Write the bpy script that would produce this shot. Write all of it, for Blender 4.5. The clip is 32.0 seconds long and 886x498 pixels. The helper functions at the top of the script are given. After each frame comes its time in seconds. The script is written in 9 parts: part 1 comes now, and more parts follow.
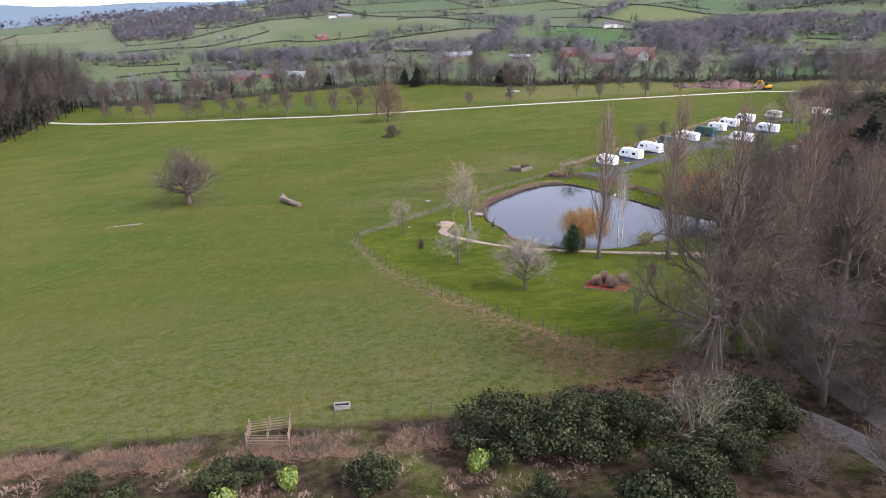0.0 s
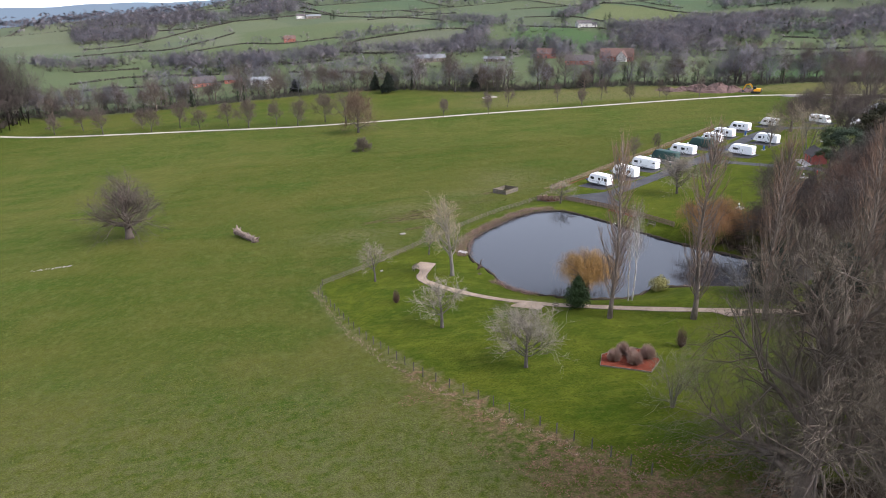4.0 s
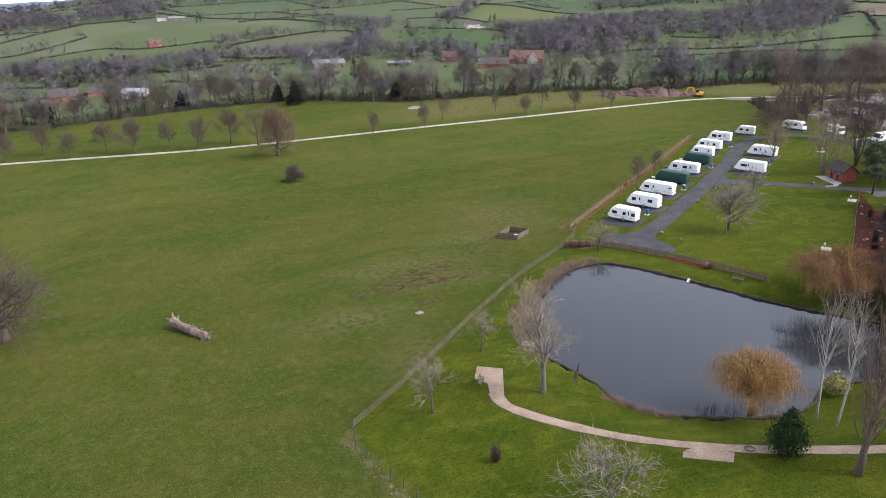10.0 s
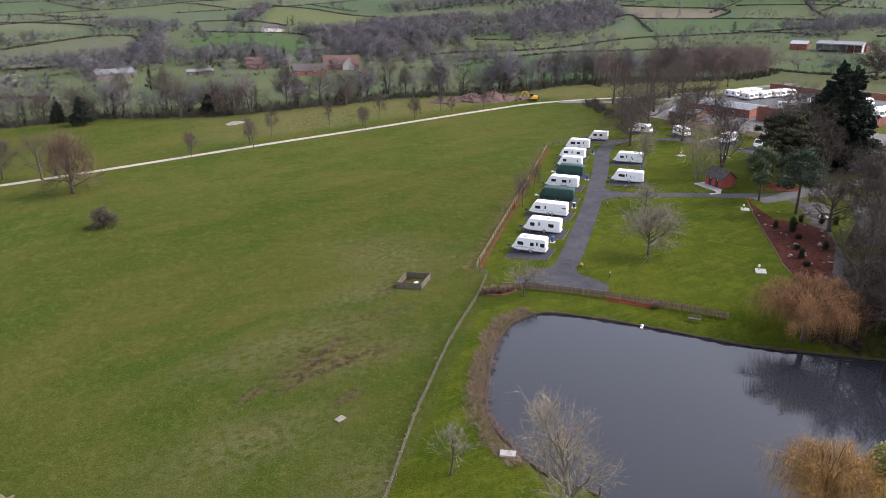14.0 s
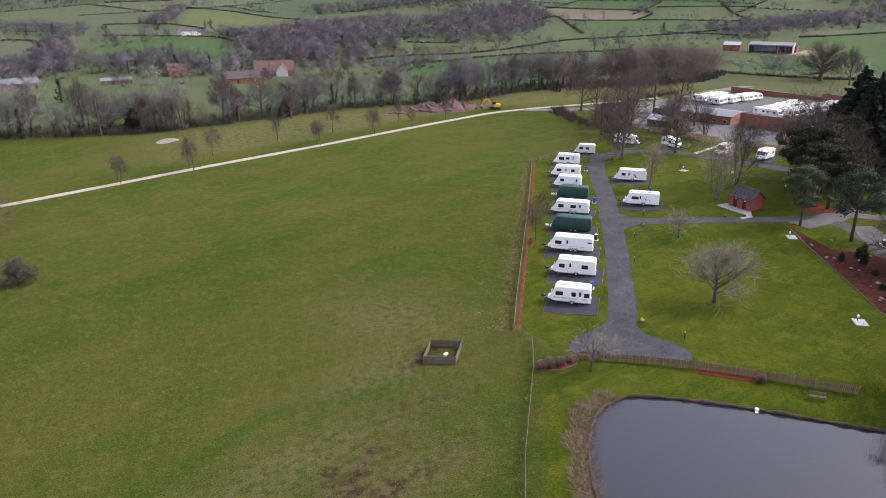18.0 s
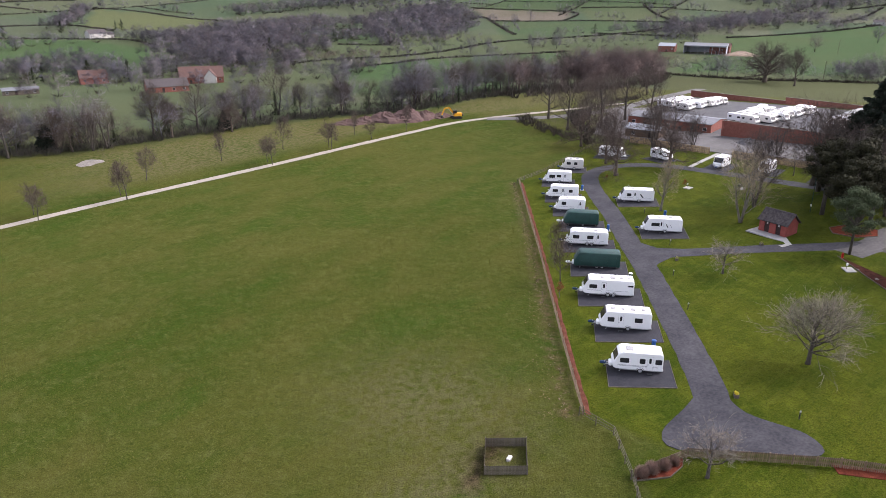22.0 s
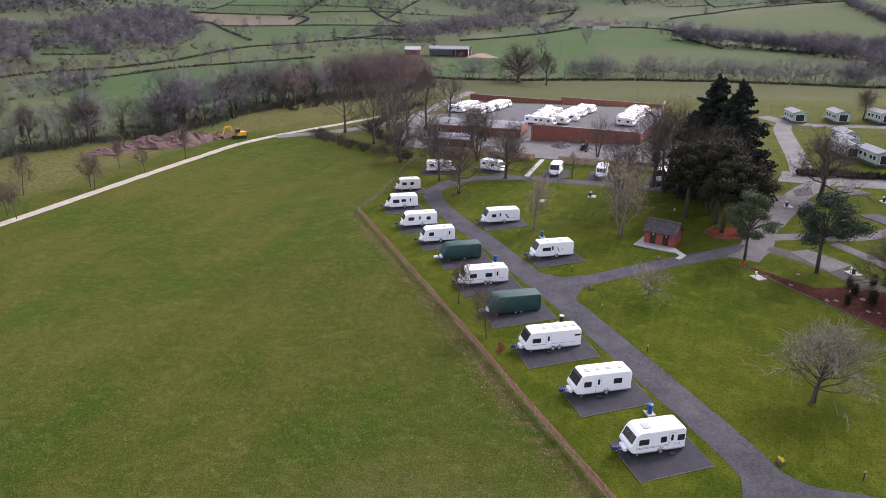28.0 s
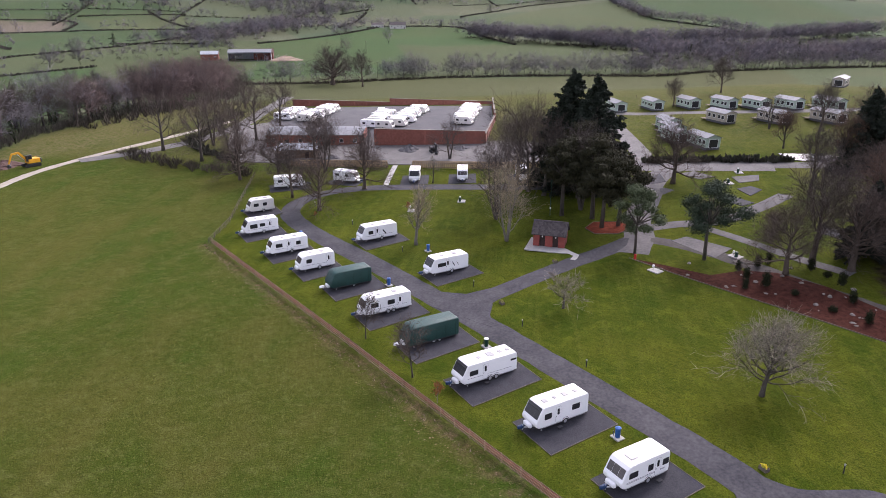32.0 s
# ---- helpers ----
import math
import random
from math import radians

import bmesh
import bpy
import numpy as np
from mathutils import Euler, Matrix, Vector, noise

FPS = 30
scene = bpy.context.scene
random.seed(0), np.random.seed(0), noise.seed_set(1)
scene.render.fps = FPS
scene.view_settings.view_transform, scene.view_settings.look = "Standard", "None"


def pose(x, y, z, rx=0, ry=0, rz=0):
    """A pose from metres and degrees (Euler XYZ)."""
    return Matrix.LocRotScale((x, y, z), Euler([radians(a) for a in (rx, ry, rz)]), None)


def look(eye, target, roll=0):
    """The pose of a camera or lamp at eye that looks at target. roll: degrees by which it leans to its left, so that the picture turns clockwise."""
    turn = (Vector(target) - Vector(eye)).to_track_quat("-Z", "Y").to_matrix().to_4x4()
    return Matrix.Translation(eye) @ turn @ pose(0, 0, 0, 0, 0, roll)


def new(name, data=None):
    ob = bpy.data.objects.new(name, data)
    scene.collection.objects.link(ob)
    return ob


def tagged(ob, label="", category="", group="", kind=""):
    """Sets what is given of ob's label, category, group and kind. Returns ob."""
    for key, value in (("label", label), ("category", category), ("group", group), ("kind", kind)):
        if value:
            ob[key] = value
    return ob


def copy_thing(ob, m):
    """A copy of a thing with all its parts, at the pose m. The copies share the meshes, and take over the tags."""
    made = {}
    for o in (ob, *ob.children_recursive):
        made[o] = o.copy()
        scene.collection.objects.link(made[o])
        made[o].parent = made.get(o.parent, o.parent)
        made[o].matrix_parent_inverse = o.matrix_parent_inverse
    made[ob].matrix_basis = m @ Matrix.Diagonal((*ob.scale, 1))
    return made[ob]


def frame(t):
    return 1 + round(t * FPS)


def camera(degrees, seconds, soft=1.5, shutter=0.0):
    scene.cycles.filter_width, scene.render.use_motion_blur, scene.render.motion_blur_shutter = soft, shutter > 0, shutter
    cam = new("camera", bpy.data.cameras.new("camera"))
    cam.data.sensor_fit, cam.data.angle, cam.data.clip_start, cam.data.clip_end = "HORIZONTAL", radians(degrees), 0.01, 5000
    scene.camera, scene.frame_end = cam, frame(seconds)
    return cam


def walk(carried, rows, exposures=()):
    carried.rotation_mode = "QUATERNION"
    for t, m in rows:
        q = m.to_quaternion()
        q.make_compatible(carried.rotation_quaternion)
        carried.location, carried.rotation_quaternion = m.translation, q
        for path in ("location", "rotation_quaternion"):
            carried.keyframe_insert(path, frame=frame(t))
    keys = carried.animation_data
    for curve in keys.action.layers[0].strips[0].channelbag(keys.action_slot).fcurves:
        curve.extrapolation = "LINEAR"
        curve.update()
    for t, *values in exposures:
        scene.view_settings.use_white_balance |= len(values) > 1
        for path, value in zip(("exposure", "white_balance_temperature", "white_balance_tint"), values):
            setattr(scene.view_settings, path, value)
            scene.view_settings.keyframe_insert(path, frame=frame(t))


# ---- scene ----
cam = camera(65.5, 32.0, soft=0.7)
PATH = [
    (0, (-47.678, -171.264, 43.548), (-47.646, -169.39, 42.851), -0.7),
    (0.5, (-47.64, -169.736, 43.976), (-47.608, -167.862, 43.278), -0.8),
    (1, (-47.637, -167.723, 44.175), (-47.606, -165.849, 43.478), -0.9),
    (1.5, (-47.576, -165.367, 44.194), (-47.548, -163.493, 43.496), -0.9),
    (2, (-47.473, -162.753, 44.355), (-47.394, -160.881, 43.655), -1.0),
    (2.5, (-47.581, -160.239, 44.637), (-47.473, -158.368, 43.937), -0.9),
    (3, (-47.484, -157.354, 44.654), (-47.377, -155.484, 43.953), -0.9),
    (3.5, (-47.397, -154.258, 44.364), (-47.292, -152.387, 43.663), -1.0),
    (5.5, (-51.157, -141.656, 44.648), (-51.053, -139.786, 43.944), -1.0),
    (6, (-52.581, -138.279, 44.35), (-52.476, -136.41, 43.647), -1.0),
    (6.5, (-54.301, -134.945, 44.287), (-54.191, -133.077, 43.582), -1.0),
    (7, (-56.011, -131.837, 44.26), (-55.873, -129.971, 43.553), -1.0),
    (7.5, (-57.907, -128.42, 44.007), (-57.713, -126.559, 43.301), -1.0),
    (8, (-60.031, -125.083, 43.789), (-59.775, -123.229, 43.083), -0.9),
    (8.5, (-61.975, -121.671, 43.645), (-61.659, -119.826, 42.941), -0.9),
    (9, (-63.845, -118.027, 43.418), (-63.473, -116.193, 42.714), -0.7),
    (9.5, (-65.378, -114.519, 43.308), (-64.97, -112.692, 42.604), -0.7),
    (10, (-66.521, -110.784, 43.07), (-66.066, -108.968, 42.368), -0.8),
    (10.5, (-67.636, -107.257, 43.052), (-67.093, -105.465, 42.349), -0.7),
    (11, (-68.53, -103.76, 43.016), (-67.878, -102.004, 42.314), -0.7),
    (11.5, (-69.274, -100.173, 42.843), (-68.524, -98.456, 42.142), -0.5),
    (12, (-69.72, -96.7, 42.849), (-68.882, -95.025, 42.147), -0.4),
    (12.5, (-69.983, -93.105, 42.711), (-69.059, -91.476, 42.011), -0.4),
    (13, (-70.562, -89.761, 42.845), (-69.598, -88.155, 42.143), -0.2),
    (13.5, (-70.694, -86.254, 42.666), (-69.73, -84.648, 41.965), -0.2),
    (14, (-70.799, -82.786, 42.449), (-69.836, -81.179, 41.749), -0.2),
    (14.5, (-70.787, -79.337, 42.34), (-69.825, -77.729, 41.639), -0.2),
    (16.5, (-70.583, -65.739, 41.924), (-69.518, -64.197, 41.227), -0.2),
    (17, (-70.429, -62.362, 42.004), (-69.34, -60.836, 41.306), -0.2),
    (17.5, (-70.351, -59.129, 42.017), (-69.236, -57.621, 41.321), -0.2),
    (18, (-70.01, -55.687, 41.964), (-68.866, -54.202, 41.268), -0.1),
    (18.5, (-69.918, -52.48, 42.102), (-68.748, -51.015, 41.405), -0.1),
    (19, (-69.617, -49.303, 42.21), (-68.425, -47.857, 41.513), -0.1),
    (19.5, (-69.107, -46.121, 42.142), (-67.892, -44.692, 41.447), -0.1),
    (20, (-68.608, -43.001, 42.133), (-67.371, -41.591, 41.438), -0.0),
    (20.5, (-68.018, -39.843, 42.017), (-66.765, -38.448, 41.322), 0.0),
    (21, (-67.479, -36.916, 41.989), (-66.206, -35.539, 41.294), -0.0),
    (21.5, (-67.149, -34.052, 41.908), (-65.86, -32.69, 41.212), 0.0),
    (22, (-66.729, -31.15, 41.895), (-65.421, -29.806, 41.2), 0.1),
    (22.5, (-66.242, -28.456, 41.852), (-64.907, -27.138, 41.159), 0.1),
    (23, (-65.724, -25.608, 41.815), (-64.355, -24.325, 41.122), 0.1),
    (23.5, (-64.937, -22.982, 41.686), (-63.504, -21.77, 40.995), 0.1),
    (24, (-64.239, -20.089, 41.472), (-62.722, -18.982, 40.784), 0.2),
    (24.5, (-63.77, -17.233, 41.442), (-62.202, -16.198, 40.755), 0.3),
    (25, (-63.295, -14.558, 41.334), (-61.692, -13.578, 40.649), 0.4),
    (25.5, (-62.581, -11.963, 41.181), (-60.943, -11.04, 40.498), 0.4),
    (27.5, (-60.608, -2.307, 40.853), (-58.893, -1.534, 40.174), 0.5),
    (28, (-60.072, -0.041, 40.729), (-58.345, 0.704, 40.05), 0.6),
    (28.5, (-59.425, 2.134, 40.473), (-57.685, 2.848, 39.795), 0.7),
    (29, (-58.762, 4.105, 40.367), (-56.981, 4.712, 39.691), 0.7),
    (29.5, (-57.925, 5.953, 40.237), (-56.109, 6.451, 39.563), 0.6),
    (30, (-57.069, 7.843, 40.049), (-55.233, 8.261, 39.377), 0.6),
    (30.5, (-56.103, 9.504, 40.16), (-54.254, 9.86, 39.486), 0.4),
    (31, (-55.227, 11.105, 40.106), (-53.369, 11.413, 39.433), 0.3),
    (31.5, (-54.417, 12.812, 40.099), (-52.551, 13.07, 39.427), 0.2),
    (32, (-53.246, 14.299, 40.22), (-51.377, 14.52, 39.545), 0.0),
]
walk(cam, [(t, look(eye, target, roll)) for t, eye, target, roll in PATH], exposures=[(0, 1.42, 6000, 20), (3, 1.24, 6050, 17), (7, 1.15, 6150, 14), (13, 1.06, 6280, 18), (24, 1.03, 6280, 23), (32, 1.0, 6250, 27)])

# ---- world and sun: thin overcast in early spring ----
world = bpy.data.worlds.new("world")
scene.world = world
world.use_nodes = True
wn = world.node_tree
wn.nodes.clear()
w_out = wn.nodes.new("ShaderNodeOutputWorld")
w_bg = wn.nodes.new("ShaderNodeBackground")
w_sky = wn.nodes.new("ShaderNodeTexSky")
w_sky.sky_type = "NISHITA"
w_sky.sun_disc = False
w_sky.sun_elevation = radians(38)
w_sky.sun_rotation = radians(120)
w_sky.dust_density = 3.0
w_grey = wn.nodes.new("ShaderNodeHueSaturation")
w_grey.inputs["Saturation"].default_value = 0.4
w_tc = wn.nodes.new("ShaderNodeTexCoord")
w_sep = wn.nodes.new("ShaderNodeSeparateXYZ")
w_max = wn.nodes.new("ShaderNodeMath")
w_max.operation = "MAXIMUM"
w_max.inputs[1].default_value = 0.12
w_com = wn.nodes.new("ShaderNodeCombineXYZ")
wn.links.new(w_tc.outputs["Generated"], w_sep.inputs[0])
wn.links.new(w_sep.outputs[0], w_com.inputs[0])
wn.links.new(w_sep.outputs[1], w_com.inputs[1])
wn.links.new(w_sep.outputs[2], w_max.inputs[0])
wn.links.new(w_max.outputs[0], w_com.inputs[2])
wn.links.new(w_com.outputs[0], w_sky.inputs[0])
wn.links.new(w_sky.outputs[0], w_grey.inputs["Color"])
wn.links.new(w_grey.outputs[0], w_bg.inputs["Color"])
w_bg.inputs["Strength"].default_value = 0.195
wn.links.new(w_bg.outputs[0], w_out.inputs[0])

sun = new("sun", bpy.data.lights.new("sun", "SUN"))
sun.data.energy = 1.15
sun.data.angle = radians(14)
sun.data.color = (1.0, 0.97, 0.94)
sun.matrix_world = look((0, 0, 50), (-30, 17, 10))


# ---- materials ----
def mat(name, c1, c2, scale=2.0, rough=0.85, metal=0.0, bump=0.0, vary=0.0, spec=0.3, stretch=(1, 1, 1), world_space=False):
    m = bpy.data.materials.new(name)
    m.use_nodes = True
    nt = m.node_tree
    b = nt.nodes["Principled BSDF"]
    b.inputs["Roughness"].default_value = rough
    b.inputs["Metallic"].default_value = metal
    b.inputs["Specular IOR Level"].default_value = spec
    if world_space:
        src = nt.nodes.new("ShaderNodeNewGeometry").outputs["Position"]
    else:
        src = nt.nodes.new("ShaderNodeTexCoord").outputs["Object"]
    mp = nt.nodes.new("ShaderNodeMapping")
    mp.inputs["Scale"].default_value = stretch
    nt.links.new(src, mp.inputs[0])
    n1 = nt.nodes.new("ShaderNodeTexNoise")
    n1.inputs["Scale"].default_value = scale
    n1.inputs["Detail"].default_value = 4
    n2 = nt.nodes.new("ShaderNodeTexNoise")
    n2.inputs["Scale"].default_value = scale * 9
    n2.inputs["Detail"].default_value = 3
    nt.links.new(mp.outputs[0], n1.inputs[0])
    nt.links.new(mp.outputs[0], n2.inputs[0])
    add = nt.nodes.new("ShaderNodeMath")
    add.operation = "ADD"
    nt.links.new(n1.outputs["Fac"], add.inputs[0])
    nt.links.new(n2.outputs["Fac"], add.inputs[1])
    mr = nt.nodes.new("ShaderNodeMapRange")
    mr.inputs["From Min"].default_value = 0.7
    mr.inputs["From Max"].default_value = 1.3
    nt.links.new(add.outputs[0], mr.inputs[0])
    mix = nt.nodes.new("ShaderNodeMix")
    mix.data_type = "RGBA"
    mix.inputs["A"].default_value = (*c1, 1)
    mix.inputs["B"].default_value = (*c2, 1)
    nt.links.new(mr.outputs[0], mix.inputs["Factor"])
    col = mix.outputs["Result"]
    if vary:
        oi = nt.nodes.new("ShaderNodeObjectInfo")
        hs = nt.nodes.new("ShaderNodeHueSaturation")
        vr = nt.nodes.new("ShaderNodeMapRange")
        vr.inputs["To Min"].default_value = 1 - vary
        vr.inputs["To Max"].default_value = 1 + vary
        nt.links.new(oi.outputs["Random"], vr.inputs[0])
        nt.links.new(vr.outputs[0], hs.inputs["Value"])
        nt.links.new(col, hs.inputs["Color"])
        col = hs.outputs[0]
    nt.links.new(col, b.inputs["Base Color"])
    if bump:
        bp = nt.nodes.new("ShaderNodeBump")
        bp.inputs["Strength"].default_value = bump
        bp.inputs["Distance"].default_value = 0.05
        nt.links.new(n2.outputs["Fac"], bp.inputs["Height"])
        nt.links.new(bp.outputs[0], b.inputs["Normal"])
    return m


def island_mat(name, colours, rough=0.9, spec=0.15):
    """Plants: the colour differs from clump to clump."""
    m = bpy.data.materials.new(name)
    m.use_nodes = True
    nt = m.node_tree
    b = nt.nodes["Principled BSDF"]
    b.inputs["Roughness"].default_value = rough
    b.inputs["Specular IOR Level"].default_value = spec
    g = nt.nodes.new("ShaderNodeNewGeometry")
    r = nt.nodes.new("ShaderNodeValToRGB")
    for i, c in enumerate(colours):
        e = r.color_ramp.elements[i] if i < 2 else r.color_ramp.elements.new(1.0)
        e.position = i / (len(colours) - 1)
        e.color = (*c, 1)
    nt.links.new(g.outputs["Random Per Island"], r.inputs[0])
    nt.links.new(r.outputs[0], b.inputs["Base Color"])
    return m


def tone_mat(name, colours, rough=0.95, spec=0.1):
    """Far trees: the colour differs from tree to tree, and a little from twig to twig."""
    m = island_mat(name, colours, rough, spec)
    nt = m.node_tree
    b = nt.nodes["Principled BSDF"]
    g = next(n for n in nt.nodes if n.type == "NEW_GEOMETRY")
    r = next(n for n in nt.nodes if n.type == "VALTORGB")
    a = nt.nodes.new("ShaderNodeAttribute")
    a.attribute_name = "tone"
    nt.links.new(a.outputs["Fac"], r.inputs[0])
    hs = nt.nodes.new("ShaderNodeHueSaturation")
    vr = nt.nodes.new("ShaderNodeMapRange")
    vr.inputs["To Min"].default_value = 0.78
    vr.inputs["To Max"].default_value = 1.22
    nt.links.new(g.outputs["Random Per Island"], vr.inputs[0])
    nt.links.new(vr.outputs[0], hs.inputs["Value"])
    nt.links.new(r.outputs[0], hs.inputs["Color"])
    nt.links.new(hs.outputs[0], b.inputs["Base Color"])
    puff = nt.nodes.new("ShaderNodeAttribute")
    puff.attribute_name = "puff"
    nt.links.new(puff.outputs["Vector"], b.inputs["Normal"])
    return m


M_BARK = mat("bark", (0.0429, 0.0359, 0.0296), (0.0975, 0.0842, 0.0702), 2.5, 0.95, bump=0.6, stretch=(1, 1, 0.25))
M_TWIG = island_mat("twigs", [(0.034, 0.027, 0.024), (0.088, 0.07, 0.06), (0.052, 0.042, 0.037), (0.12, 0.1, 0.084)])
M_TWIG_STRAW = island_mat("straw_twigs", [(0.14, 0.112, 0.074), (0.32, 0.262, 0.18), (0.21, 0.17, 0.115)])
M_TWIG_OLIVE = island_mat("olive_twigs", [(0.05, 0.042, 0.03), (0.12, 0.1, 0.07), (0.07, 0.058, 0.044), (0.1, 0.076, 0.058)])
M_TWIG_PALE = island_mat("pale_twigs", [(0.1, 0.084, 0.068), (0.28, 0.242, 0.198), (0.17, 0.145, 0.118)])
M_BARK_PALE = mat("pale_bark", (0.1014, 0.0897, 0.0741), (0.1872, 0.1677, 0.1404), 2.5, 0.95, bump=0.5, stretch=(1, 1, 0.3))
M_BARK_BROWN = mat("brown_bark", (0.0585, 0.0452, 0.0351), (0.1209, 0.0952, 0.0749), 2.5, 0.95, bump=0.6, stretch=(1, 1, 0.25))
M_TWIG_BROWN = island_mat("brown_twigs", [(0.048, 0.036, 0.03), (0.112, 0.086, 0.071), (0.072, 0.055, 0.046)])
M_TWIG_BEECH = island_mat("beech_twigs", [(0.072, 0.048, 0.0336), (0.152, 0.104, 0.0736), (0.104, 0.072, 0.0512)])
M_BARK_POPLAR = mat("poplar_bark", (0.075, 0.058, 0.045), (0.19, 0.155, 0.125), 2.5, 0.95, bump=0.7, stretch=(1, 1, 0.2))
M_BARK_MOSS = mat("mossy_bark", (0.085, 0.08, 0.05), (0.16, 0.15, 0.098), 2.5, 0.95, bump=0.5)
M_TWIG_MOSS = island_mat("mossy_twigs", [(0.085, 0.08, 0.05), (0.17, 0.16, 0.105), (0.12, 0.112, 0.074)])
M_TWIG_RUST = island_mat("rust_twigs", [(0.07, 0.044, 0.032), (0.135, 0.085, 0.06), (0.058, 0.04, 0.032)])
M_BIRCH = mat("birch_bark", (0.46, 0.43, 0.4), (0.24, 0.22, 0.2), 3.0, 0.8, bump=0.2, stretch=(1, 1, 2.5))
M_WILLOW = island_mat("willow_twigs", [(0.2, 0.11, 0.036), (0.35, 0.208, 0.072), (0.27, 0.156, 0.052)])
M_WILLOW_BROWN = island_mat("brown_willow_twigs", [(0.14, 0.072, 0.032), (0.29, 0.16, 0.072), (0.2, 0.11, 0.052)])
M_POPLAR = island_mat("poplar_twigs", [(0.13, 0.084, 0.058), (0.24, 0.16, 0.11), (0.17, 0.112, 0.077)])
M_YEW = island_mat("yew_leaves", [(0.014, 0.025, 0.0109), (0.0351, 0.0546, 0.0195), (0.0218, 0.039, 0.014)], 0.85, 0.1)
M_CLIPPED = island_mat("clipped_yew_leaves", [(0.011, 0.014, 0.008), (0.026, 0.03, 0.014), (0.017, 0.02, 0.01)], 0.9, 0.08)
M_CONIFER = island_mat("conifer_leaves", [(0.009, 0.0135, 0.0095), (0.021, 0.028, 0.0175), (0.014, 0.02, 0.0125)], 0.8, 0.2)
M_CEDAR = island_mat("cedar_leaves", [(0.014, 0.0156, 0.0086), (0.0437, 0.0406, 0.0203), (0.025, 0.0265, 0.014)], 0.85, 0.15)
M_PINE = island_mat("pine_leaves", [(0.03, 0.045, 0.02), (0.08, 0.1, 0.048), (0.05, 0.068, 0.03)], 0.8, 0.2)
M_PINEDARK = island_mat("dark_pine_leaves", [(0.017, 0.028, 0.017), (0.046, 0.064, 0.038), (0.029, 0.043, 0.025)], 0.8, 0.2)
M_RHODO = island_mat("laurel_leaves", [(0.009, 0.013, 0.006), (0.036, 0.041, 0.017), (0.018, 0.024, 0.01), (0.056, 0.056, 0.026)], 0.8, 0.12)
M_LIME = island_mat("lime_leaves", [(0.07, 0.1, 0.016), (0.15, 0.185, 0.035), (0.1, 0.14, 0.024)], 0.6, 0.3)
M_OLIVE = island_mat("olive_leaves", [(0.11, 0.11, 0.03), (0.3, 0.27, 0.09), (0.18, 0.17, 0.05)], 0.7, 0.3)
M_SHRUB = island_mat("shrub_twigs", [(0.19, 0.125, 0.095), (0.35, 0.245, 0.195), (0.26, 0.18, 0.14)])
M_REED = island_mat("dead_reeds", [(0.12, 0.08, 0.06), (0.265, 0.19, 0.148), (0.185, 0.13, 0.1)])
M_BRUSHWOOD = island_mat("dead_brush", [(0.07, 0.044, 0.034), (0.2, 0.132, 0.105), (0.115, 0.074, 0.058), (0.26, 0.18, 0.145)])
M_BRACKEN = island_mat("dead_bracken", [(0.1, 0.06, 0.04), (0.25, 0.16, 0.105), (0.165, 0.102, 0.066)])
M_REDLEAF = island_mat("copper_leaves", [(0.15, 0.058, 0.022), (0.27, 0.115, 0.042), (0.2, 0.082, 0.03)])
# blue-grey of distance haze is mixed into these far twig colours
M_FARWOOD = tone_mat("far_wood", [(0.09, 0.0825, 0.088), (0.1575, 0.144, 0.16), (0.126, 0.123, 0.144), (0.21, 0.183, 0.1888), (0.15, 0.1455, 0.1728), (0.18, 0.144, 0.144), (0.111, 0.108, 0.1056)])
M_BRUSH = island_mat("brushwood", [(0.039, 0.0328, 0.0265), (0.0819, 0.0655, 0.0515), (0.0468, 0.0452, 0.0296), (0.0624, 0.0499, 0.0421)])
M_WESTWOOD = tone_mat("tall_wood", [(0.05, 0.04, 0.036), (0.09, 0.072, 0.06), (0.066, 0.056, 0.05), (0.1, 0.076, 0.06)])
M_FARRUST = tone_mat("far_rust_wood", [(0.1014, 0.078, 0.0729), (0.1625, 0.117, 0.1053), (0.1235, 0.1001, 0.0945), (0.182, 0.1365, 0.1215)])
M_HEDGE = island_mat("hedge", [(0.0328, 0.039, 0.0265), (0.0741, 0.0663, 0.0507), (0.0484, 0.0546, 0.0328)])
M_EVERGREEN = tone_mat("evergreen", [(0.014, 0.022, 0.012), (0.034, 0.045, 0.022), (0.022, 0.03, 0.016), (0.045, 0.052, 0.026)])
M_HEDGEROW = island_mat("hedgerow", [(0.0364, 0.0351, 0.028), (0.0858, 0.0728, 0.0616), (0.0546, 0.0598, 0.042), (0.0715, 0.0585, 0.0504)])
M_WOOD = mat("fence_wood", (0.12, 0.08, 0.056), (0.22, 0.155, 0.108), 3.0, 0.9, bump=0.3, vary=0.2, stretch=(1, 1, 1))
M_WOODGREY = mat("weathered_wood", (0.08, 0.068, 0.05), (0.165, 0.14, 0.104), 3.0, 0.9, bump=0.3, vary=0.15)
M_LOG = mat("dead_wood", (0.07, 0.05, 0.038), (0.22, 0.165, 0.13), 1.5, 0.9, bump=0.8)
M_ASPHALT = mat("asphalt", (0.02, 0.02, 0.025), (0.058, 0.056, 0.06), 0.35, 0.85, bump=0.25, world_space=True)
M_PAD = mat("gravel_pad", (0.02, 0.02, 0.025), (0.042, 0.042, 0.048), 0.8, 0.9, bump=0.4, vary=0.1, world_space=True)
M_GRAVEL = mat("pale_gravel", (0.17, 0.12, 0.085), (0.32, 0.245, 0.18), 0.6, 0.95, bump=0.4, world_space=True)
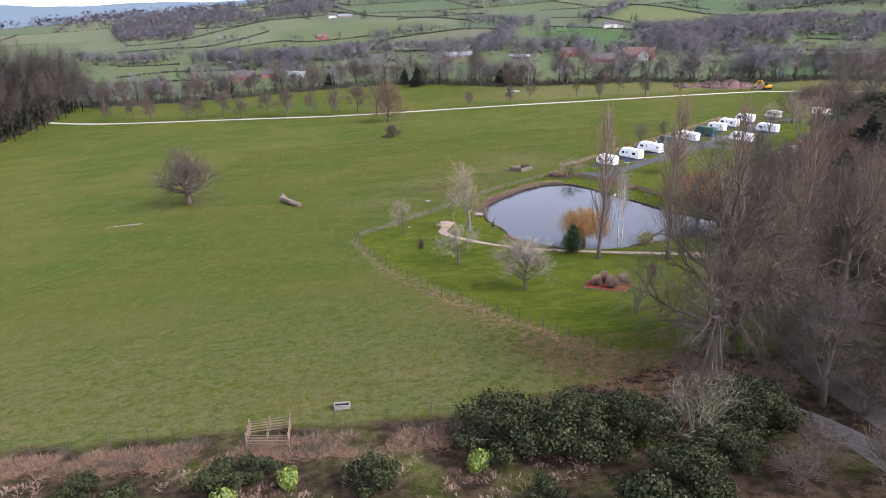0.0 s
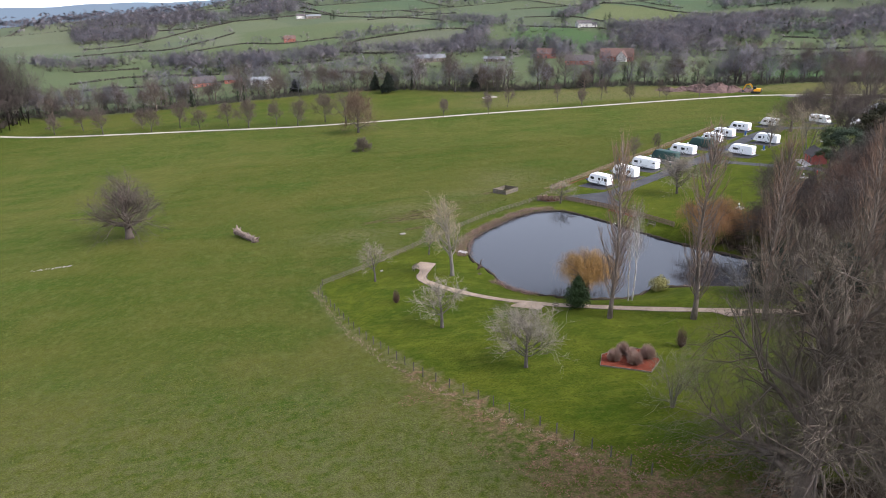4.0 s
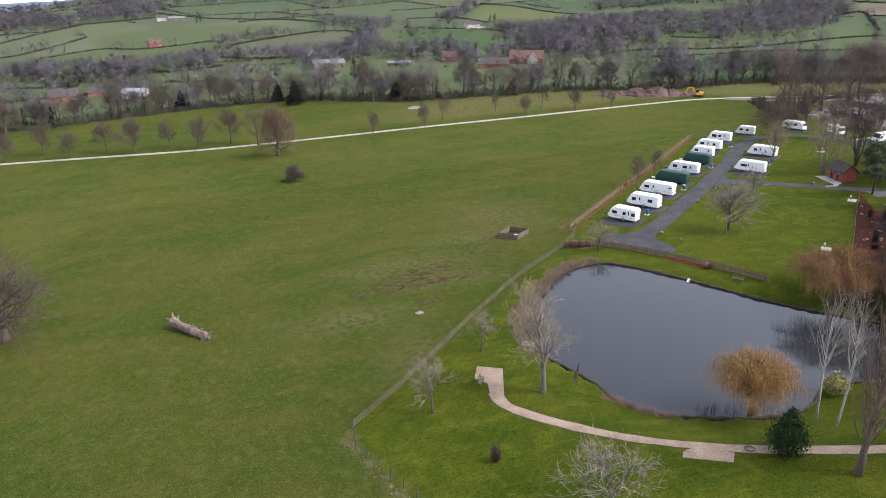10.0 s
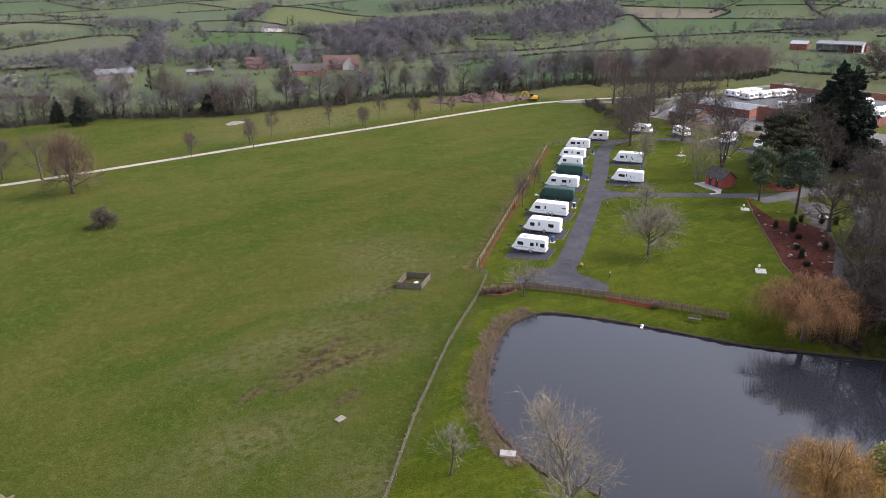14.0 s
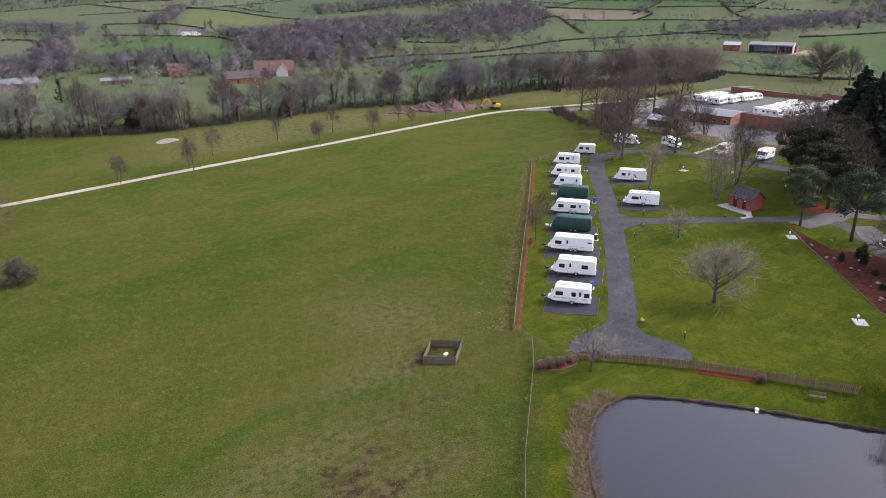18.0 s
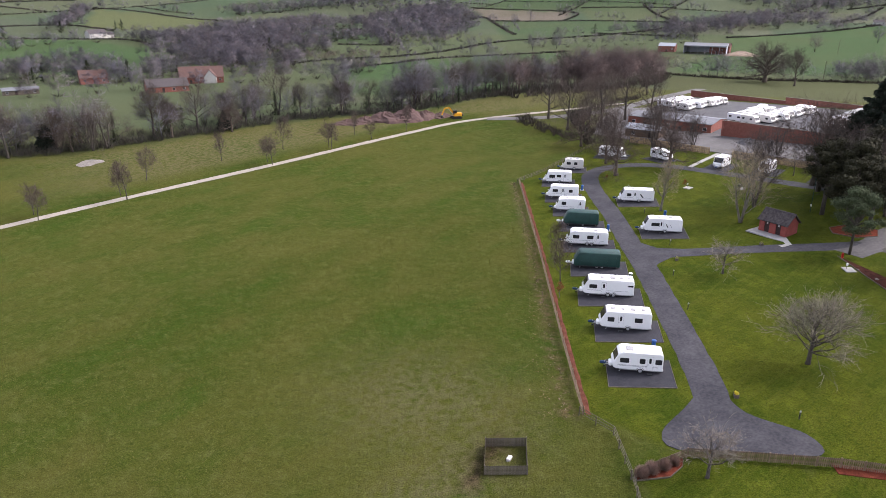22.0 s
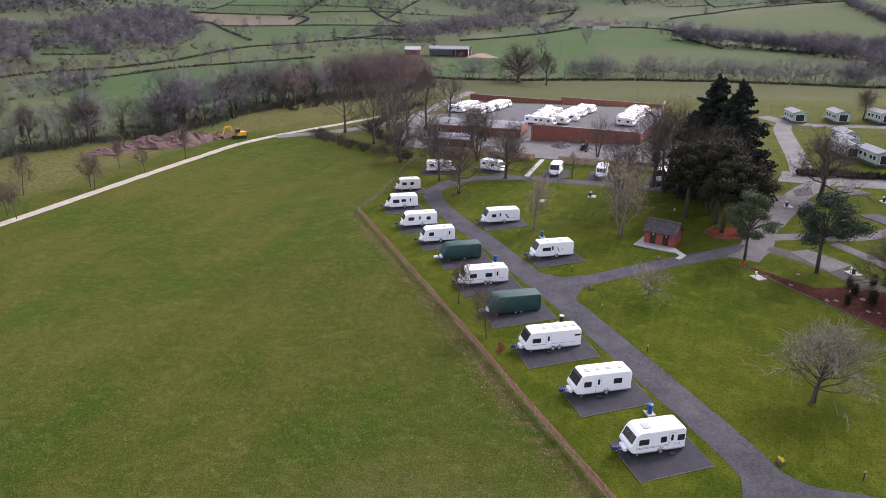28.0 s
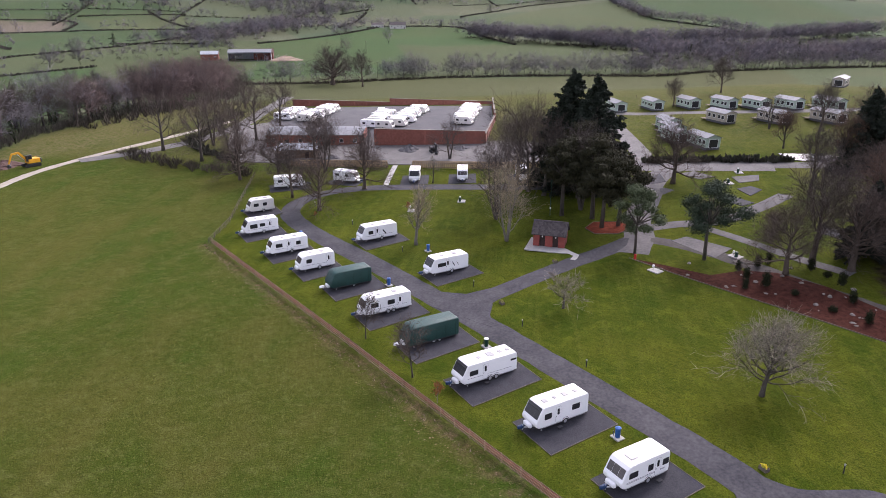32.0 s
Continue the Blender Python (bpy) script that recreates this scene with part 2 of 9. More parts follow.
M_TRACK = mat("stone_track", (0.2574, 0.2262, 0.1833), (0.3588, 0.3276, 0.273), 0.5, 0.95, bump=0.3, world_space=True)
M_DRIVE = mat("worn_drive", (0.038, 0.034, 0.031), (0.072, 0.064, 0.058), 0.4, 0.95, bump=0.3, world_space=True)
M_LEAVES = island_mat("fallen_leaves", [(0.075, 0.038, 0.024), (0.165, 0.092, 0.06), (0.115, 0.064, 0.042)])
M_TANLEAF = island_mat("tan_leaves", [(0.11, 0.075, 0.045), (0.24, 0.165, 0.105), (0.165, 0.115, 0.072)])
M_GRASS = island_mat("grass_blades", [(0.044, 0.058, 0.008), (0.072, 0.078, 0.015), (0.056, 0.066, 0.011), (0.105, 0.10, 0.032)], 0.95, 0.02)
M_YARD = mat("concrete_yard", (0.085, 0.08, 0.075), (0.145, 0.138, 0.13), 0.25, 0.9, bump=0.2, world_space=True)
M_ACCESS = mat("worn_concrete", (0.06, 0.058, 0.057), (0.115, 0.108, 0.103), 0.3, 0.9, bump=0.25, world_space=True)
M_DARKYARD = mat("dark_yard", (0.06, 0.06, 0.063), (0.095, 0.093, 0.093), 0.2, 0.9, bump=0.2, world_space=True)
M_MULCH = mat("red_bark_mulch", (0.075, 0.02, 0.012), (0.19, 0.052, 0.03), 1.6, 0.98, bump=0.9, spec=0.03, world_space=True)
M_STRIP = mat("weathered_bark_mulch", (0.072, 0.027, 0.018), (0.165, 0.064, 0.042), 1.2, 0.98, bump=0.8, spec=0.03, world_space=True)
M_OLDMULCH = mat("old_bark_mulch", (0.024, 0.0095, 0.007), (0.08, 0.031, 0.022), 1.6, 0.98, bump=0.9, spec=0.03, world_space=True)
M_CHIPS = island_mat("bark_chips", [(0.022, 0.009, 0.007), (0.085, 0.034, 0.024), (0.048, 0.019, 0.014), (0.13, 0.064, 0.046)])
M_BANK = mat("bank_earth", (0.025, 0.02, 0.014), (0.07, 0.052, 0.036), 1.5, 0.95, bump=0.8, world_space=True)
# black base with a blue emission that gives the far ridge its haze
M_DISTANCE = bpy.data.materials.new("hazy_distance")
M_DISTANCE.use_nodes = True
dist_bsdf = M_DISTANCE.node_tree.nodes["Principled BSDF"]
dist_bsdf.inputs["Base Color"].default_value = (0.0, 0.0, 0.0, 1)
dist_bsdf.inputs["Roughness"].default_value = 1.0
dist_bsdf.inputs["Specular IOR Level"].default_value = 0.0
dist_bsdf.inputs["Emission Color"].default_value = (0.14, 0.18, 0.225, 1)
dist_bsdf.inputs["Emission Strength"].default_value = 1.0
M_SOIL = mat("dug_soil", (0.05, 0.03, 0.026), (0.12, 0.074, 0.062), 0.5, 0.95, bump=0.8, world_space=True)
M_WHITE = mat("white_gelcoat", (0.86, 0.86, 0.85), (0.81, 0.815, 0.81), 0.8, 0.3, spec=0.5)
M_OFFWHITE = mat("cream_gelcoat", (0.70, 0.68, 0.63), (0.63, 0.61, 0.56), 0.8, 0.35, spec=0.5)
M_GLASS = mat("tinted_acrylic", (0.02, 0.02, 0.023), (0.036, 0.036, 0.038), 1.0, 0.16, spec=0.35)
M_PALEGLASS = mat("front_glazing", (0.05, 0.043, 0.042), (0.1, 0.086, 0.08), 1.0, 0.16, spec=0.4)
M_TYRE = mat("rubber", (0.018, 0.018, 0.018), (0.03, 0.03, 0.03), 5.0, 0.8)
M_RIM = mat("alloy", (0.5, 0.5, 0.5), (0.6, 0.6, 0.6), 5.0, 0.35, metal=0.6)
M_STEEL = mat("galvanised_steel", (0.35, 0.35, 0.35), (0.5, 0.5, 0.5), 4.0, 0.5, metal=0.5)
M_HATCH = mat("roof_hatch", (0.26, 0.255, 0.245), (0.36, 0.355, 0.34), 3.0, 0.3, spec=0.5)
M_HATCHFRAME = mat("aged_sealant", (0.42, 0.4, 0.37), (0.52, 0.5, 0.47), 3.0, 0.6)
M_STRIPE = mat("grey_decal", (0.1872, 0.1872, 0.195), (0.2496, 0.2496, 0.2574), 3.0, 0.4)
M_BLACK = mat("black_trim", (0.02, 0.02, 0.022), (0.035, 0.035, 0.037), 3.0, 0.4, spec=0.5)
M_COVER = mat("green_cover", (0.006, 0.032, 0.027), (0.011, 0.055, 0.045), 0.9, 0.55, bump=0.5, spec=0.4)
M_BLUE = mat("blue_plastic", (0.02, 0.075, 0.24), (0.03, 0.11, 0.33), 3.0, 0.45)
M_NAVY = mat("navy_cover", (0.012, 0.03, 0.075), (0.02, 0.05, 0.12), 3.0, 0.5)
M_DKGREEN = mat("green_plastic", (0.0094, 0.0351, 0.0273), (0.0156, 0.0507, 0.039), 3.0, 0.5)
M_CONC = mat("concrete", (0.2808, 0.273, 0.2574), (0.3744, 0.3666, 0.3432), 1.5, 0.9, bump=0.2)
M_BRICK = mat("red_brick", (0.18, 0.064, 0.045), (0.29, 0.115, 0.084), 2.0, 0.9, bump=0.3, vary=0.25)
M_REDPAINT = mat("red_wall", (0.1872, 0.0429, 0.0351), (0.2808, 0.0741, 0.0585), 1.5, 0.85, bump=0.2)
M_TILE = mat("slate_tile", (0.034, 0.029, 0.029), (0.078, 0.066, 0.064), 2.0, 0.8, bump=0.3, vary=0.35)
M_DARKDOOR = mat("dark_door", (0.0234, 0.0125, 0.0109), (0.039, 0.0203, 0.0172), 2.0, 0.5)
M_YELLOW = mat("yellow_paint", (0.75, 0.38, 0.02), (0.62, 0.29, 0.015), 1.0, 0.45)
M_FLOWER = island_mat("yellow_flowers", [(0.8, 0.55, 0.02), (0.6, 0.5, 0.05), (0.2, 0.35, 0.05)])
M_SIGNWHITE = mat("white_panel", (0.75, 0.75, 0.74), (0.68, 0.68, 0.67), 2.0, 0.5)
M_REDSIGN = mat("red_panel", (0.429, 0.0234, 0.0156), (0.351, 0.0195, 0.0156), 2.0, 0.5)
M_LODGE = mat("green_lodge_wall", (0.3, 0.38, 0.31), (0.38, 0.45, 0.37), 1.5, 0.6, stretch=(1, 1, 6))
M_LODGEGREY = mat("taupe_lodge_wall", (0.2964, 0.2652, 0.2184), (0.3588, 0.3276, 0.273), 1.5, 0.6, stretch=(1, 1, 6))
M_LODGEROOF = mat("grey_lodge_roof", (0.115, 0.122, 0.13), (0.18, 0.185, 0.194), 1.0, 0.6)
M_SHEET = mat("sheet_roof", (0.2652, 0.2886, 0.312), (0.3588, 0.3822, 0.4056), 1.0, 0.5)
M_REDROOF = mat("clay_roof", (0.085, 0.05, 0.042), (0.135, 0.078, 0.063), 1.0, 0.85, bump=0.4)
M_STONEWALL = mat("pale_render", (0.42, 0.40, 0.36), (0.52, 0.5, 0.46), 1.0, 0.8)
M_STATUE = mat("rusted_bronze", (0.03, 0.018, 0.013), (0.065, 0.04, 0.03), 3.0, 0.6, metal=0.3)
M_STONE = mat("grey_stone", (0.1326, 0.117, 0.1014), (0.2574, 0.234, 0.2028), 1.5, 0.9, bump=0.5, vary=0.15)


def water_mat():
    m = bpy.data.materials.new("pond_water")
    m.use_nodes = True
    nt = m.node_tree
    b = nt.nodes["Principled BSDF"]
    b.inputs["Base Color"].default_value = (0.022, 0.024, 0.028, 1)
    b.inputs["Roughness"].default_value = 0.012
    b.inputs["IOR"].default_value = 1.45
    b.inputs["Specular IOR Level"].default_value = 0.5
    g = nt.nodes.new("ShaderNodeNewGeometry")
    n = nt.nodes.new("ShaderNodeTexNoise")
    n.inputs["Scale"].default_value = 1.2
    n.inputs["Detail"].default_value = 3
    nt.links.new(g.outputs["Position"], n.inputs[0])
    bp = nt.nodes.new("ShaderNodeBump")
    bp.inputs["Strength"].default_value = 0.01
    bp.inputs["Distance"].default_value = 0.05
    nt.links.new(n.outputs["Fac"], bp.inputs["Height"])
    nt.links.new(bp.outputs[0], b.inputs["Normal"])
    return m


M_WATER = water_mat()


def ground_mat():
    """Grass: meadow, mown lawn, far fields, woodland floor and mud, told apart by masks on the sheet."""
    m = bpy.data.materials.new("grass_ground")
    m.use_nodes = True
    nt = m.node_tree
    b = nt.nodes["Principled BSDF"]
    b.inputs["Roughness"].default_value = 0.95
    b.inputs["Specular IOR Level"].default_value = 0.02
    b.inputs["Sheen Weight"].default_value = 0.05
    b.inputs["Sheen Roughness"].default_value = 0.45
    b.inputs["Sheen Tint"].default_value = (0.5, 0.56, 0.14, 1)
    pos = nt.nodes.new("ShaderNodeNewGeometry").outputs["Position"]

    def noise_at(scale, detail=4, vec=None):
        n = nt.nodes.new("ShaderNodeTexNoise")
        n.inputs["Scale"].default_value = scale
        n.inputs["Detail"].default_value = detail
        nt.links.new(vec or pos, n.inputs[0])
        return n.outputs["Fac"]

    def ramp(fac, lo, hi):
        r = nt.nodes.new("ShaderNodeMapRange")
        r.inputs["From Min"].default_value = lo
        r.inputs["From Max"].default_value = hi
        nt.links.new(fac, r.inputs[0])
        return r.outputs[0]

    def mix(fac, a, c):
        x = nt.nodes.new("ShaderNodeMix")
        x.data_type = "RGBA"
        nt.links.new(fac, x.inputs["Factor"])
        for sock, v in (("A", a), ("B", c)):
            if isinstance(v, tuple):
                x.inputs[sock].default_value = (*v, 1)
            else:
                nt.links.new(v, x.inputs[sock])
        return x.outputs["Result"]

    def mul(a, k):
        x = nt.nodes.new("ShaderNodeMath")
        x.operation = "MULTIPLY"
        nt.links.new(a, x.inputs[0])
        if isinstance(k, float):
            x.inputs[1].default_value = k
        else:
            nt.links.new(k, x.inputs[1])
        return x.outputs[0]

    def mask(name):
        a = nt.nodes.new("ShaderNodeAttribute")
        a.attribute_name = name
        return a.outputs["Fac"]

    big, mid, small, fine = noise_at(0.025), noise_at(0.16, 5), noise_at(1.1, 4), noise_at(7.0, 3)
    mp = nt.nodes.new("ShaderNodeMapping")
    mp.inputs["Scale"].default_value = (0.8, 0.5, 1)
    mp.inputs["Rotation"].default_value = (0, 0, 0.5)
    nt.links.new(pos, mp.inputs[0])
    tuft = noise_at(1.0, 4, mp.outputs[0])
    meadow = mix(ramp(big, 0.4, 0.6), (0.03, 0.047, 0.006), (0.05, 0.056, 0.0105))
    mp3 = nt.nodes.new("ShaderNodeMapping")
    mp3.inputs["Scale"].default_value = (0.5, 1.4, 1)
    mp3.inputs["Rotation"].default_value = (0, 0, -0.7)
    nt.links.new(pos, mp3.inputs[0])
    sweep = noise_at(0.09, 5, mp3.outputs[0])
    meadow = mix(mul(ramp(sweep, 0.5, 0.66), 0.45), meadow, (0.068, 0.064, 0.015))
    meadow = mix(mul(ramp(sweep, 0.46, 0.34), 0.6), meadow, (0.026, 0.05, 0.006))
    meadow = mix(mul(ramp(mid, 0.46, 0.66), 0.45), meadow, (0.068, 0.064, 0.0155))
    meadow = mix(mul(ramp(tuft, 0.5, 0.74), 0.4), meadow, (0.09, 0.092, 0.027))
    meadow = mix(mul(ramp(small, 0.5, 0.7), 0.38), meadow, (0.0218, 0.0343, 0.0047))
    meadow = mix(mul(mask("lush"), 0.75), meadow, (0.022, 0.046, 0.005))
    speck = noise_at(2.6, 2)
    meadow = mix(mul(ramp(speck, 0.58, 0.7), 0.4), meadow, (0.095, 0.096, 0.03))
    lawn = mix(ramp(mid, 0.35, 0.65), (0.028, 0.045, 0.0035), (0.051, 0.06, 0.0055))
    lawn = mix(mul(ramp(small, 0.5, 0.75), 0.45), lawn, (0.056, 0.063, 0.009))
    moss = noise_at(0.45, 5)
    lawn = mix(mul(ramp(moss, 0.5, 0.66), 0.5), lawn, (0.078, 0.088, 0.009))
    mp4 = nt.nodes.new("ShaderNodeMapping")
    mp4.inputs["Scale"].default_value = (0.18, 1.6, 1)
    mp4.inputs["Rotation"].default_value = (0, 0, radians(-44))
    nt.links.new(pos, mp4.inputs[0])
    lawn = mix(mul(ramp(noise_at(0.7, 4, mp4.outputs[0]), 0.52, 0.64), 0.32), lawn, (0.072, 0.077, 0.012))
    lawn = mix(mul(ramp(speck, 0.53, 0.68), 0.5), lawn, (0.017, 0.034, 0.003))
    wv = nt.nodes.new("ShaderNodeTexWave")
    wv.inputs["Scale"].default_value = 0.32
    wv.inputs["Distortion"].default_value = 0.6
    mp2 = nt.nodes.new("ShaderNodeMapping")
    mp2.inputs["Rotation"].default_value = (0, 0, radians(38))
    nt.links.new(pos, mp2.inputs[0])
    nt.links.new(mp2.outputs[0], wv.inputs[0])
    lawn = mix(mul(ramp(wv.outputs["Fac"], 0.3, 0.7), 0.06), lawn, (0.078, 0.0897, 0.0156))
    col = mix(mask("lawn"), meadow, lawn)
    col = mix(mul(mask("dry"), ramp(small, 0.35, 0.6)), col, (0.092, 0.083, 0.038))
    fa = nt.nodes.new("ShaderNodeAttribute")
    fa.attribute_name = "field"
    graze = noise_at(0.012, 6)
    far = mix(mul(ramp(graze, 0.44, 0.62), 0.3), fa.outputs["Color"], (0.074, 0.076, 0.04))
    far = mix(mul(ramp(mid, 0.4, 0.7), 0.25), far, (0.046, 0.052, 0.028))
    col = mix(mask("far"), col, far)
    floor = mix(ramp(small, 0.4, 0.65), (0.015, 0.0105, 0.008), (0.045, 0.03, 0.022))
    col = mix(mul(mask("litter"), ramp(mid, 0.25, 0.5)), col, floor)
    leaf = mix(ramp(speck, 0.35, 0.6), (0.075, 0.042, 0.026), (0.15, 0.088, 0.056))
    col = mix(mul(mask("leaf"), ramp(small, 0.4, 0.68)), col, leaf)
    mud = mix(ramp(small, 0.4, 0.6), (0.03, 0.022, 0.013), (0.075, 0.055, 0.03))
    col = mix(mul(mask("mud"), ramp(mid, 0.22, 0.45)), col, mud)
    spk = nt.nodes.new("ShaderNodeHueSaturation")
    vr = nt.nodes.new("ShaderNodeMapRange")
    vr.inputs["From Min"].default_value = 0.3
    vr.inputs["From Max"].default_value = 0.7
    vr.inputs["To Min"].default_value = 0.66
    vr.inputs["To Max"].default_value = 1.36
    nt.links.new(fine, vr.inputs[0])
    nt.links.new(vr.outputs[0], spk.inputs["Value"])
    nt.links.new(col, spk.inputs["Color"])
    nt.links.new(spk.outputs[0], b.inputs["Base Color"])
    bp = nt.nodes.new("ShaderNodeBump")
    bp.inputs["Strength"].default_value = 0.7
    bp.inputs["Distance"].default_value = 0.12
    add = nt.nodes.new("ShaderNodeMath")
    nt.links.new(small, add.inputs[0])
    nt.links.new(fine, add.inputs[1])
    nt.links.new(add.outputs[0], bp.inputs["Height"])
    nt.links.new(bp.outputs[0], b.inputs["Normal"])
    return m


M_GROUND = ground_mat()


# ---- mesh helpers ----
class Shape:
    """Collects points and faces of one mesh."""

    def __init__(self):
        self.v, self.f = [], []

    def add(self, verts, faces):
        n = len(self.v)
        self.v += [tuple(p) for p in verts]
        self.f += [tuple(i + n for i in q) for q in faces]
        return self

    def box(self, cx, cy, cz, sx, sy, sz, turn=0.0, chamfer=0.0):
        """A box with its centre, sizes and turn about z in degrees; the chamfer cuts the upright and upper edges."""
        c, s = math.cos(radians(turn)), math.sin(radians(turn))
        hx, hy, hz = sx / 2, sy / 2, sz / 2
        k = min(chamfer, hx * 0.9, hy * 0.9, hz * 0.9)
        if k <= 0:
            ring = [(-hx, -hy), (hx, -hy), (hx, hy), (-hx, hy)]
            levels = [(-hz, ring), (hz, ring)]
        else:
            ring = [(-hx + k, -hy), (hx - k, -hy), (hx, -hy + k), (hx, hy - k), (hx - k, hy), (-hx + k, hy), (-hx, hy - k), (-hx, -hy + k)]
            top = [(x - k * (1 if x > 0 else -1) * 0.7, y - k * (1 if y > 0 else -1) * 0.7) for x, y in ring]
            levels = [(-hz, ring), (hz - k, ring), (hz, top)]
        n = len(ring)
        verts = [(cx + x * c - y * s, cy + x * s + y * c, cz + z) for z, r in levels for x, y in r]
        faces = [tuple(range(n - 1, -1, -1)), tuple(range((len(levels) - 1) * n, len(levels) * n))]
        for a in range(len(levels) - 1):
            faces += [(a * n + i, a * n + (i + 1) % n, (a + 1) * n + (i + 1) % n, (a + 1) * n + i) for i in range(n)]
        return self.add(verts, faces)

    def tube(self, pts, radii, sides=6, cap=True):
        """A tapering tube along points."""
        pts = [Vector(p) for p in pts]
        verts, n = [], sides
        for i, p in enumerate(pts):
            d = (pts[min(i + 1, len(pts) - 1)] - pts[max(i - 1, 0)]).normalized()
            a = d.orthogonal().normalized() if abs(d.z) > 0.95 else d.cross(Vector((0, 0, 1))).normalized()
            b = d.cross(a)
            r = radii[i] if not isinstance(radii, (int, float)) else radii
            verts += [p + a * (r * math.cos(2 * math.pi * j / n)) + b * (r * math.sin(2 * math.pi * j / n)) for j in range(n)]
        faces = [(i * n + j, i * n + (j + 1) % n, (i + 1) * n + (j + 1) % n, (i + 1) * n + j) for i in range(len(pts) - 1) for j in range(n)]
        if cap:
            faces += [tuple(range(n - 1, -1, -1)), tuple(range((len(pts) - 1) * n, len(pts) * n))]
        return self.add(verts, faces)

    def beam(self, a, b, w, h):
        """A straight rectangular bar between two points, w across and h high."""
        a, b = Vector(a), Vector(b)
        d = (b - a).normalized()
        side = d.cross(Vector((0, 0, 1))).normalized() * (w / 2)
        up = side.cross(d).normalized() * (h / 2)
        verts = [p + x * side + y * up for p in (a, b) for x, y in ((-1, -1), (1, -1), (1, 1), (-1, 1))]
        return self.add(verts, [(3, 2, 1, 0), (4, 5, 6, 7), (0, 1, 5, 4), (1, 2, 6, 5), (2, 3, 7, 6), (3, 0, 4, 7)])

    def prism(self, outline, lo, hi):
        """A flat outline in x and y, between two heights."""
        n = len(outline)
        verts = [(x, y, lo) for x, y in outline] + [(x, y, hi) for x, y in outline]
        faces = [tuple(range(n - 1, -1, -1)), tuple(range(n, 2 * n))] + [(i, (i + 1) % n, n + (i + 1) % n, n + i) for i in range(n)]
        return self.add(verts, faces)

    def mesh(self, name, material, smooth=False):
        me = bpy.data.meshes.new(name)
        me.from_pydata(self.v, [], self.f)
        me.materials.append(material)
        if smooth:
            me.polygons.foreach_set("use_smooth", [True] * len(me.polygons))
        me.update()
        return me


def part(name, shape, material, parent, label="", smooth=False, at=None):
    """Links one mesh as a part of a thing."""
    me = shape.mesh(name, material, smooth) if isinstance(shape, Shape) else shape
    ob = new(name, me)
    ob.parent = parent
    if at is not None:
        ob.matrix_local = at
    if label:
        ob["label"] = label
    return ob


def thing(name, m, label, category, group="", kind=""):
    ob = new(name)
    ob.empty_display_size = 0.3
    ob.matrix_world = m
    return tagged(ob, label, category, group, kind)


def solid(name, shape, material, label, category, group="", kind="", smooth=False, m=None):
    """A thing that is one mesh."""
    ob = new(name, shape.mesh(name, material, smooth) if isinstance(shape, Shape) else shape)
    if m is not None:
        ob.matrix_world = m
    return tagged(ob, label, category, group, kind)


def mesh_arrays(name, verts, faces, material):
    """A mesh from arrays of points and of triangles or quads."""
    verts, faces = np.asarray(verts, np.float32), np.asarray(faces, np.int32)
    me = bpy.data.meshes.new(name)
    k = faces.shape[1]
    me.vertices.add(len(verts))
    me.vertices.foreach_set("co", verts.ravel())
    me.loops.add(faces.size)
    me.loops.foreach_set("vertex_index", faces.ravel())
    me.polygons.add(len(faces))
    me.polygons.foreach_set("loop_start", np.arange(0, faces.size, k, dtype=np.int32))
    me.polygons.foreach_set("loop_total", np.full(len(faces), k, np.int32))
    me.materials.append(material)
    me.update(calc_edges=True)
    return me


def curve_through(pts, step, closed=False):
    """Points at even steps along a smooth line through the given ones."""
    p = np.array(pts, float)
    n = len(p)
    out = []
    for i in range(n if closed else n - 1):
        a, b, c, d = (p[(i + k) % n] if closed else p[min(max(i + k, 0), n - 1)] for k in (-1, 0, 1, 2))
        m = max(2, int(np.linalg.norm(c - b) / step))
        for t in np.arange(m) / m:
            out.append(0.5 * (2 * b + (c - a) * t + (2 * a - 5 * b + 4 * c - d) * t * t + (3 * b - a - 3 * c + d) * t**3))
    if not closed:
        out.append(p[-1])
    return np.array(out)


def inside(px, py, poly):
    """Which of the points lie in the outline."""
    poly = np.asarray(poly)
    res = np.zeros(np.shape(px), bool)
    x0, y0 = poly[-1]
    for x1, y1 in poly:
        cut = (y1 > py) != (y0 > py)
        with np.errstate(divide="ignore", invalid="ignore"):
            res ^= cut & (px < (x0 - x1) * (py - y1) / (y0 - y1) + x1)
        x0, y0 = x1, y1
    return res


def line_distance(px, py, pts, closed=False):
    """Distance of points from a chain of points."""
    pts = np.asarray(pts)
    best = np.full(np.shape(px), 1e9)
    for i in range(len(pts) if closed else len(pts) - 1):
        a, b = pts[i], pts[(i + 1) % len(pts)]
        d = b - a
        t = np.clip(((px - a[0]) * d[0] + (py - a[1]) * d[1]) / (d @ d + 1e-9), 0, 1)
        best = np.minimum(best, np.hypot(px - a[0] - t * d[0], py - a[1] - t * d[1]))
    return best


def smooth(x, lo, hi):
    t = np.clip((x - lo) / (hi - lo), 0, 1)
    return t * t * (3 - 2 * t)


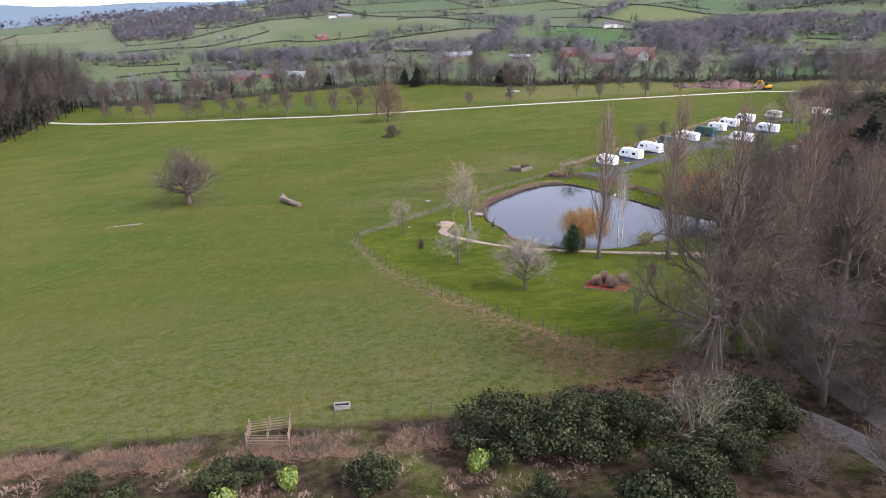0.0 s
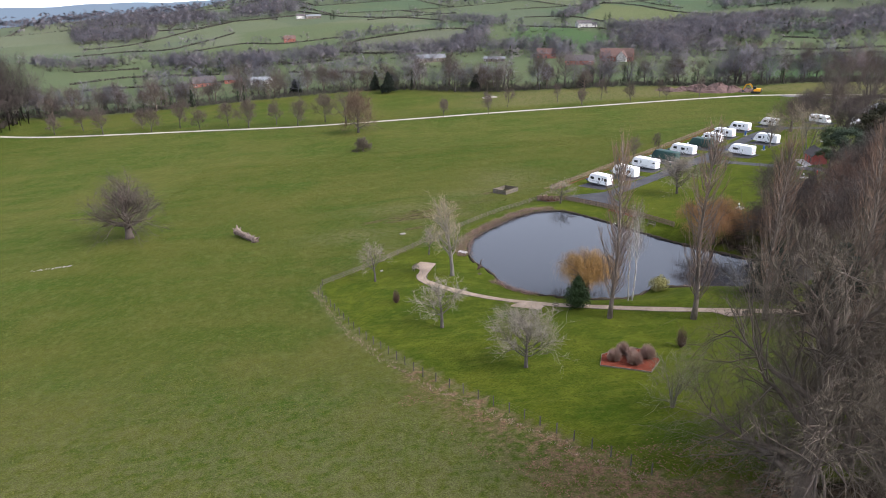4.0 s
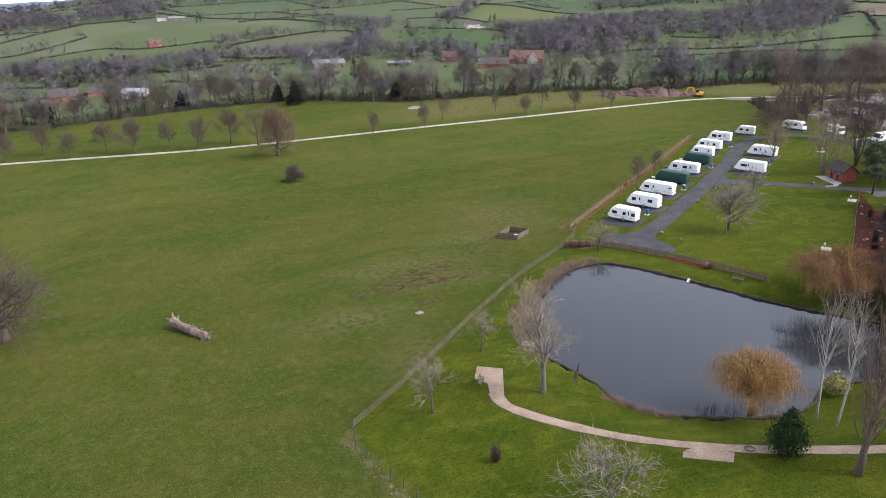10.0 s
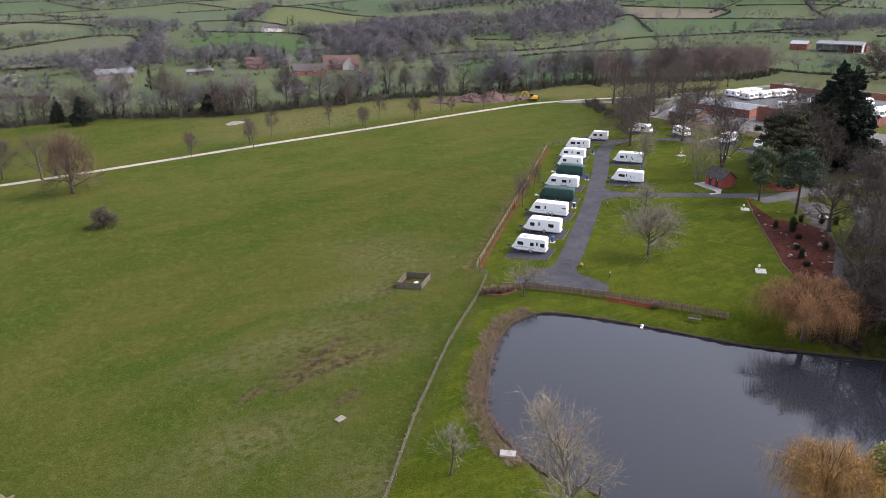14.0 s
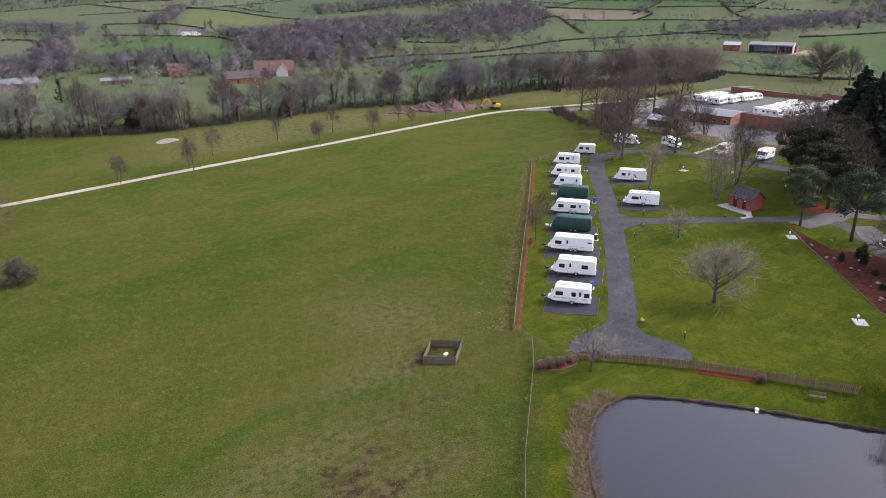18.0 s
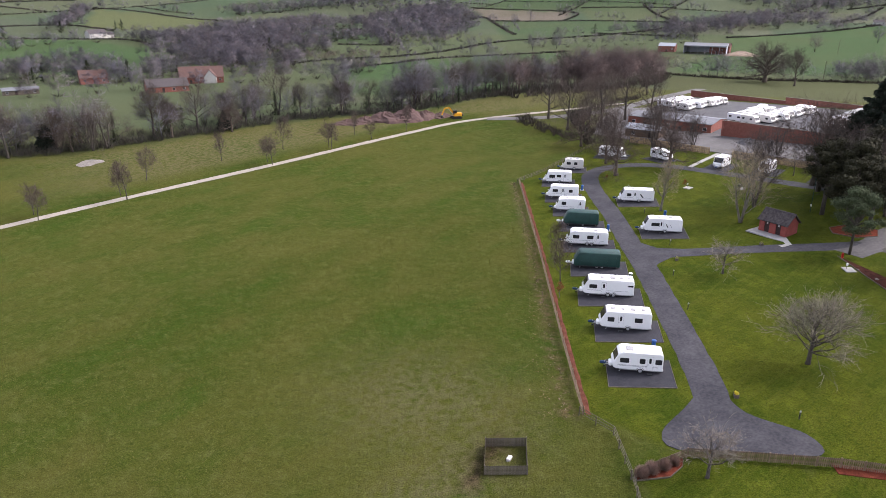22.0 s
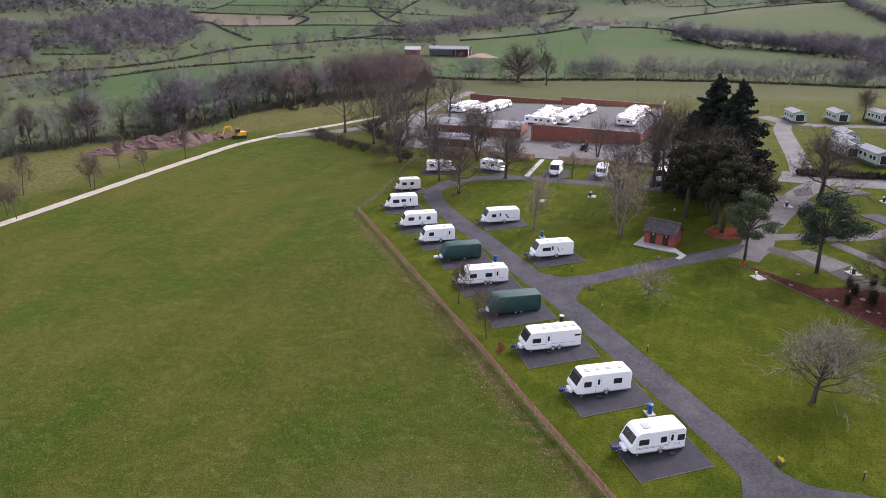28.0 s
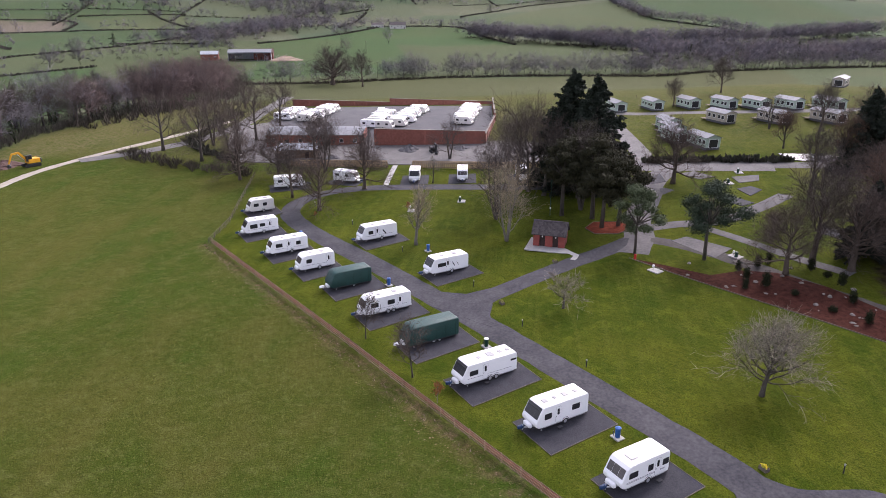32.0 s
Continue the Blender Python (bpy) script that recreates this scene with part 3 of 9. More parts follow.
# ---- the lie of the land ----
WATER = 1.67
POND = curve_through([(-16, -17.6), (-11.6, -21.8), (-7, -28), (-1.4, -36.5), (3, -41.5), (8.5, -47), (13, -52), (12.5, -57), (3, -59.6), (-5, -58), (-9.5, -57.3), (-12, -58.8), (-15.5, -60.8), (-20.5, -60.7), (-26, -59.4), (-29.8, -57.5), (-32.6, -55.3), (-33.7, -52), (-34.5, -48.6), (-36.6, -44), (-37, -38.5), (-35.5, -32.5), (-29, -24), (-24, -19.4), (-20, -17.4)], 1.5, True)
MID = (-40.0, -20.0)


def vnoise(x, y, scale, seed=0.0):
    """Soft rolling noise from a few waves, about -1 to 1."""
    a = np.sin(x / scale + seed) * np.cos(y / scale * 1.13 + seed * 1.7)
    b = np.sin((x * 0.6 + y * 0.8) / scale * 1.9 + seed * 2.3)
    c = np.cos((x * 0.8 - y * 0.6) / scale * 2.7 + seed * 0.7)
    return (a + 0.5 * b + 0.3 * c) / 1.6


def land(x, y):
    """Height of the ground, for arrays."""
    x, y = np.asarray(x, float), np.asarray(y, float)
    u, v = x / 100, y / 100
    near = 1.411 + 4.945 * u - 5.421 * v - 0.936 * u * u - 0.204 * u * v + 2.163 * v * v
    d = np.hypot(x - MID[0], y - MID[1])
    az = np.degrees(np.arctan2(x - MID[0], y - MID[1]))
    west = smooth(-az, -5, 35) * (az > -150)
    south = smooth(np.abs(az), 120, 150)
    rise = np.interp(d, [0, 300, 420, 560, 760, 1000, 1300, 1700, 2300, 3200, 4200, 6000], [0, -1, -2, 1, 5, 19, 43, 72, 112, 165, 210, 230])
    low = np.interp(d, [0, 300, 500, 800, 1100, 1300, 1500, 1800, 2300, 3000, 6000], [-12, -13, -14, -16, -12, -6, -12, -60, -170, -230, -260])
    far = rise * (1 - west) + low * west
    far = far + vnoise(x, y, 170, 1.0) * smooth(d, 500, 1200) * (6 + 6 * (1 - west))
    far = far * (1 - south) + 12 * south
    k = smooth(d, 230, 380)
    z = np.clip(near, -25, 14) * (1 - k) + far * k
    close = (np.abs(x + 12) < 60) & (np.abs(y + 38) < 60)
    if np.any(close):
        cx, cy = x[close] if x.ndim else x, y[close] if y.ndim else y
        ins = inside(cx, cy, POND)
        dist = line_distance(cx, cy, POND, True)
        zz = z[close] if x.ndim else z
        bank = WATER + 0.22
        t = smooth(dist, 0.2, 9.0)
        out = bank * (1 - t) + zz * t
        out = np.where(ins, bank - np.minimum(dist * 1.3, 1.6), out)
        if x.ndim:
            z = z.copy()
            z[close] = out
        else:
            z = out
    return z


def gz(x, y):
    return float(land(np.array([x]), np.array([y]))[0])


# ---- ground sheet ----
LAWN_A = [(-16, -5), (-61.3, -50), (-61.3, -55), (-53.5, -73), (-38.5, -95.3), (-29, -107.5), (-8, -112), (18, -80), (30, -48), (18, -33), (2, -33), (-13, -9)]
LAWN_B = [(-13.2, -8), (-13.2, 2.5), (0, 15), (21.7, 35.7), (53.6, 67), (76, 70), (95, 74), (104, 55), (110, 5), (96, -40), (60, -40), (32, -32), (16, -36), (2, -33)]
LAWN_C = [(96, -40), (110, 0), (175, -8), (172, -75), (110, -80)]
LITTER = [(47, -2), (34.7, -14), (22, -26), (15, -36), (14, -54), (5, -75), (-10, -95), (-22, -111), (-45, -119), (-90, -119), (-95, -160), (60, -160), (80, -60), (62, -35), (47, -18)]
TRACK = curve_through([(-330, 222), (-234, 181), (-180, 161.5), (-134, 147.5), (-91, 135.5), (-52, 131.2), (-12, 130), (26, 129), (62, 130), (97, 130.5), (112, 127), (140, 117), (165, 110)], 4.0)
BELT = curve_through([(-330, 235), (-243, 222), (-160, 216), (-61, 214), (-5, 184), (62, 173), (103, 156), (146, 158), (223, 150)], 3.0)


def warp(x, y):
    return x + 62 * vnoise(x, y, 260, 3.0), y + 58 * vnoise(x, y, 230, 5.0)


FIELD_W, FIELD_H, FIELD_TURN = 250.0, 165.0, 0.32


def field_uv(x, y):
    x, y = warp(x, y)
    c, s = math.cos(FIELD_TURN), math.sin(FIELD_TURN)
    u, v = (x * c + y * s) / FIELD_W, (-x * s + y * c) / FIELD_H
    row = np.floor(v)
    off = np.modf(np.abs(np.sin(row * 12.9898) * 437.58))[0]
    return u + off, v


def field_value(x, y):
    u, v = field_uv(x, y)
    return np.modf(np.abs(np.sin(np.floor(u) * 78.233 + np.floor(v) * 37.719) * 4375.85))[0]


def spaced(lo, hi, fine_lo, fine_hi, step, even=650.0):
    mid = list(np.arange(fine_lo, fine_hi + 0.01, step))
    up, down, s = [], [], step
    p = fine_hi
    while p < hi:
        s = min(s * 1.045, 9 if p < fine_hi + even else 90)
        p += s
        up.append(p)
    p, s = fine_lo, step
    while p > lo:
        s = min(s * 1.045, 9 if p > fine_lo - even * 0.45 else 90)
        p -= s
        down.append(p)
    return np.array(down[::-1] + mid + up)


gx, gy = spaced(-4700, 4700, -66, 62, 1.1), spaced(-1500, 4800, -112, 70, 1.1)
GX, GY = np.meshgrid(gx, gy, indexing="ij")
GZ = land(GX.ravel(), GY.ravel())
nx, ny = len(gx), len(gy)
ii = np.arange(nx * ny).reshape(nx, ny)
quads = np.stack([ii[:-1, :-1].ravel(), ii[1:, :-1].ravel(), ii[1:, 1:].ravel(), ii[:-1, 1:].ravel()], 1)
fx, fy = GX.ravel(), GY.ravel()
gme = mesh_arrays("ground", np.stack([fx, fy, GZ], 1), quads, M_GROUND)
gme.polygons.foreach_set("use_smooth", [True] * len(gme.polygons))
d_mid = np.hypot(fx - MID[0], fy - MID[1])
masks = {}
masks["lawn"] = np.maximum.reduce([inside(fx, fy, p).astype(float) for p in (LAWN_A, LAWN_B, LAWN_C)])
belt_y = np.interp(fx, BELT[:, 0], BELT[:, 1])
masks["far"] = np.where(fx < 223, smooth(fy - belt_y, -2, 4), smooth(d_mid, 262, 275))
# far fields: each has one crop or sward, with haze blue mixed in
HAZY_SWARDS = np.array([(0.0475, 0.0717, 0.0437), (0.0626, 0.0781, 0.0493), (0.0756, 0.0877, 0.056), (0.0508, 0.0738, 0.0459), (0.0832, 0.092, 0.0616), (0.0583, 0.0728, 0.0493)])
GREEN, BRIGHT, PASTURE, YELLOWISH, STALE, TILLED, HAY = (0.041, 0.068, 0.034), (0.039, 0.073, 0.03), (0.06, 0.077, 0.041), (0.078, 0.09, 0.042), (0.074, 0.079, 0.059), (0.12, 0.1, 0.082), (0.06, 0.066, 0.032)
FIELDS = [
    ([(190, 768), (269, 968), (308, 913), (352, 765), (288, 714), (220, 711)], YELLOWISH),
    ([(85, 653), (138, 625), (160, 516), (97, 403), (59, 401), (44, 481)], BRIGHT),
    ([(371, 577), (406, 565), (328, 440), (289, 460)], GREEN),
    ([(738, 733), (776, 578), (694, 527), (647, 610)], TILLED),
    ([(193, 372), (265, 359), (412, 386), (543, 361), (693, 363), (556, 296), (380, 294), (283, 329), (194, 330)], PASTURE),
    ([(569, 254), (630, 223), (787, 187), (394, 81), (329, 178), (398, 194)], BRIGHT),
    ([(194, 330), (283, 329), (380, 294), (247, 197), (134, 175), (107, 203)], BRIGHT),
    ([(647, 610), (698, 487), (704, 376), (543, 361), (424, 390)], GREEN),
    ([(1, 295), (28, 314), (53, 295), (74, 235), (63, 216), (4, 232), (-11, 242)], PASTURE),
    ([(-98, 468), (-90, 561), (-50, 608), (-7, 648), (25, 637), (17, 531), (1, 444), (-62, 435)], STALE),
    ([(-254, 798), (-149, 854), (-34, 740), (-94, 591), (-104, 494), (-193, 517)], PASTURE),
    ([(709, 181), (779, 170), (794, 98), (665, 50), (608, 26), (580, 95), (585, 148)], BRIGHT),
    ([(905, 66), (1143, -8), (1191, -119), (893, -141), (844, -196), (748, -165), (745, -64)], PASTURE),
    ([(1191, -119), (893, -141), (844, -196), (730, -259), (800, -420), (1300, -400)], GREEN),
    ([(811, 584), (882, 476), (704, 376), (698, 487)], PASTURE),
    ([(738, 733), (776, 578), (882, 476), (1000, 560), (880, 760)], GREEN),
    ([(200, 110), (206, 75), (196, 44), (187, 14), (184, -54), (190, -110), (430, -150), (416, -107), (403, -70), (387, -23), (359, 23), (364, 57), (340, 127), (300, 166), (263, 146)], HAY),
    ([(-40, 150), (25, 130), (54, 150), (28, 195), (-8, 216), (-50, 225)], HAY),
]
field = HAZY_SWARDS[np.minimum((field_value(fx, fy) * 6).astype(int), 5)]
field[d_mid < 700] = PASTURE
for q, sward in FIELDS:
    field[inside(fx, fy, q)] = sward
masks["litter"] = inside(fx, fy, LITTER).astype(float) * (masks["lawn"] < 0.5)
masks["litter"][inside(fx, fy, [(21, -29.5), (11.5, -36), (6, -41.5), (9, -46.5), (12.6, -51), (15, -55), (22, -58), (34, -44), (33, -33)])] = 1.0
track_y = np.interp(fx, TRACK[:, 0], TRACK[:, 1])
rough_grass = smooth(fy - track_y, 8, 14) * smooth(belt_y - fy, -4, 6) * smooth(fx, -40, 10)
fence_dry = 1 - smooth(line_distance(fx, fy, np.array([(-61.5, -52), (-54, -73), (-38.5, -95.5), (-27, -110)])), 0.4, 2.4)
fence_dry2 = 0.45 * (vnoise(fx, fy, 2.5, 3.0) > 0) * (1 - smooth(line_distance(fx, fy, np.array([(-13.5, 3), (0, 16), (21.5, 36.5), (53, 68)])), 0.5, 2.2))
brown = np.maximum.reduce([0.75 * np.exp(-(((fx - a) / s) ** 2 + ((fy - b) / r) ** 2)) for a, b, s, r in ((-47, -3, 14, 5), (-42, -12, 10, 4), (-58, -22, 10, 5), (-22, 18, 9, 12), (-30, 6, 12, 5), (-50, -40, 6, 10), (-48, -110, 14, 6))])
masks["dry"] = np.maximum.reduce([rough_grass, brown * (1 - masks["lawn"]), 0.6 * smooth(-fy, 62, 116) * (1 - masks["lawn"]), fence_dry * (1 - masks["lawn"]), fence_dry2 * (1 - masks["lawn"]), 0.55 * smooth(fx, 105, 120) * smooth(d_mid, 120, 200) * (1 - masks["far"])])
leaf_line = line_distance(fx, fy, np.array([(-47, -84.5), (-38.5, -96), (-29, -109.5), (-22, -116)]))
below = (fy < np.interp(fx, [-61, -54, -38.5, -29, -8], [-54, -73, -95.3, -107.5, -112])).astype(float)
masks["lush"] = 0.9 * (1 - smooth(line_distance(fx, fy, np.array([(-66, 1), (-58, 3.4), (-52.5, 5.2), (-45.7, 7.2), (-39.8, 4.6), (-34, 2.4), (-28, 3.6)])) + 0.7 * vnoise(fx, fy, 3.0, 1.0), 0.3, 2.2))
masks["leaf"] = np.maximum((1 - smooth(leaf_line, 0.5, np.interp(fy, [-116, -84], [11, 2.5]))) * below, 0.5 * (1 - smooth(line_distance(fx, fy, np.array([(-14.2, 3.6), (-1.3, 16.1), (20.6, 36.9), (52.5, 68)])) + 0.6 * vnoise(fx, fy, 1.7, 4.0), 0.2, 1.7)))
mud = [(-41, -7.5, 6, 2.2), (-44, -11, 5, 2), (-38, -12.5, 5, 2.2), (-48, -9, 4, 1.5), (-24, 6, 4, 2), (-33, -3, 6, 2)]
scars = [[(-56, -13.5), (-51.7, -11.6), (-46.4, -11), (-42, -11.9), (-38.5, -12.6)], [(-47, -9.4), (-45.5, -6.4)], [(-47, -10), (-43.5, -8.2), (-41, -6)], [(-51, -14), (-46, -13), (-42, -12.6)], [(-47.5, -21), (-44.5, -20.2)], [(-29, 4), (-22, 7)]]
scar = np.maximum.reduce([1 - smooth(line_distance(fx, fy, np.array(q, float)) + 0.5 * vnoise(fx, fy, 0.9, 2.0), 0.2, 1.1) for q in scars])
masks["mud"] = np.maximum.reduce([scar] + [0.45 * np.exp(-(((fx - a) / s) ** 2 + ((fy - b) / r) ** 2)) * 0.9 for a, b, s, r in mud])
for key, values in masks.items():
    gme.attributes.new(key, "FLOAT", "POINT").data.foreach_set("value", values.astype(np.float32))
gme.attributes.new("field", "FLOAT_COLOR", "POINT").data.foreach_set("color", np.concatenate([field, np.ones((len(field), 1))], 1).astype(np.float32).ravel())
ground = tagged(new("ground", gme), "grassy ground of meadow, mown lawns and far fields", "ground", kind="structure")

# blue ridge on the horizon, several kilometres away, glowing evenly to stand for haze
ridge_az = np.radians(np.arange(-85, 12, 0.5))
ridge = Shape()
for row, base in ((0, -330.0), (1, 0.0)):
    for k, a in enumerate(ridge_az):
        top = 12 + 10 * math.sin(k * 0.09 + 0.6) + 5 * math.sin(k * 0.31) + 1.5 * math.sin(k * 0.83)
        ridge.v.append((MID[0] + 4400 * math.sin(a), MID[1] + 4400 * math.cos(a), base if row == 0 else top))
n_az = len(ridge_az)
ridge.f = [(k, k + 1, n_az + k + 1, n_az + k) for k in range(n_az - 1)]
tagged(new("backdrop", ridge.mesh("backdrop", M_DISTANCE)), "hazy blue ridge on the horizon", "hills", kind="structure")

# pond
wp = Shape()
wp.prism([tuple(p) for p in curve_through(POND[::3], 3, True)], WATER - 0.02, WATER)
wide = [(float(p[0] + (p[0] + 13) * 0.03), float(p[1] + (p[1] + 40) * 0.03)) for p in POND[::2]]
wp = Shape().prism(wide, WATER - 0.05, WATER)
tagged(new("water", wp.mesh("water", M_WATER)), "still dark pond water reflecting the sky", "water", kind="structure")

edge = curve_through(POND[::2], 0.6, True)
rim = [(float(p[0]), float(p[1]), WATER + 0.1 + 0.05 * math.sin(i * 1.7)) for i, p in enumerate(edge)]
rim.append(rim[0])
tagged(new("bank", Shape().tube(rim, [0.2 + 0.06 * math.sin(i * 2.3) + 0.05 * math.sin(i * 0.61) for i in range(len(rim))], 6, False).mesh("bank", M_BANK, True)), "dark crumbling earth bank round the pond", "bank", kind="structure")


# ---- roads and paths ----
def ribbon(name, line, half, material, label, lift=0.05, step=1.5, wobble=0.0, kind="structure", category="road"):
    pts = curve_through(line, step)
    d = np.gradient(pts, axis=0)
    d /= np.linalg.norm(d, axis=1, keepdims=True) + 1e-9
    nrm = np.stack([-d[:, 1], d[:, 0]], 1)
    w = half + wobble * vnoise(pts[:, 0], pts[:, 1], 1.3)
    cols = []
    for k in (-1, -0.5, 0, 0.5, 1):
        q = pts + nrm * (w * k)[:, None]
        cols.append(np.concatenate([q, (land(q[:, 0], q[:, 1]) + lift - (0.03 if abs(k) == 1 else 0))[:, None]], 1))
    n = len(pts)
    verts = np.concatenate(cols)
    faces = [(c * n + i, c * n + i + 1, (c + 1) * n + i + 1, (c + 1) * n + i) for c in range(4) for i in range(n - 1)]
    faces = np.array(faces)[:, ::-1]
    return tagged(new(name, mesh_arrays(name, verts, faces, material)), label, category, kind=kind)


def patch(name, outline, material, label, lift=0.05, category="road", kind="structure", thick=0.12):
    """A flat slab that follows the slope, with an edge that goes into the ground."""
    sh = Shape()
    n = len(outline)
    cx, cy = sum(p[0] for p in outline) / n, sum(p[1] for p in outline) / n
    top = [(x, y, gz(x, y) + lift) for x, y in outline]
    inner = [(cx + (x - cx) * 0.5, cy + (y - cy) * 0.5) for x, y in outline]
    mid = [(x, y, gz(x, y) + lift) for x, y in inner]
    low = [(x, y, z - thick) for x, y, z in top]
    verts = top + mid + low + [(cx, cy, gz(cx, cy) + lift)]
    faces = []
    for i in range(n):
        j = (i + 1) % n
        faces += [(i, j, n + j, n + i), (n + i, n + j, 3 * n), (2 * n + i, 2 * n + j, j, i)]
    sh.add(verts, faces)
    return tagged(new(name, sh.mesh(name, material)), label, category, kind=kind)


ribbon("road_main", [(-8.6, -7.6), (-3.8, -6.6), (1, -3.4), (13, 7), (26, 18.6), (32, 24.4), (45, 36.6), (57, 48.8), (64, 55), (70, 58.6), (77, 58.9), (83, 55), (86.5, 47), (87, 33), (85.5, 8), (84, -8), (80, -14)], 1.9, M_ASPHALT, "dark grey asphalt site road with worn edges", wobble=0.12)
patch("road_head", [tuple(p) for p in curve_through([(-12.4, -7.4), (-11, -5.0), (-6, -4.6), (0.2, -4.6), (-2.6, -9.6), (-2.6, -15.4), (-5, -17.6), (-8.6, -12.6)], 0.8, True)], M_ASPHALT, "dark grey asphalt turning head beside a fence", 0.055)
ribbon("road_side", [(29.5, 20.5), (33, 19), (38, 14.2), (45, 7), (50, 1.2), (55, -4)], 1.7, M_ASPHALT, "dark asphalt side road between lawns", 0.056, wobble=0.1)
patch("road_fillet", [(30.5, 25.5), (25, 17.2), (28.6, 17.8), (31.4, 17.6), (36.5, 18.2), (34.6, 21.4), (35.2, 24.8)], M_ASPHALT, "dark asphalt junction with rounded corners", 0.06)
ribbon("road_access", [(49, -3), (56, -5), (63, -5.5), (75, -9), (88, -12.5), (97, -18), (98, -30), (96, -42), (92, -60)], 2.4, M_ACCESS, "worn grey concrete access road", 0.065, wobble=0.2)
ribbon("road_back", [(55, -6), (52, -11), (46, -17), (37, -24), (28, -31.5), (20, -40), (12, -62), (2, -86), (-8, -104), (-12, -116), (-10, -134)], 1.5, M_DRIVE, "grey-brown worn driveway under bare trees", 0.05, wobble=0.2)
ribbon("drive_branch", [(-23, -117), (-20.5, -119.5), (-17.9, -122.8), (-16.0, -126.5), (-14.8, -130.5), (-14.5, -138)], 1.3, M_ACCESS, "worn grey concrete drive under bare trees", 0.075, wobble=0.15)
ribbon("road_lodges", [(178, -5.5), (168, -11.6), (163, -19.3), (160.3, -36.2), (152.1, -66.9), (146, -90)], 2.3, M_YARD, "pale concrete road past green lodges", 0.07)
ribbon("road_branch", [(168, -11.6), (156, -10.5), (141.3, -11.3), (118.5, -12.9), (101, -13.5)], 2.3, M_YARD, "pale concrete road from the lodges to the site", 0.078)
ribbon("road_loops", [(59, -4), (61.5, -11), (63, -19.4), (69.6, -27.7), (76, -34)], 1.5, M_ACCESS, "grey concrete loop road round pitches", 0.075)
ribbon("track", [tuple(p) for p in TRACK[::4]], 1.3, M_TRACK, "straight pale stone track across the meadow", 0.06, 3.0, 0.15)
ribbon("path_edging", [(-45.6, -49.4), (-45.4, -52.4), (-43.4, -55.6), (-40.4, -59), (-36.6, -62.4), (-32.6, -65.2), (-28.5, -67.6), (-23.4, -69.9), (-16.8, -72.4), (-10, -74.6), (-3.6, -76.6), (6, -80)], 0.78, M_BANK, "dark earth edge along the footpath", 0.035, 0.8, 0.1, category="path")
ribbon("path", [(-45.6, -49.4), (-45.4, -52.4), (-43.4, -55.6), (-40.4, -59), (-36.6, -62.4), (-32.6, -65.2), (-28.5, -67.6), (-23.4, -69.9), (-16.8, -72.4), (-10, -74.6), (-3.6, -76.6), (6, -80)], 0.66, M_GRAVEL, "pale buff gravel footpath through mown grass", 0.05, 0.8, 0.12, category="path")
patch("path_pad", [(-45.6, -42.9), (-43.0, -44.6), (-44.9, -50.6), (-46.4, -50.8), (-45.7, -47.3), (-46.7, -45.6)], M_GRAVEL, "buff gravel viewing pad at the end of a path", 0.056, "path")
patch("path_pad", [(-32.4, -64.6), (-28.6, -66.9), (-30.5, -69.2), (-34.0, -67.0)], M_GRAVEL, "buff gravel bench pad beside a path", 0.056, "path")
patch("path_pad", [(-10.8, -73.9), (-8.6, -77.2), (-5.6, -77.6), (-7.4, -74.6)], M_GRAVEL, "buff gravel bench pad beside a path", 0.056, "path")

for outline, material in (([(89.7, -11.1), (93.5, -14.5), (87.2, -14.6), (85.6, -11.5)], M_PAD), ([(92.9, -18.5), (94.4, -21.7), (89.6, -24.6), (88.2, -21.2)], M_ACCESS), ([(89.0, -27.7), (89.7, -33.2), (85.7, -32.1), (84.7, -28.1)], M_ACCESS), ([(80.8, -26.6), (82.2, -29.5), (79.6, -30.9), (76.1, -27.8)], M_PAD), ([(75.5, -21.1), (77.1, -24.0), (71.9, -27.3), (70.4, -24.8)], M_PAD), ([(54.0, -9.6), (55.7, -12.3), (50.3, -17.9), (46.7, -14.6)], M_ACCESS), ([(57.4, -32.1), (58.8, -34.4), (55.8, -36.4), (51.9, -35.0)], M_PAD)):
    patch("pitch_pad", outline, material, "grey hardstanding for a caravan beside the loop road", 0.085, "hardstanding")
ribbon("road_wide", [(101, -9), (99.5, -20), (98, -29), (96.5, -38)], 4.6, M_YARD, "broad pale concrete road along a clipped hedge", 0.095, wobble=0.2)
ribbon("road_kerbside", [(59.3, -16.2), (54.0, -20.3), (45.9, -26.0), (40, -31)], 1.0, M_ACCESS, "narrow grey concrete road beside the bark bed", 0.082)

# ---- caravans ----
FRONT = 127.0


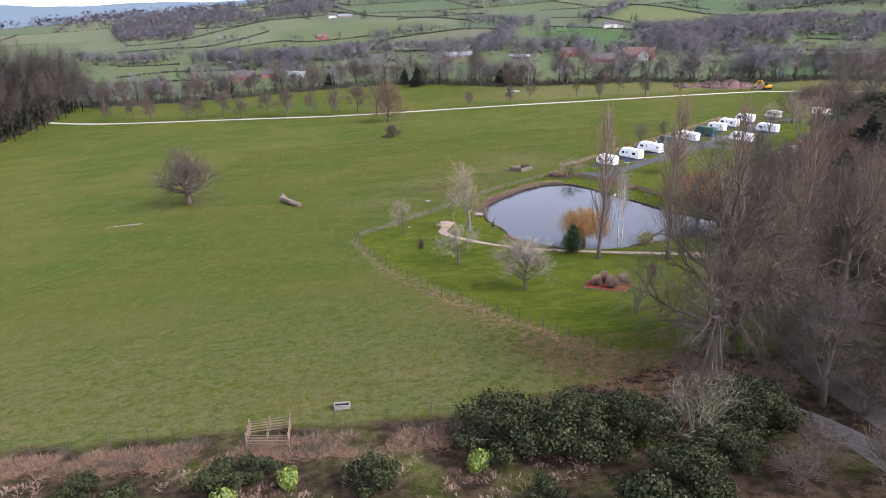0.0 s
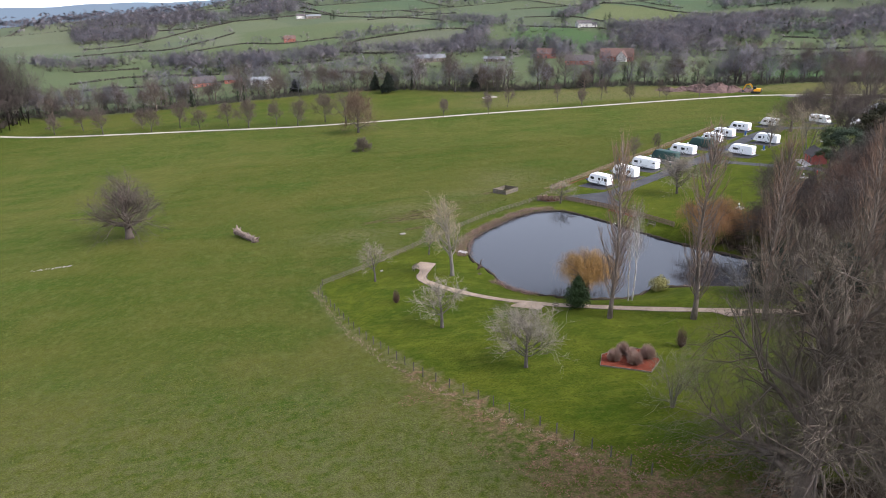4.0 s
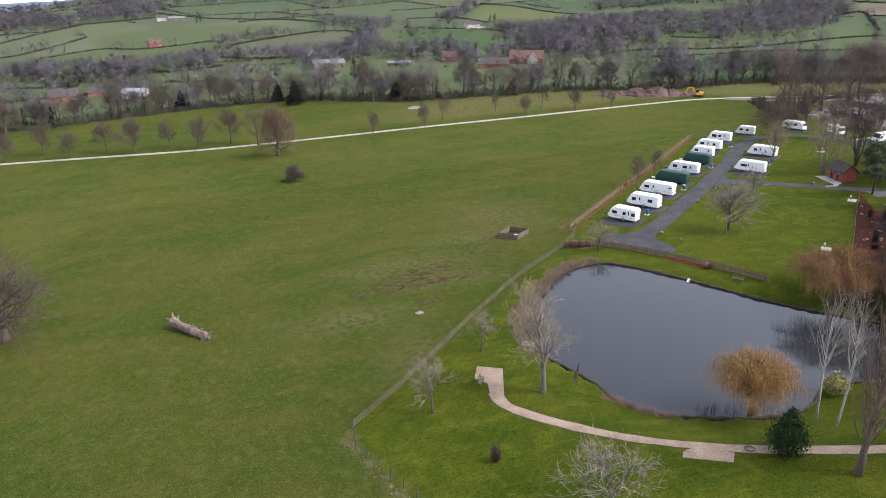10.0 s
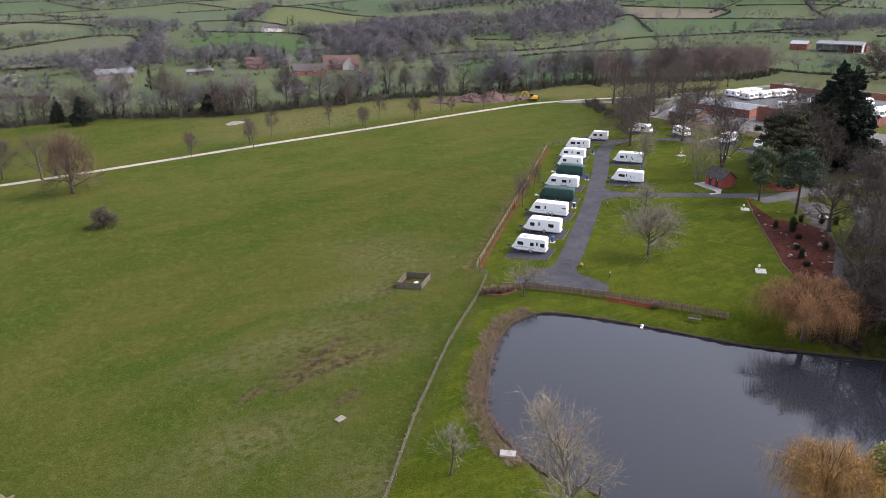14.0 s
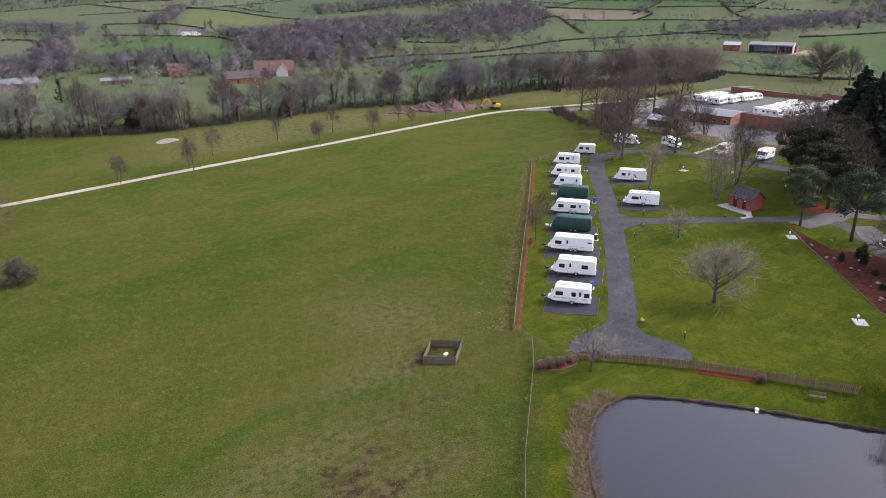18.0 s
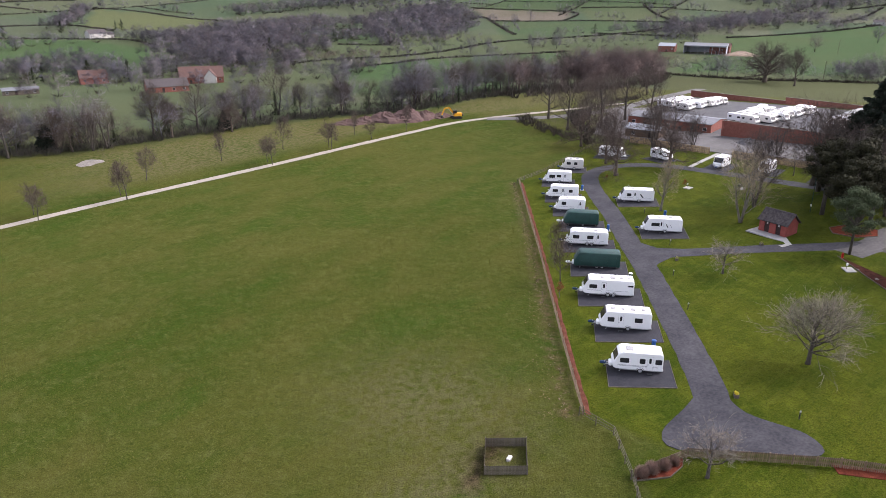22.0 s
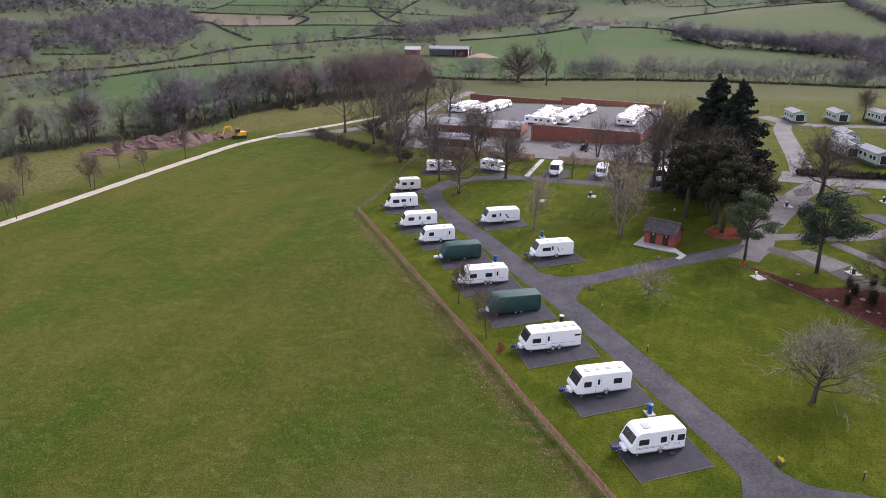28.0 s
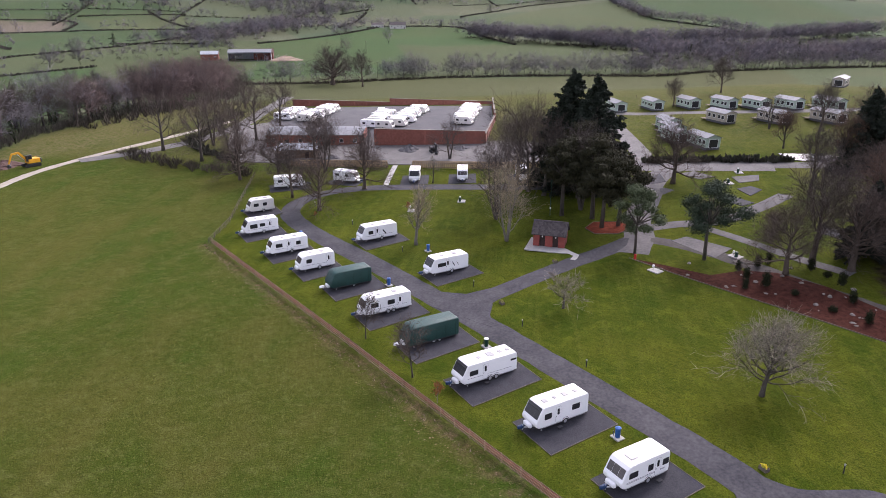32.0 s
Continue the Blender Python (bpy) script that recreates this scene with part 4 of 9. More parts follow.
def profile(length, kind):
    """Side outline of a touring caravan: (x from the rear, z), going round from the rear foot."""
    n = length
    if kind == "sleek":
        return [(0.06, 0.42), (0, 0.56), (0, 2.3), (0.1, 2.52), (0.35, 2.6), (n - 1.15, 2.62), (n - 0.85, 2.52), (n - 0.64, 2.28), (n - 0.2, 1.42), (n - 0.03, 1.12), (n, 0.92), (n - 0.1, 0.66), (n - 0.4, 0.42)]
    if kind == "square":
        return [(0.05, 0.42), (0, 0.56), (0, 2.35), (0.08, 2.5), (0.3, 2.56), (n - 1.2, 2.56), (n - 0.85, 2.48), (n - 0.55, 2.2), (n - 0.12, 1.3), (n, 1.18), (n, 0.7), (n - 0.08, 0.48), (n - 0.3, 0.36)]
    return [(0.05, 0.42), (0, 0.56), (0, 2.25), (0.1, 2.46), (0.4, 2.56), (n - 1.2, 2.57), (n - 0.86, 2.46), (n - 0.6, 2.2), (n - 0.18, 1.34), (n - 0.02, 1.1), (n, 0.86), (n - 0.1, 0.62), (n - 0.4, 0.42)]


def loft(outline, half, edge=0.07, arches=()):
    """The outline carried across, with rounded shoulders at both sides."""
    sh = Shape()
    n = len(outline)
    cx = sum(p[0] for p in outline) / n
    cz = sum(p[1] for p in outline) / n
    rings = []
    for y, k in ((-half, edge), (-half + edge * 0.4, edge * 0.3), (-half + edge, 0.0), (half - edge, 0.0), (half - edge * 0.4, edge * 0.3), (half, edge)):
        ring = []
        for x, z in outline:
            dx, dz = x - cx, z - cz
            ring.append((x - k * (1 if dx > 0 else -1) * (abs(dx) > 0.5), y, z - k * (1 if dz > 0 else -1) * (abs(dz) > 0.6)))
        rings.append(ring)
    verts = [p for r in rings for p in r]
    faces = [(a * n + i, (a + 1) * n + i, (a + 1) * n + (i + 1) % n, a * n + (i + 1) % n) for a in range(len(rings) - 1) for i in range(n)]
    faces += [tuple(range(n)), tuple(range(len(verts) - 1, len(verts) - 1 - n, -1))]
    return sh.add(verts, faces)


def wheel_at(van, x, y, r=0.33):
    s = 1 if y > 0 else -1
    hub = part("wheel", Shape().tube([(x, y - 0.04 * s, r), (x, y + 0.05 * s, r)], [0.12, 0.12], 10), M_BLACK, van)
    part("tyre", Shape().tube([(x, y - 0.1, r), (x, y - 0.07, r), (x, y + 0.07, r), (x, y + 0.1, r)], [r * 0.9, r, r, r * 0.9], 16), M_TYRE, hub)
    part("rim", Shape().tube([(x, y + 0.085 * s, r), (x, y + 0.108 * s, r)], [r * 0.66, r * 0.6], 12), M_RIM, hub, "silver alloy rim")


def pane(sh, x0, x1, z0, z1, y, proud=0.015):
    """A rounded-corner window pane on a side wall at y."""
    s = 1 if y > 0 else -1
    k = 0.07
    ring = [(x0 + k, z0), (x1 - k, z0), (x1, z0 + k), (x1, z1 - k), (x1 - k, z1), (x0 + k, z1), (x0, z1 - k), (x0, z0 + k)]
    n = len(ring)
    verts = [(x, y - 0.02 * s, z) for x, z in ring] + [(x, y + proud * s, z) for x, z in ring]
    faces = [tuple(range(n, 2 * n)) if s < 0 else tuple(range(2 * n - 1, n - 1, -1))]
    faces += [(i, (i + 1) % n, n + (i + 1) % n, n + i) for i in range(n)]
    sh.add(verts, faces)


def caravan(x, y, length, kind="round", windows=(), door=None, axles=1, material=None, hatches=((0.3, 0.55), (0.62, 0.4)), front_dark=False, cloth=None, stripe=1, flash=(), heading=FRONT, corner=True, label="", group="caravans on the pitches", name="caravan", z=None):
    """A touring caravan; x and y are its rear corner on the door side, the front points along the heading."""
    material = material or M_WHITE
    c, s = math.cos(radians(heading)), math.sin(radians(heading))
    if corner:
        x, y = x + 1.12 * s, y - 1.12 * c
    mx, my = x + c * length / 2, y + s * length / 2
    base = max(gz(mx, my), 0.5 * (gz(x, y) + gz(x + c * length, y + s * length))) + 0.06 if z is None else z
    van = thing(name, pose(x, y, base, 0, 0, heading), label, "caravan", group)
    half = 1.14
    out = profile(length, kind)
    ax = length * 0.44
    spots = [ax] if axles == 1 else [ax - 0.4, ax + 0.4]
    for px in spots:
        for py in (-half + 0.09, half - 0.09):
            wheel_at(van, px, py)
            if not cloth:
                arc = [(px + 0.43 * math.cos(k * 0.5236), (half + 0.004) * (1 if py > 0 else -1), 0.34 + 0.43 * math.sin(k * 0.5236)) for k in range(7)]
                part("wheel_arch", Shape().tube(arc, 0.03, 5), M_STRIPE, van, "grey wheel arch trim")
    if cloth:
        fat = [(a - 0.06 if a < 1 else a + 0.05, b - 0.06 if b < 1 else b + 0.06) for a, b in out]
        sh = loft(fat, half + 0.06, 0.12)
        body = part("body", sh, material, van, "dark green fabric cover", True)
        part("hem", Shape().box(length / 2, half + 0.07, 0.42, length - 0.9, 0.03, 0.12), M_BLACK, body)
        for k in range(5):
            px = 0.5 + k * (length - 1.6) / 4
            for yy in (-half - 0.075, half + 0.075):
                part("strap", Shape().box(px, yy, 1.25, 0.06, 0.02, 1.7), M_DKGREEN, body)
    else:
        body = part("body", loft(out, half, 0.08), material, van)
        for i, (a, b, lo, hi) in enumerate(windows):
            sh = Shape()
            pane(sh, a * length, b * length, lo, hi, half, 0.02)
            w = part("window", sh, M_GLASS, van, "tinted acrylic window")
            fr = Shape()
            pane(fr, a * length - 0.04, b * length + 0.04, lo - 0.04, hi + 0.04, half, 0.012)
            part("window_frame", fr, M_BLACK, w)
        for a, b, lo, hi in ((0.12, 0.28, 1.35, 1.9), (0.55, 0.7, 1.35, 1.9)):
            sh = Shape()
            pane(sh, a * length, b * length, lo, hi, -half)
            part("window", sh, M_GLASS, van, "tinted acrylic window")
        # front glazing on the raked nose
        (ax0, az0), (ax1, az1) = out[7], out[8]
        d = Vector((ax1 - ax0, 0, az1 - az0)).normalized()
        nrm = Vector((-d.z, 0, d.x))
        if nrm.x < 0:
            nrm = -nrm
        p0, p1 = Vector((ax0, 0, az0)) + d * 0.05, Vector((ax1, 0, az1)) - d * 0.04
        panes = ((-0.95, -0.36), (-0.33, 0.33), (0.36, 0.95))
        for a, b in panes:
            verts = [p + nrm * k + Vector((0, yy, 0)) for k in (-0.02, 0.02) for p, yy in ((p0, a), (p0, b), (p1, b), (p1, a))]
            part("front_window", Shape().add(verts, [(4, 5, 6, 7), (0, 1, 5, 4), (1, 2, 6, 5), (2, 3, 7, 6), (3, 0, 4, 7)]), M_GLASS if front_dark else M_PALEGLASS, van, "raked front window")
        if front_dark:
            verts = [p + nrm * k + Vector((0, yy, 0)) for k in (-0.02, 0.012) for p, yy in ((p0 - d * 0.3, -1.02), (p0 - d * 0.3, 1.02), (p1 + d * 0.05, 1.02), (p1 + d * 0.05, -1.02))]
            part("front_surround", Shape().add(verts, [(4, 5, 6, 7), (0, 1, 5, 4), (1, 2, 6, 5), (2, 3, 7, 6), (3, 0, 4, 7)]), M_BLACK, van)
        if door:
            dx = door * length
            sh = Shape()
            pane(sh, dx - 0.014, dx + 0.634, 0.516, 2.224, half, 0.006)
            seam = sh
            sh = Shape()
            pane(sh, dx, dx + 0.62, 0.53, 2.21, half, 0.014)
            dr = part("door", sh, material, van)
            part("door_seam", seam, M_STRIPE, dr)
            sh = Shape()
            pane(sh, dx + 0.18, dx + 0.44, 1.35, 2.02, half + 0.012, 0.014)
            part("door_window", sh, M_GLASS, dr, "tinted door window")
            part("door_handle", Shape().box(dx + 0.54, half + 0.03, 1.2, 0.05, 0.03, 0.12), M_BLACK, dr)
            part("step", Shape().box(dx + 0.3, half + 0.35, 0.16, 0.55, 0.35, 0.05).box(dx + 0.1, half + 0.35, 0.08, 0.04, 0.3, 0.14).box(dx + 0.5, half + 0.35, 0.08, 0.04, 0.3, 0.14), M_BLACK, van)
        for k in range(stripe):
            part("stripe", Shape().box(length * 0.5, half + 0.004, 0.98 - 0.1 * k, length * 0.8, 0.012, 0.035), M_STRIPE, body)
        for a, b, lo, hi, slant in flash:
            vs = [(u * length, half + q, w) for q in (-0.01, 0.016) for u, w in ((a, lo), (b, lo), (b + slant, hi), (a + slant, hi))]
            part("decal", Shape().add(vs, [(3, 2, 1, 0), (4, 5, 6, 7), (0, 1, 5, 4), (1, 2, 6, 5), (2, 3, 7, 6), (3, 0, 4, 7)]), M_BLACK, body, "black diagonal side graphic")
        for a, size in hatches:
            hx = a * length
            h = part("roof_hatch", Shape().box(hx, 0.1, out[4][1] + 0.03, size, size * 1.2, 0.1, 0, 0.04), M_HATCH, van, "pale roof hatch")
            part("hatch_frame", Shape().box(hx, 0.1, out[4][1] + 0.005, size + 0.14, size * 1.2 + 0.14, 0.05, 0, 0.02), M_HATCHFRAME, h)
        part("roof_vent", Shape().box(length * 0.47, 0.65, out[4][1] + 0.03, 0.25, 0.25, 0.08, 0, 0.03), M_WHITE, van)
        part("awning_rail", Shape().box(length * 0.42, half - 0.03, out[4][1] - 0.05, length * 0.8, 0.03, 0.03), M_RIM, body)
        for yy in (-0.85, 0.85):
            part("tail_light", Shape().box(-0.015, yy, 0.9, 0.04, 0.12, 0.42), M_REDSIGN, van, "red tail light")
        part("bumper", Shape().box(-0.03, 0, 0.52, 0.08, 2.1, 0.2, 0, 0.03), material, van)
    # chassis, drawbar and legs
    part("skirt", Shape().box(length * 0.46, half - 0.05, 0.4, length * 0.8, 0.05, 0.1), M_STEEL, van)
    part("drawbar", Shape().beam((length - 0.5, 0.5, 0.42), (length + 1.05, 0, 0.45), 0.07, 0.1).beam((length - 0.5, -0.5, 0.42), (length + 1.05, 0, 0.45), 0.07, 0.1), M_STEEL, van)
    part("gas_locker", Shape().box(length + 0.12, 0, 0.6, 0.4, 1.1, 0.36, 0, 0.1), material if not cloth else M_WHITE, van)
    part("hitch", Shape().box(length + 0.95, 0, 0.56, 0.75, 0.3, 0.3, 0, 0.09), M_NAVY if cloth is None else M_WHITE, van, "covered hitch head")
    jw = part("jockey_wheel", Shape().tube([(length + 0.8, 0.12, 0.12), (length + 0.8, 0.12, 0.85)], 0.03, 6), M_STEEL, van)
    part("jockey_tyre", Shape().tube([(length + 0.8, 0.07, 0.11), (length + 0.8, 0.17, 0.11)], 0.11, 10), M_TYRE, jw)
    for px in (0.5, length - 0.9):
        for py in (-0.85, 0.85):
            part("steady_leg", Shape().beam((px - 0.2, py, 0.36), (px, py, 0.03), 0.06, 0.05).box(px, py, 0.015, 0.16, 0.16, 0.03), M_STEEL, van)
    return van


def pitch_pad(x, y, length, heading=FRONT, near=3.0, far=3.1, ahead=0.5, behind=1.0):
    c, s = math.cos(radians(heading)), math.sin(radians(heading))
    pts = []
    for a, b in ((-behind, -near), (length + ahead, -near), (length + ahead, far), (-behind, far)):
        pts.append((x + a * c + b * s, y + a * s - b * c))
    pad = patch("pitch_pad", pts, M_PAD, "dark gravel hardstanding edged with boards", 0.045, "hardstanding")
    for i in (0, 1, 2):
        a, b = pts[i - 1] if i == 0 else pts[i - 1], pts[i]
        part("edging_board", Shape().beam((*a, gz(*a) + 0.035), (*b, gz(*b) + 0.035), 0.05, 0.1), M_WOODGREY, pad)
    return pad

GLOSSY = [(0.16, 0.29, 1.35, 1.88), (0.78, 0.9, 1.35, 1.88)]
VANS = [
    ((-1, 0.6), 5.6, dict(kind="round", windows=((0.03, 0.15, 1.3, 1.86), (0.36, 0.46, 1.3, 1.86), (0.68, 0.85, 1.3, 1.82)), door=0.2, stripe=2, hatches=((0.66, 0.75),), label="white single-axle touring caravan with pink-tinted front windows")),
    ((7.4, 6.9), 6.5, dict(kind="sleek", windows=((0.18, 0.32, 1.3, 1.85), (0.72, 0.84, 1.25, 1.8)), door=0.54, stripe=0, front_dark=True, hatches=((0.16, 0.38), (0.36, 0.5), (0.55, 0.34), (0.74, 0.5)), label="white touring caravan with dark front windows and four roof hatches")),
    ((15.1, 14.1), 7.2, dict(kind="sleek", windows=((0.72, 0.86, 1.3, 1.8), (0.02, 0.12, 1.75, 1.9)), door=0.54, axles=2, stripe=1, front_dark=True, hatches=((0.1, 0.36), (0.24, 0.4), (0.42, 0.75), (0.62, 0.4)), label="long white twin-axle caravan with black-framed front windows")),
    ((23, 21.4), 7.0, dict(kind="square", axles=2, cloth=True, material=M_COVER, label="twin-axle caravan under a dark green fabric cover")),
    ((30.6, 28.5), 7.0, dict(kind="round", windows=((0.36, 0.5, 1.3, 1.85), (0.7, 0.84, 1.3, 1.85)), door=0.2, axles=2, stripe=1, label="white twin-axle touring caravan with large side windows")),
    ((38.4, 35.7), 6.3, dict(kind="round", cloth=True, material=M_COVER, label="caravan under a dark green fitted cover")),
    ((44.4, 42.8), 5.7, dict(kind="square", windows=((0.66, 0.8, 1.35, 1.9),), door=0.12, stripe=1, material=M_WHITE, label="older white caravan with one small side window")),
    ((51.2, 49.2), 6.4, dict(kind="square", windows=((0.2, 0.31, 1.3, 1.85), (0.68, 0.84, 1.3, 1.85)), door=0.46, stripe=1, material=M_WHITE, label="white caravan with a central door and two windows")),
    ((60.1, 57.4), 6.1, dict(kind="sleek", windows=((0.4, 0.54, 1.35, 1.85), (0.62, 0.82, 1.2, 1.85)), door=0.2, stripe=1, front_dark=True, label="white caravan with a dark wedge-shaped side window")),
    ((71.5, 62.2), 5.0, dict(kind="round", windows=((0.3, 0.44, 1.3, 1.85), (0.62, 0.8, 1.3, 1.85)), stripe=0, material=M_OFFWHITE, label="small cream touring caravan beside the end fence")),
    ((43.7, 21.9), 6.6, dict(kind="sleek", windows=((0.6, 0.8, 1.3, 1.8),), door=0.5, stripe=0, front_dark=True, flash=((0.36, 0.38, 1.05, 1.75, 0.06), (0.26, 0.27, 1.05, 1.6, 0.05)), label="white caravan with dark side flashes on the inner lawn")),
    ((57.5, 35.3), 6.7, dict(kind="sleek", windows=((0.68, 0.8, 1.3, 1.8),), door=0.52, stripe=1, front_dark=True, flash=((0.3, 0.34, 0.95, 1.75, 0.09),), label="white caravan with a black diagonal side flash")),
]
for (x, y), n, k in VANS:
    caravan(x, y, n, **k)
    pitch_pad(x, y, n, behind=1.2 if x < 40 else 0.8)
FAR_VANS = [(92.5, 55.6, 5.6, 265, "white caravan end-on under bare trees"), (95.5, 38.0, 5.6, 185, "white caravan facing the lawn"), (96, 27.6, 5.6, 185, "white caravan facing the lawn"), (95.5, 14.8, 5.6, 185, "white caravan facing the lawn beside a hedge"), (86.2, 67.5, 6.5, 205, "white caravan behind an old tree"), (95, 2.5, 5.6, 185, "white caravan half hidden by trees")]
for i, (x, y, n, h, label) in enumerate(FAR_VANS):
    hh = {0: 255, 4: 292}.get(i, h)
    caravan(x, y, n, kind="sleek" if i % 2 else "round", windows=GLOSSY, stripe=1, front_dark=bool(i % 2), heading=hh, corner=False, label=label)
    c, s = math.cos(radians(hh)), math.sin(radians(hh))
    patch("pitch_pad", [(x + a * c - b * s, y + a * s + b * c) for a, b in ((-1, -3), (n + 1, -3), (n + 1, 3), (-1, 3))], M_PAD, "dark gravel hardstanding on the lawn", 0.045, "hardstanding")

# ---- plants ----
def unit(v):
    return v / (np.linalg.norm(v) + 1e-9)


def leaf_cloud(seed, blobs, count, size, shell=0.45):
    """Small bent leaves through soft uneven balls: (x, y, z, rx, ry, rz) each."""
    r = np.random.default_rng(seed)
    vs = []
    vol = np.array([b[3] * b[4] * b[5] for b in blobs]) ** 0.7
    for b, k in zip(blobs, (count * vol / vol.sum()).astype(int)):
        d = r.normal(0, 1, (k, 3))
        d /= np.linalg.norm(d, axis=1, keepdims=True)
        lump = 1 + 0.22 * np.sin(d[:, 0] * 5 + seed) * np.cos(d[:, 1] * 4.3 + seed * 2) + 0.14 * np.sin(d[:, 2] * 9 + seed)
        rr = ((1 - shell) + shell * r.random(k)) * lump
        p = np.array(b[:3]) + d * rr[:, None] * np.array(b[3:6])
        t = np.cross(d, r.normal(0, 1, (k, 3)))
        t /= np.linalg.norm(t, axis=1, keepdims=True) + 1e-9
        n2 = np.cross(t, d + r.normal(0, 0.6, (k, 3)))
        n2 /= np.linalg.norm(n2, axis=1, keepdims=True) + 1e-9
        s = (size * (0.5 + r.random((k, 1))))
        vs.append(np.stack([p - t * s * 0.5, p - n2 * s * 0.35 - d * s * 0.1, p + t * s * 0.5, p + n2 * s * 0.35 + d * s * 0.12], 1).reshape(-1, 3))
    v = np.concatenate(vs)
    return v, np.arange(len(v)).reshape(-1, 4)


TREES = {}


def plant(key, x, y, label, turn=0.0, size=1.0, group="", name="tree", category="tree", sink=0.05, tall=1.0):
    tr, cr, _ = TREES[key]
    t = thing(name, Matrix.LocRotScale((x, y, gz(x, y) - sink), Euler((0, 0, radians(turn))), (size, size, size * tall)), label, category, group)
    part("trunk", tr, None, t)
    part("crown", cr, None, t)
    return t


def blade_mesh(name, start, mid, end, width, material):
    """Slender bent blades from arrays of their points."""
    n = len(start)
    r = np.random.default_rng(n)
    s = np.cross(end - start, r.normal(0, 1, (n, 3)))
    s = s / (np.linalg.norm(s, axis=1, keepdims=True) + 1e-9) * np.reshape(width, (-1, 1))
    v = np.stack([start - s, start + s, mid + s * 0.75, mid - s * 0.75, end], 1).reshape(-1, 3)
    i = np.arange(n)[:, None] * 5
    f = np.concatenate([i + [0, 1, 2], i + [0, 2, 3], i + [3, 2, 4]])
    return mesh_arrays(name, v, f, material)


def bare_tree(key, height, wide, clear, rad, seed, limbs=10, boughs=7, branches=6, twigs=6, bark=None, twig_mat=None, width=0.011, up=0.25, spread=0.8, stems=1, droop=0.0, reach=1.0):
    """A leafless tree: forking limbs, boughs, branches and fine twigs, with an uneven crown fitted to its height and width."""
    r = np.random.default_rng(seed)
    tubes, s3, m3, e3, w3 = [], [], [], [], []

    def run(p, d, ln, n, wander, lift):
        pts = [p]
        for _ in range(n):
            d = unit(d + r.normal(0, wander, 3) + np.array([0, 0, lift]))
            p = p + d * (ln / n)
            pts.append(p)
        return pts

    def at(pts, t):
        k = min(int(t * (len(pts) - 1)), len(pts) - 2)
        f = t * (len(pts) - 1) - k
        return pts[k] + (pts[k + 1] - pts[k]) * f, unit(pts[k + 1] - pts[k])

    def aside(d, angle, a):
        u = unit(np.cross(d, np.array([0.2, 0.1, 1.0]) if abs(d[2]) < 0.9 else np.array([1.0, 0.2, 0.0])))
        return unit(d * math.cos(angle) + (u * math.cos(a) + np.cross(d, u) * math.sin(a)) * math.sin(angle))

    trunk = clear + (height - clear) * 0.55
    tc = clear / trunk * 0.95
    size = 0.55 * max(wide, (height - clear) * 0.9) * reach
    for st in range(stems):
        a0 = 6.283 * st / stems + 0.4
        d0 = np.array([math.cos(a0), math.sin(a0), 0]) * (0.0 if stems == 1 else 0.28) + np.array([0, 0, 1.0])
        tr = run(np.array([0.0, 0.0, -0.25]), unit(d0), trunk + 0.25, 7, 0.05, 0.05)
        tr_rad = rad if stems == 1 else rad * 0.68
        tubes.append((tr, [tr_rad * (1.3 if i == 0 else 1 - 0.1 * i) for i in range(8)], 8))
        many = max(3, round(limbs / stems))
        for i in range(many):
            q = (i + r.random()) / many
            p, d = at(tr, min(0.99, tc + (1 - tc) * q))
            ln = size * (0.75 + 0.4 * r.random()) * (1 - 0.3 * q)
            lm = run(p, aside(d, spread * (1.25 - 0.7 * q), i * 2.4 + st + r.normal(0, 0.25)), ln, 6, 0.17, up * 0.22 - droop * 0.12)
            lr = tr_rad * 0.38 * (1 - 0.4 * q) * (0.8 + 0.4 * r.random())
            tubes.append((lm, [lr * (1 - 0.14 * k) for k in range(7)], 5))
            for j in range(boughs):
                t = 0.22 + 0.78 * (j + r.random()) / boughs
                p2, d2 = at(lm, min(t, 0.99))
                bl = ln * (0.72 - 0.36 * t) * (0.65 + 0.7 * r.random())
                bg = run(p2, aside(d2, 0.45 + 0.6 * r.random(), r.random() * 6.283), bl, 4, 0.2, up * 0.2 - droop * 0.2)
                br = lr * (0.5 - 0.25 * t)
                tubes.append((bg, [br, br * 0.8, br * 0.6, br * 0.42, br * 0.2], 3))
                for k in range(branches):
                    t3 = 0.15 + 0.85 * (k + r.random()) / branches
                    p3, d3 = at(bg, min(t3, 0.99))
                    cl = bl * (0.38 + 0.42 * r.random())
                    d3 = unit(aside(d3, 0.4 + 0.6 * r.random(), r.random() * 6.283) + np.array([0, 0, 0.15 - droop * 0.5]))
                    end = p3 + d3 * cl
                    mid = (p3 + end) / 2 + r.normal(0, 0.07, 3) * cl
                    s3.append(p3), m3.append(mid), e3.append(end), w3.append(width * 1.5)
                    for _ in range(twigs):
                        f = 0.2 + 0.8 * r.random()
                        c0 = p3 + (mid - p3) * f * 2 if f < 0.5 else mid + (end - mid) * (f * 2 - 1)
                        tw = unit(d3 + r.normal(0, 0.65, 3) + np.array([0, 0, -droop * 0.6]))
                        c2 = c0 + tw * cl * (0.4 + 0.5 * r.random())
                        s3.append(c0), m3.append((c0 + c2) / 2 + r.normal(0, 0.05, 3) * cl), e3.append(c2), w3.append(width * 0.8)
    ends = np.array(e3)
    kx = wide / 2 / np.percentile(np.hypot(ends[:, 0], ends[:, 1]), 95)
    kz = (height - clear) / (np.percentile(ends[:, 2], 99.5) - clear)

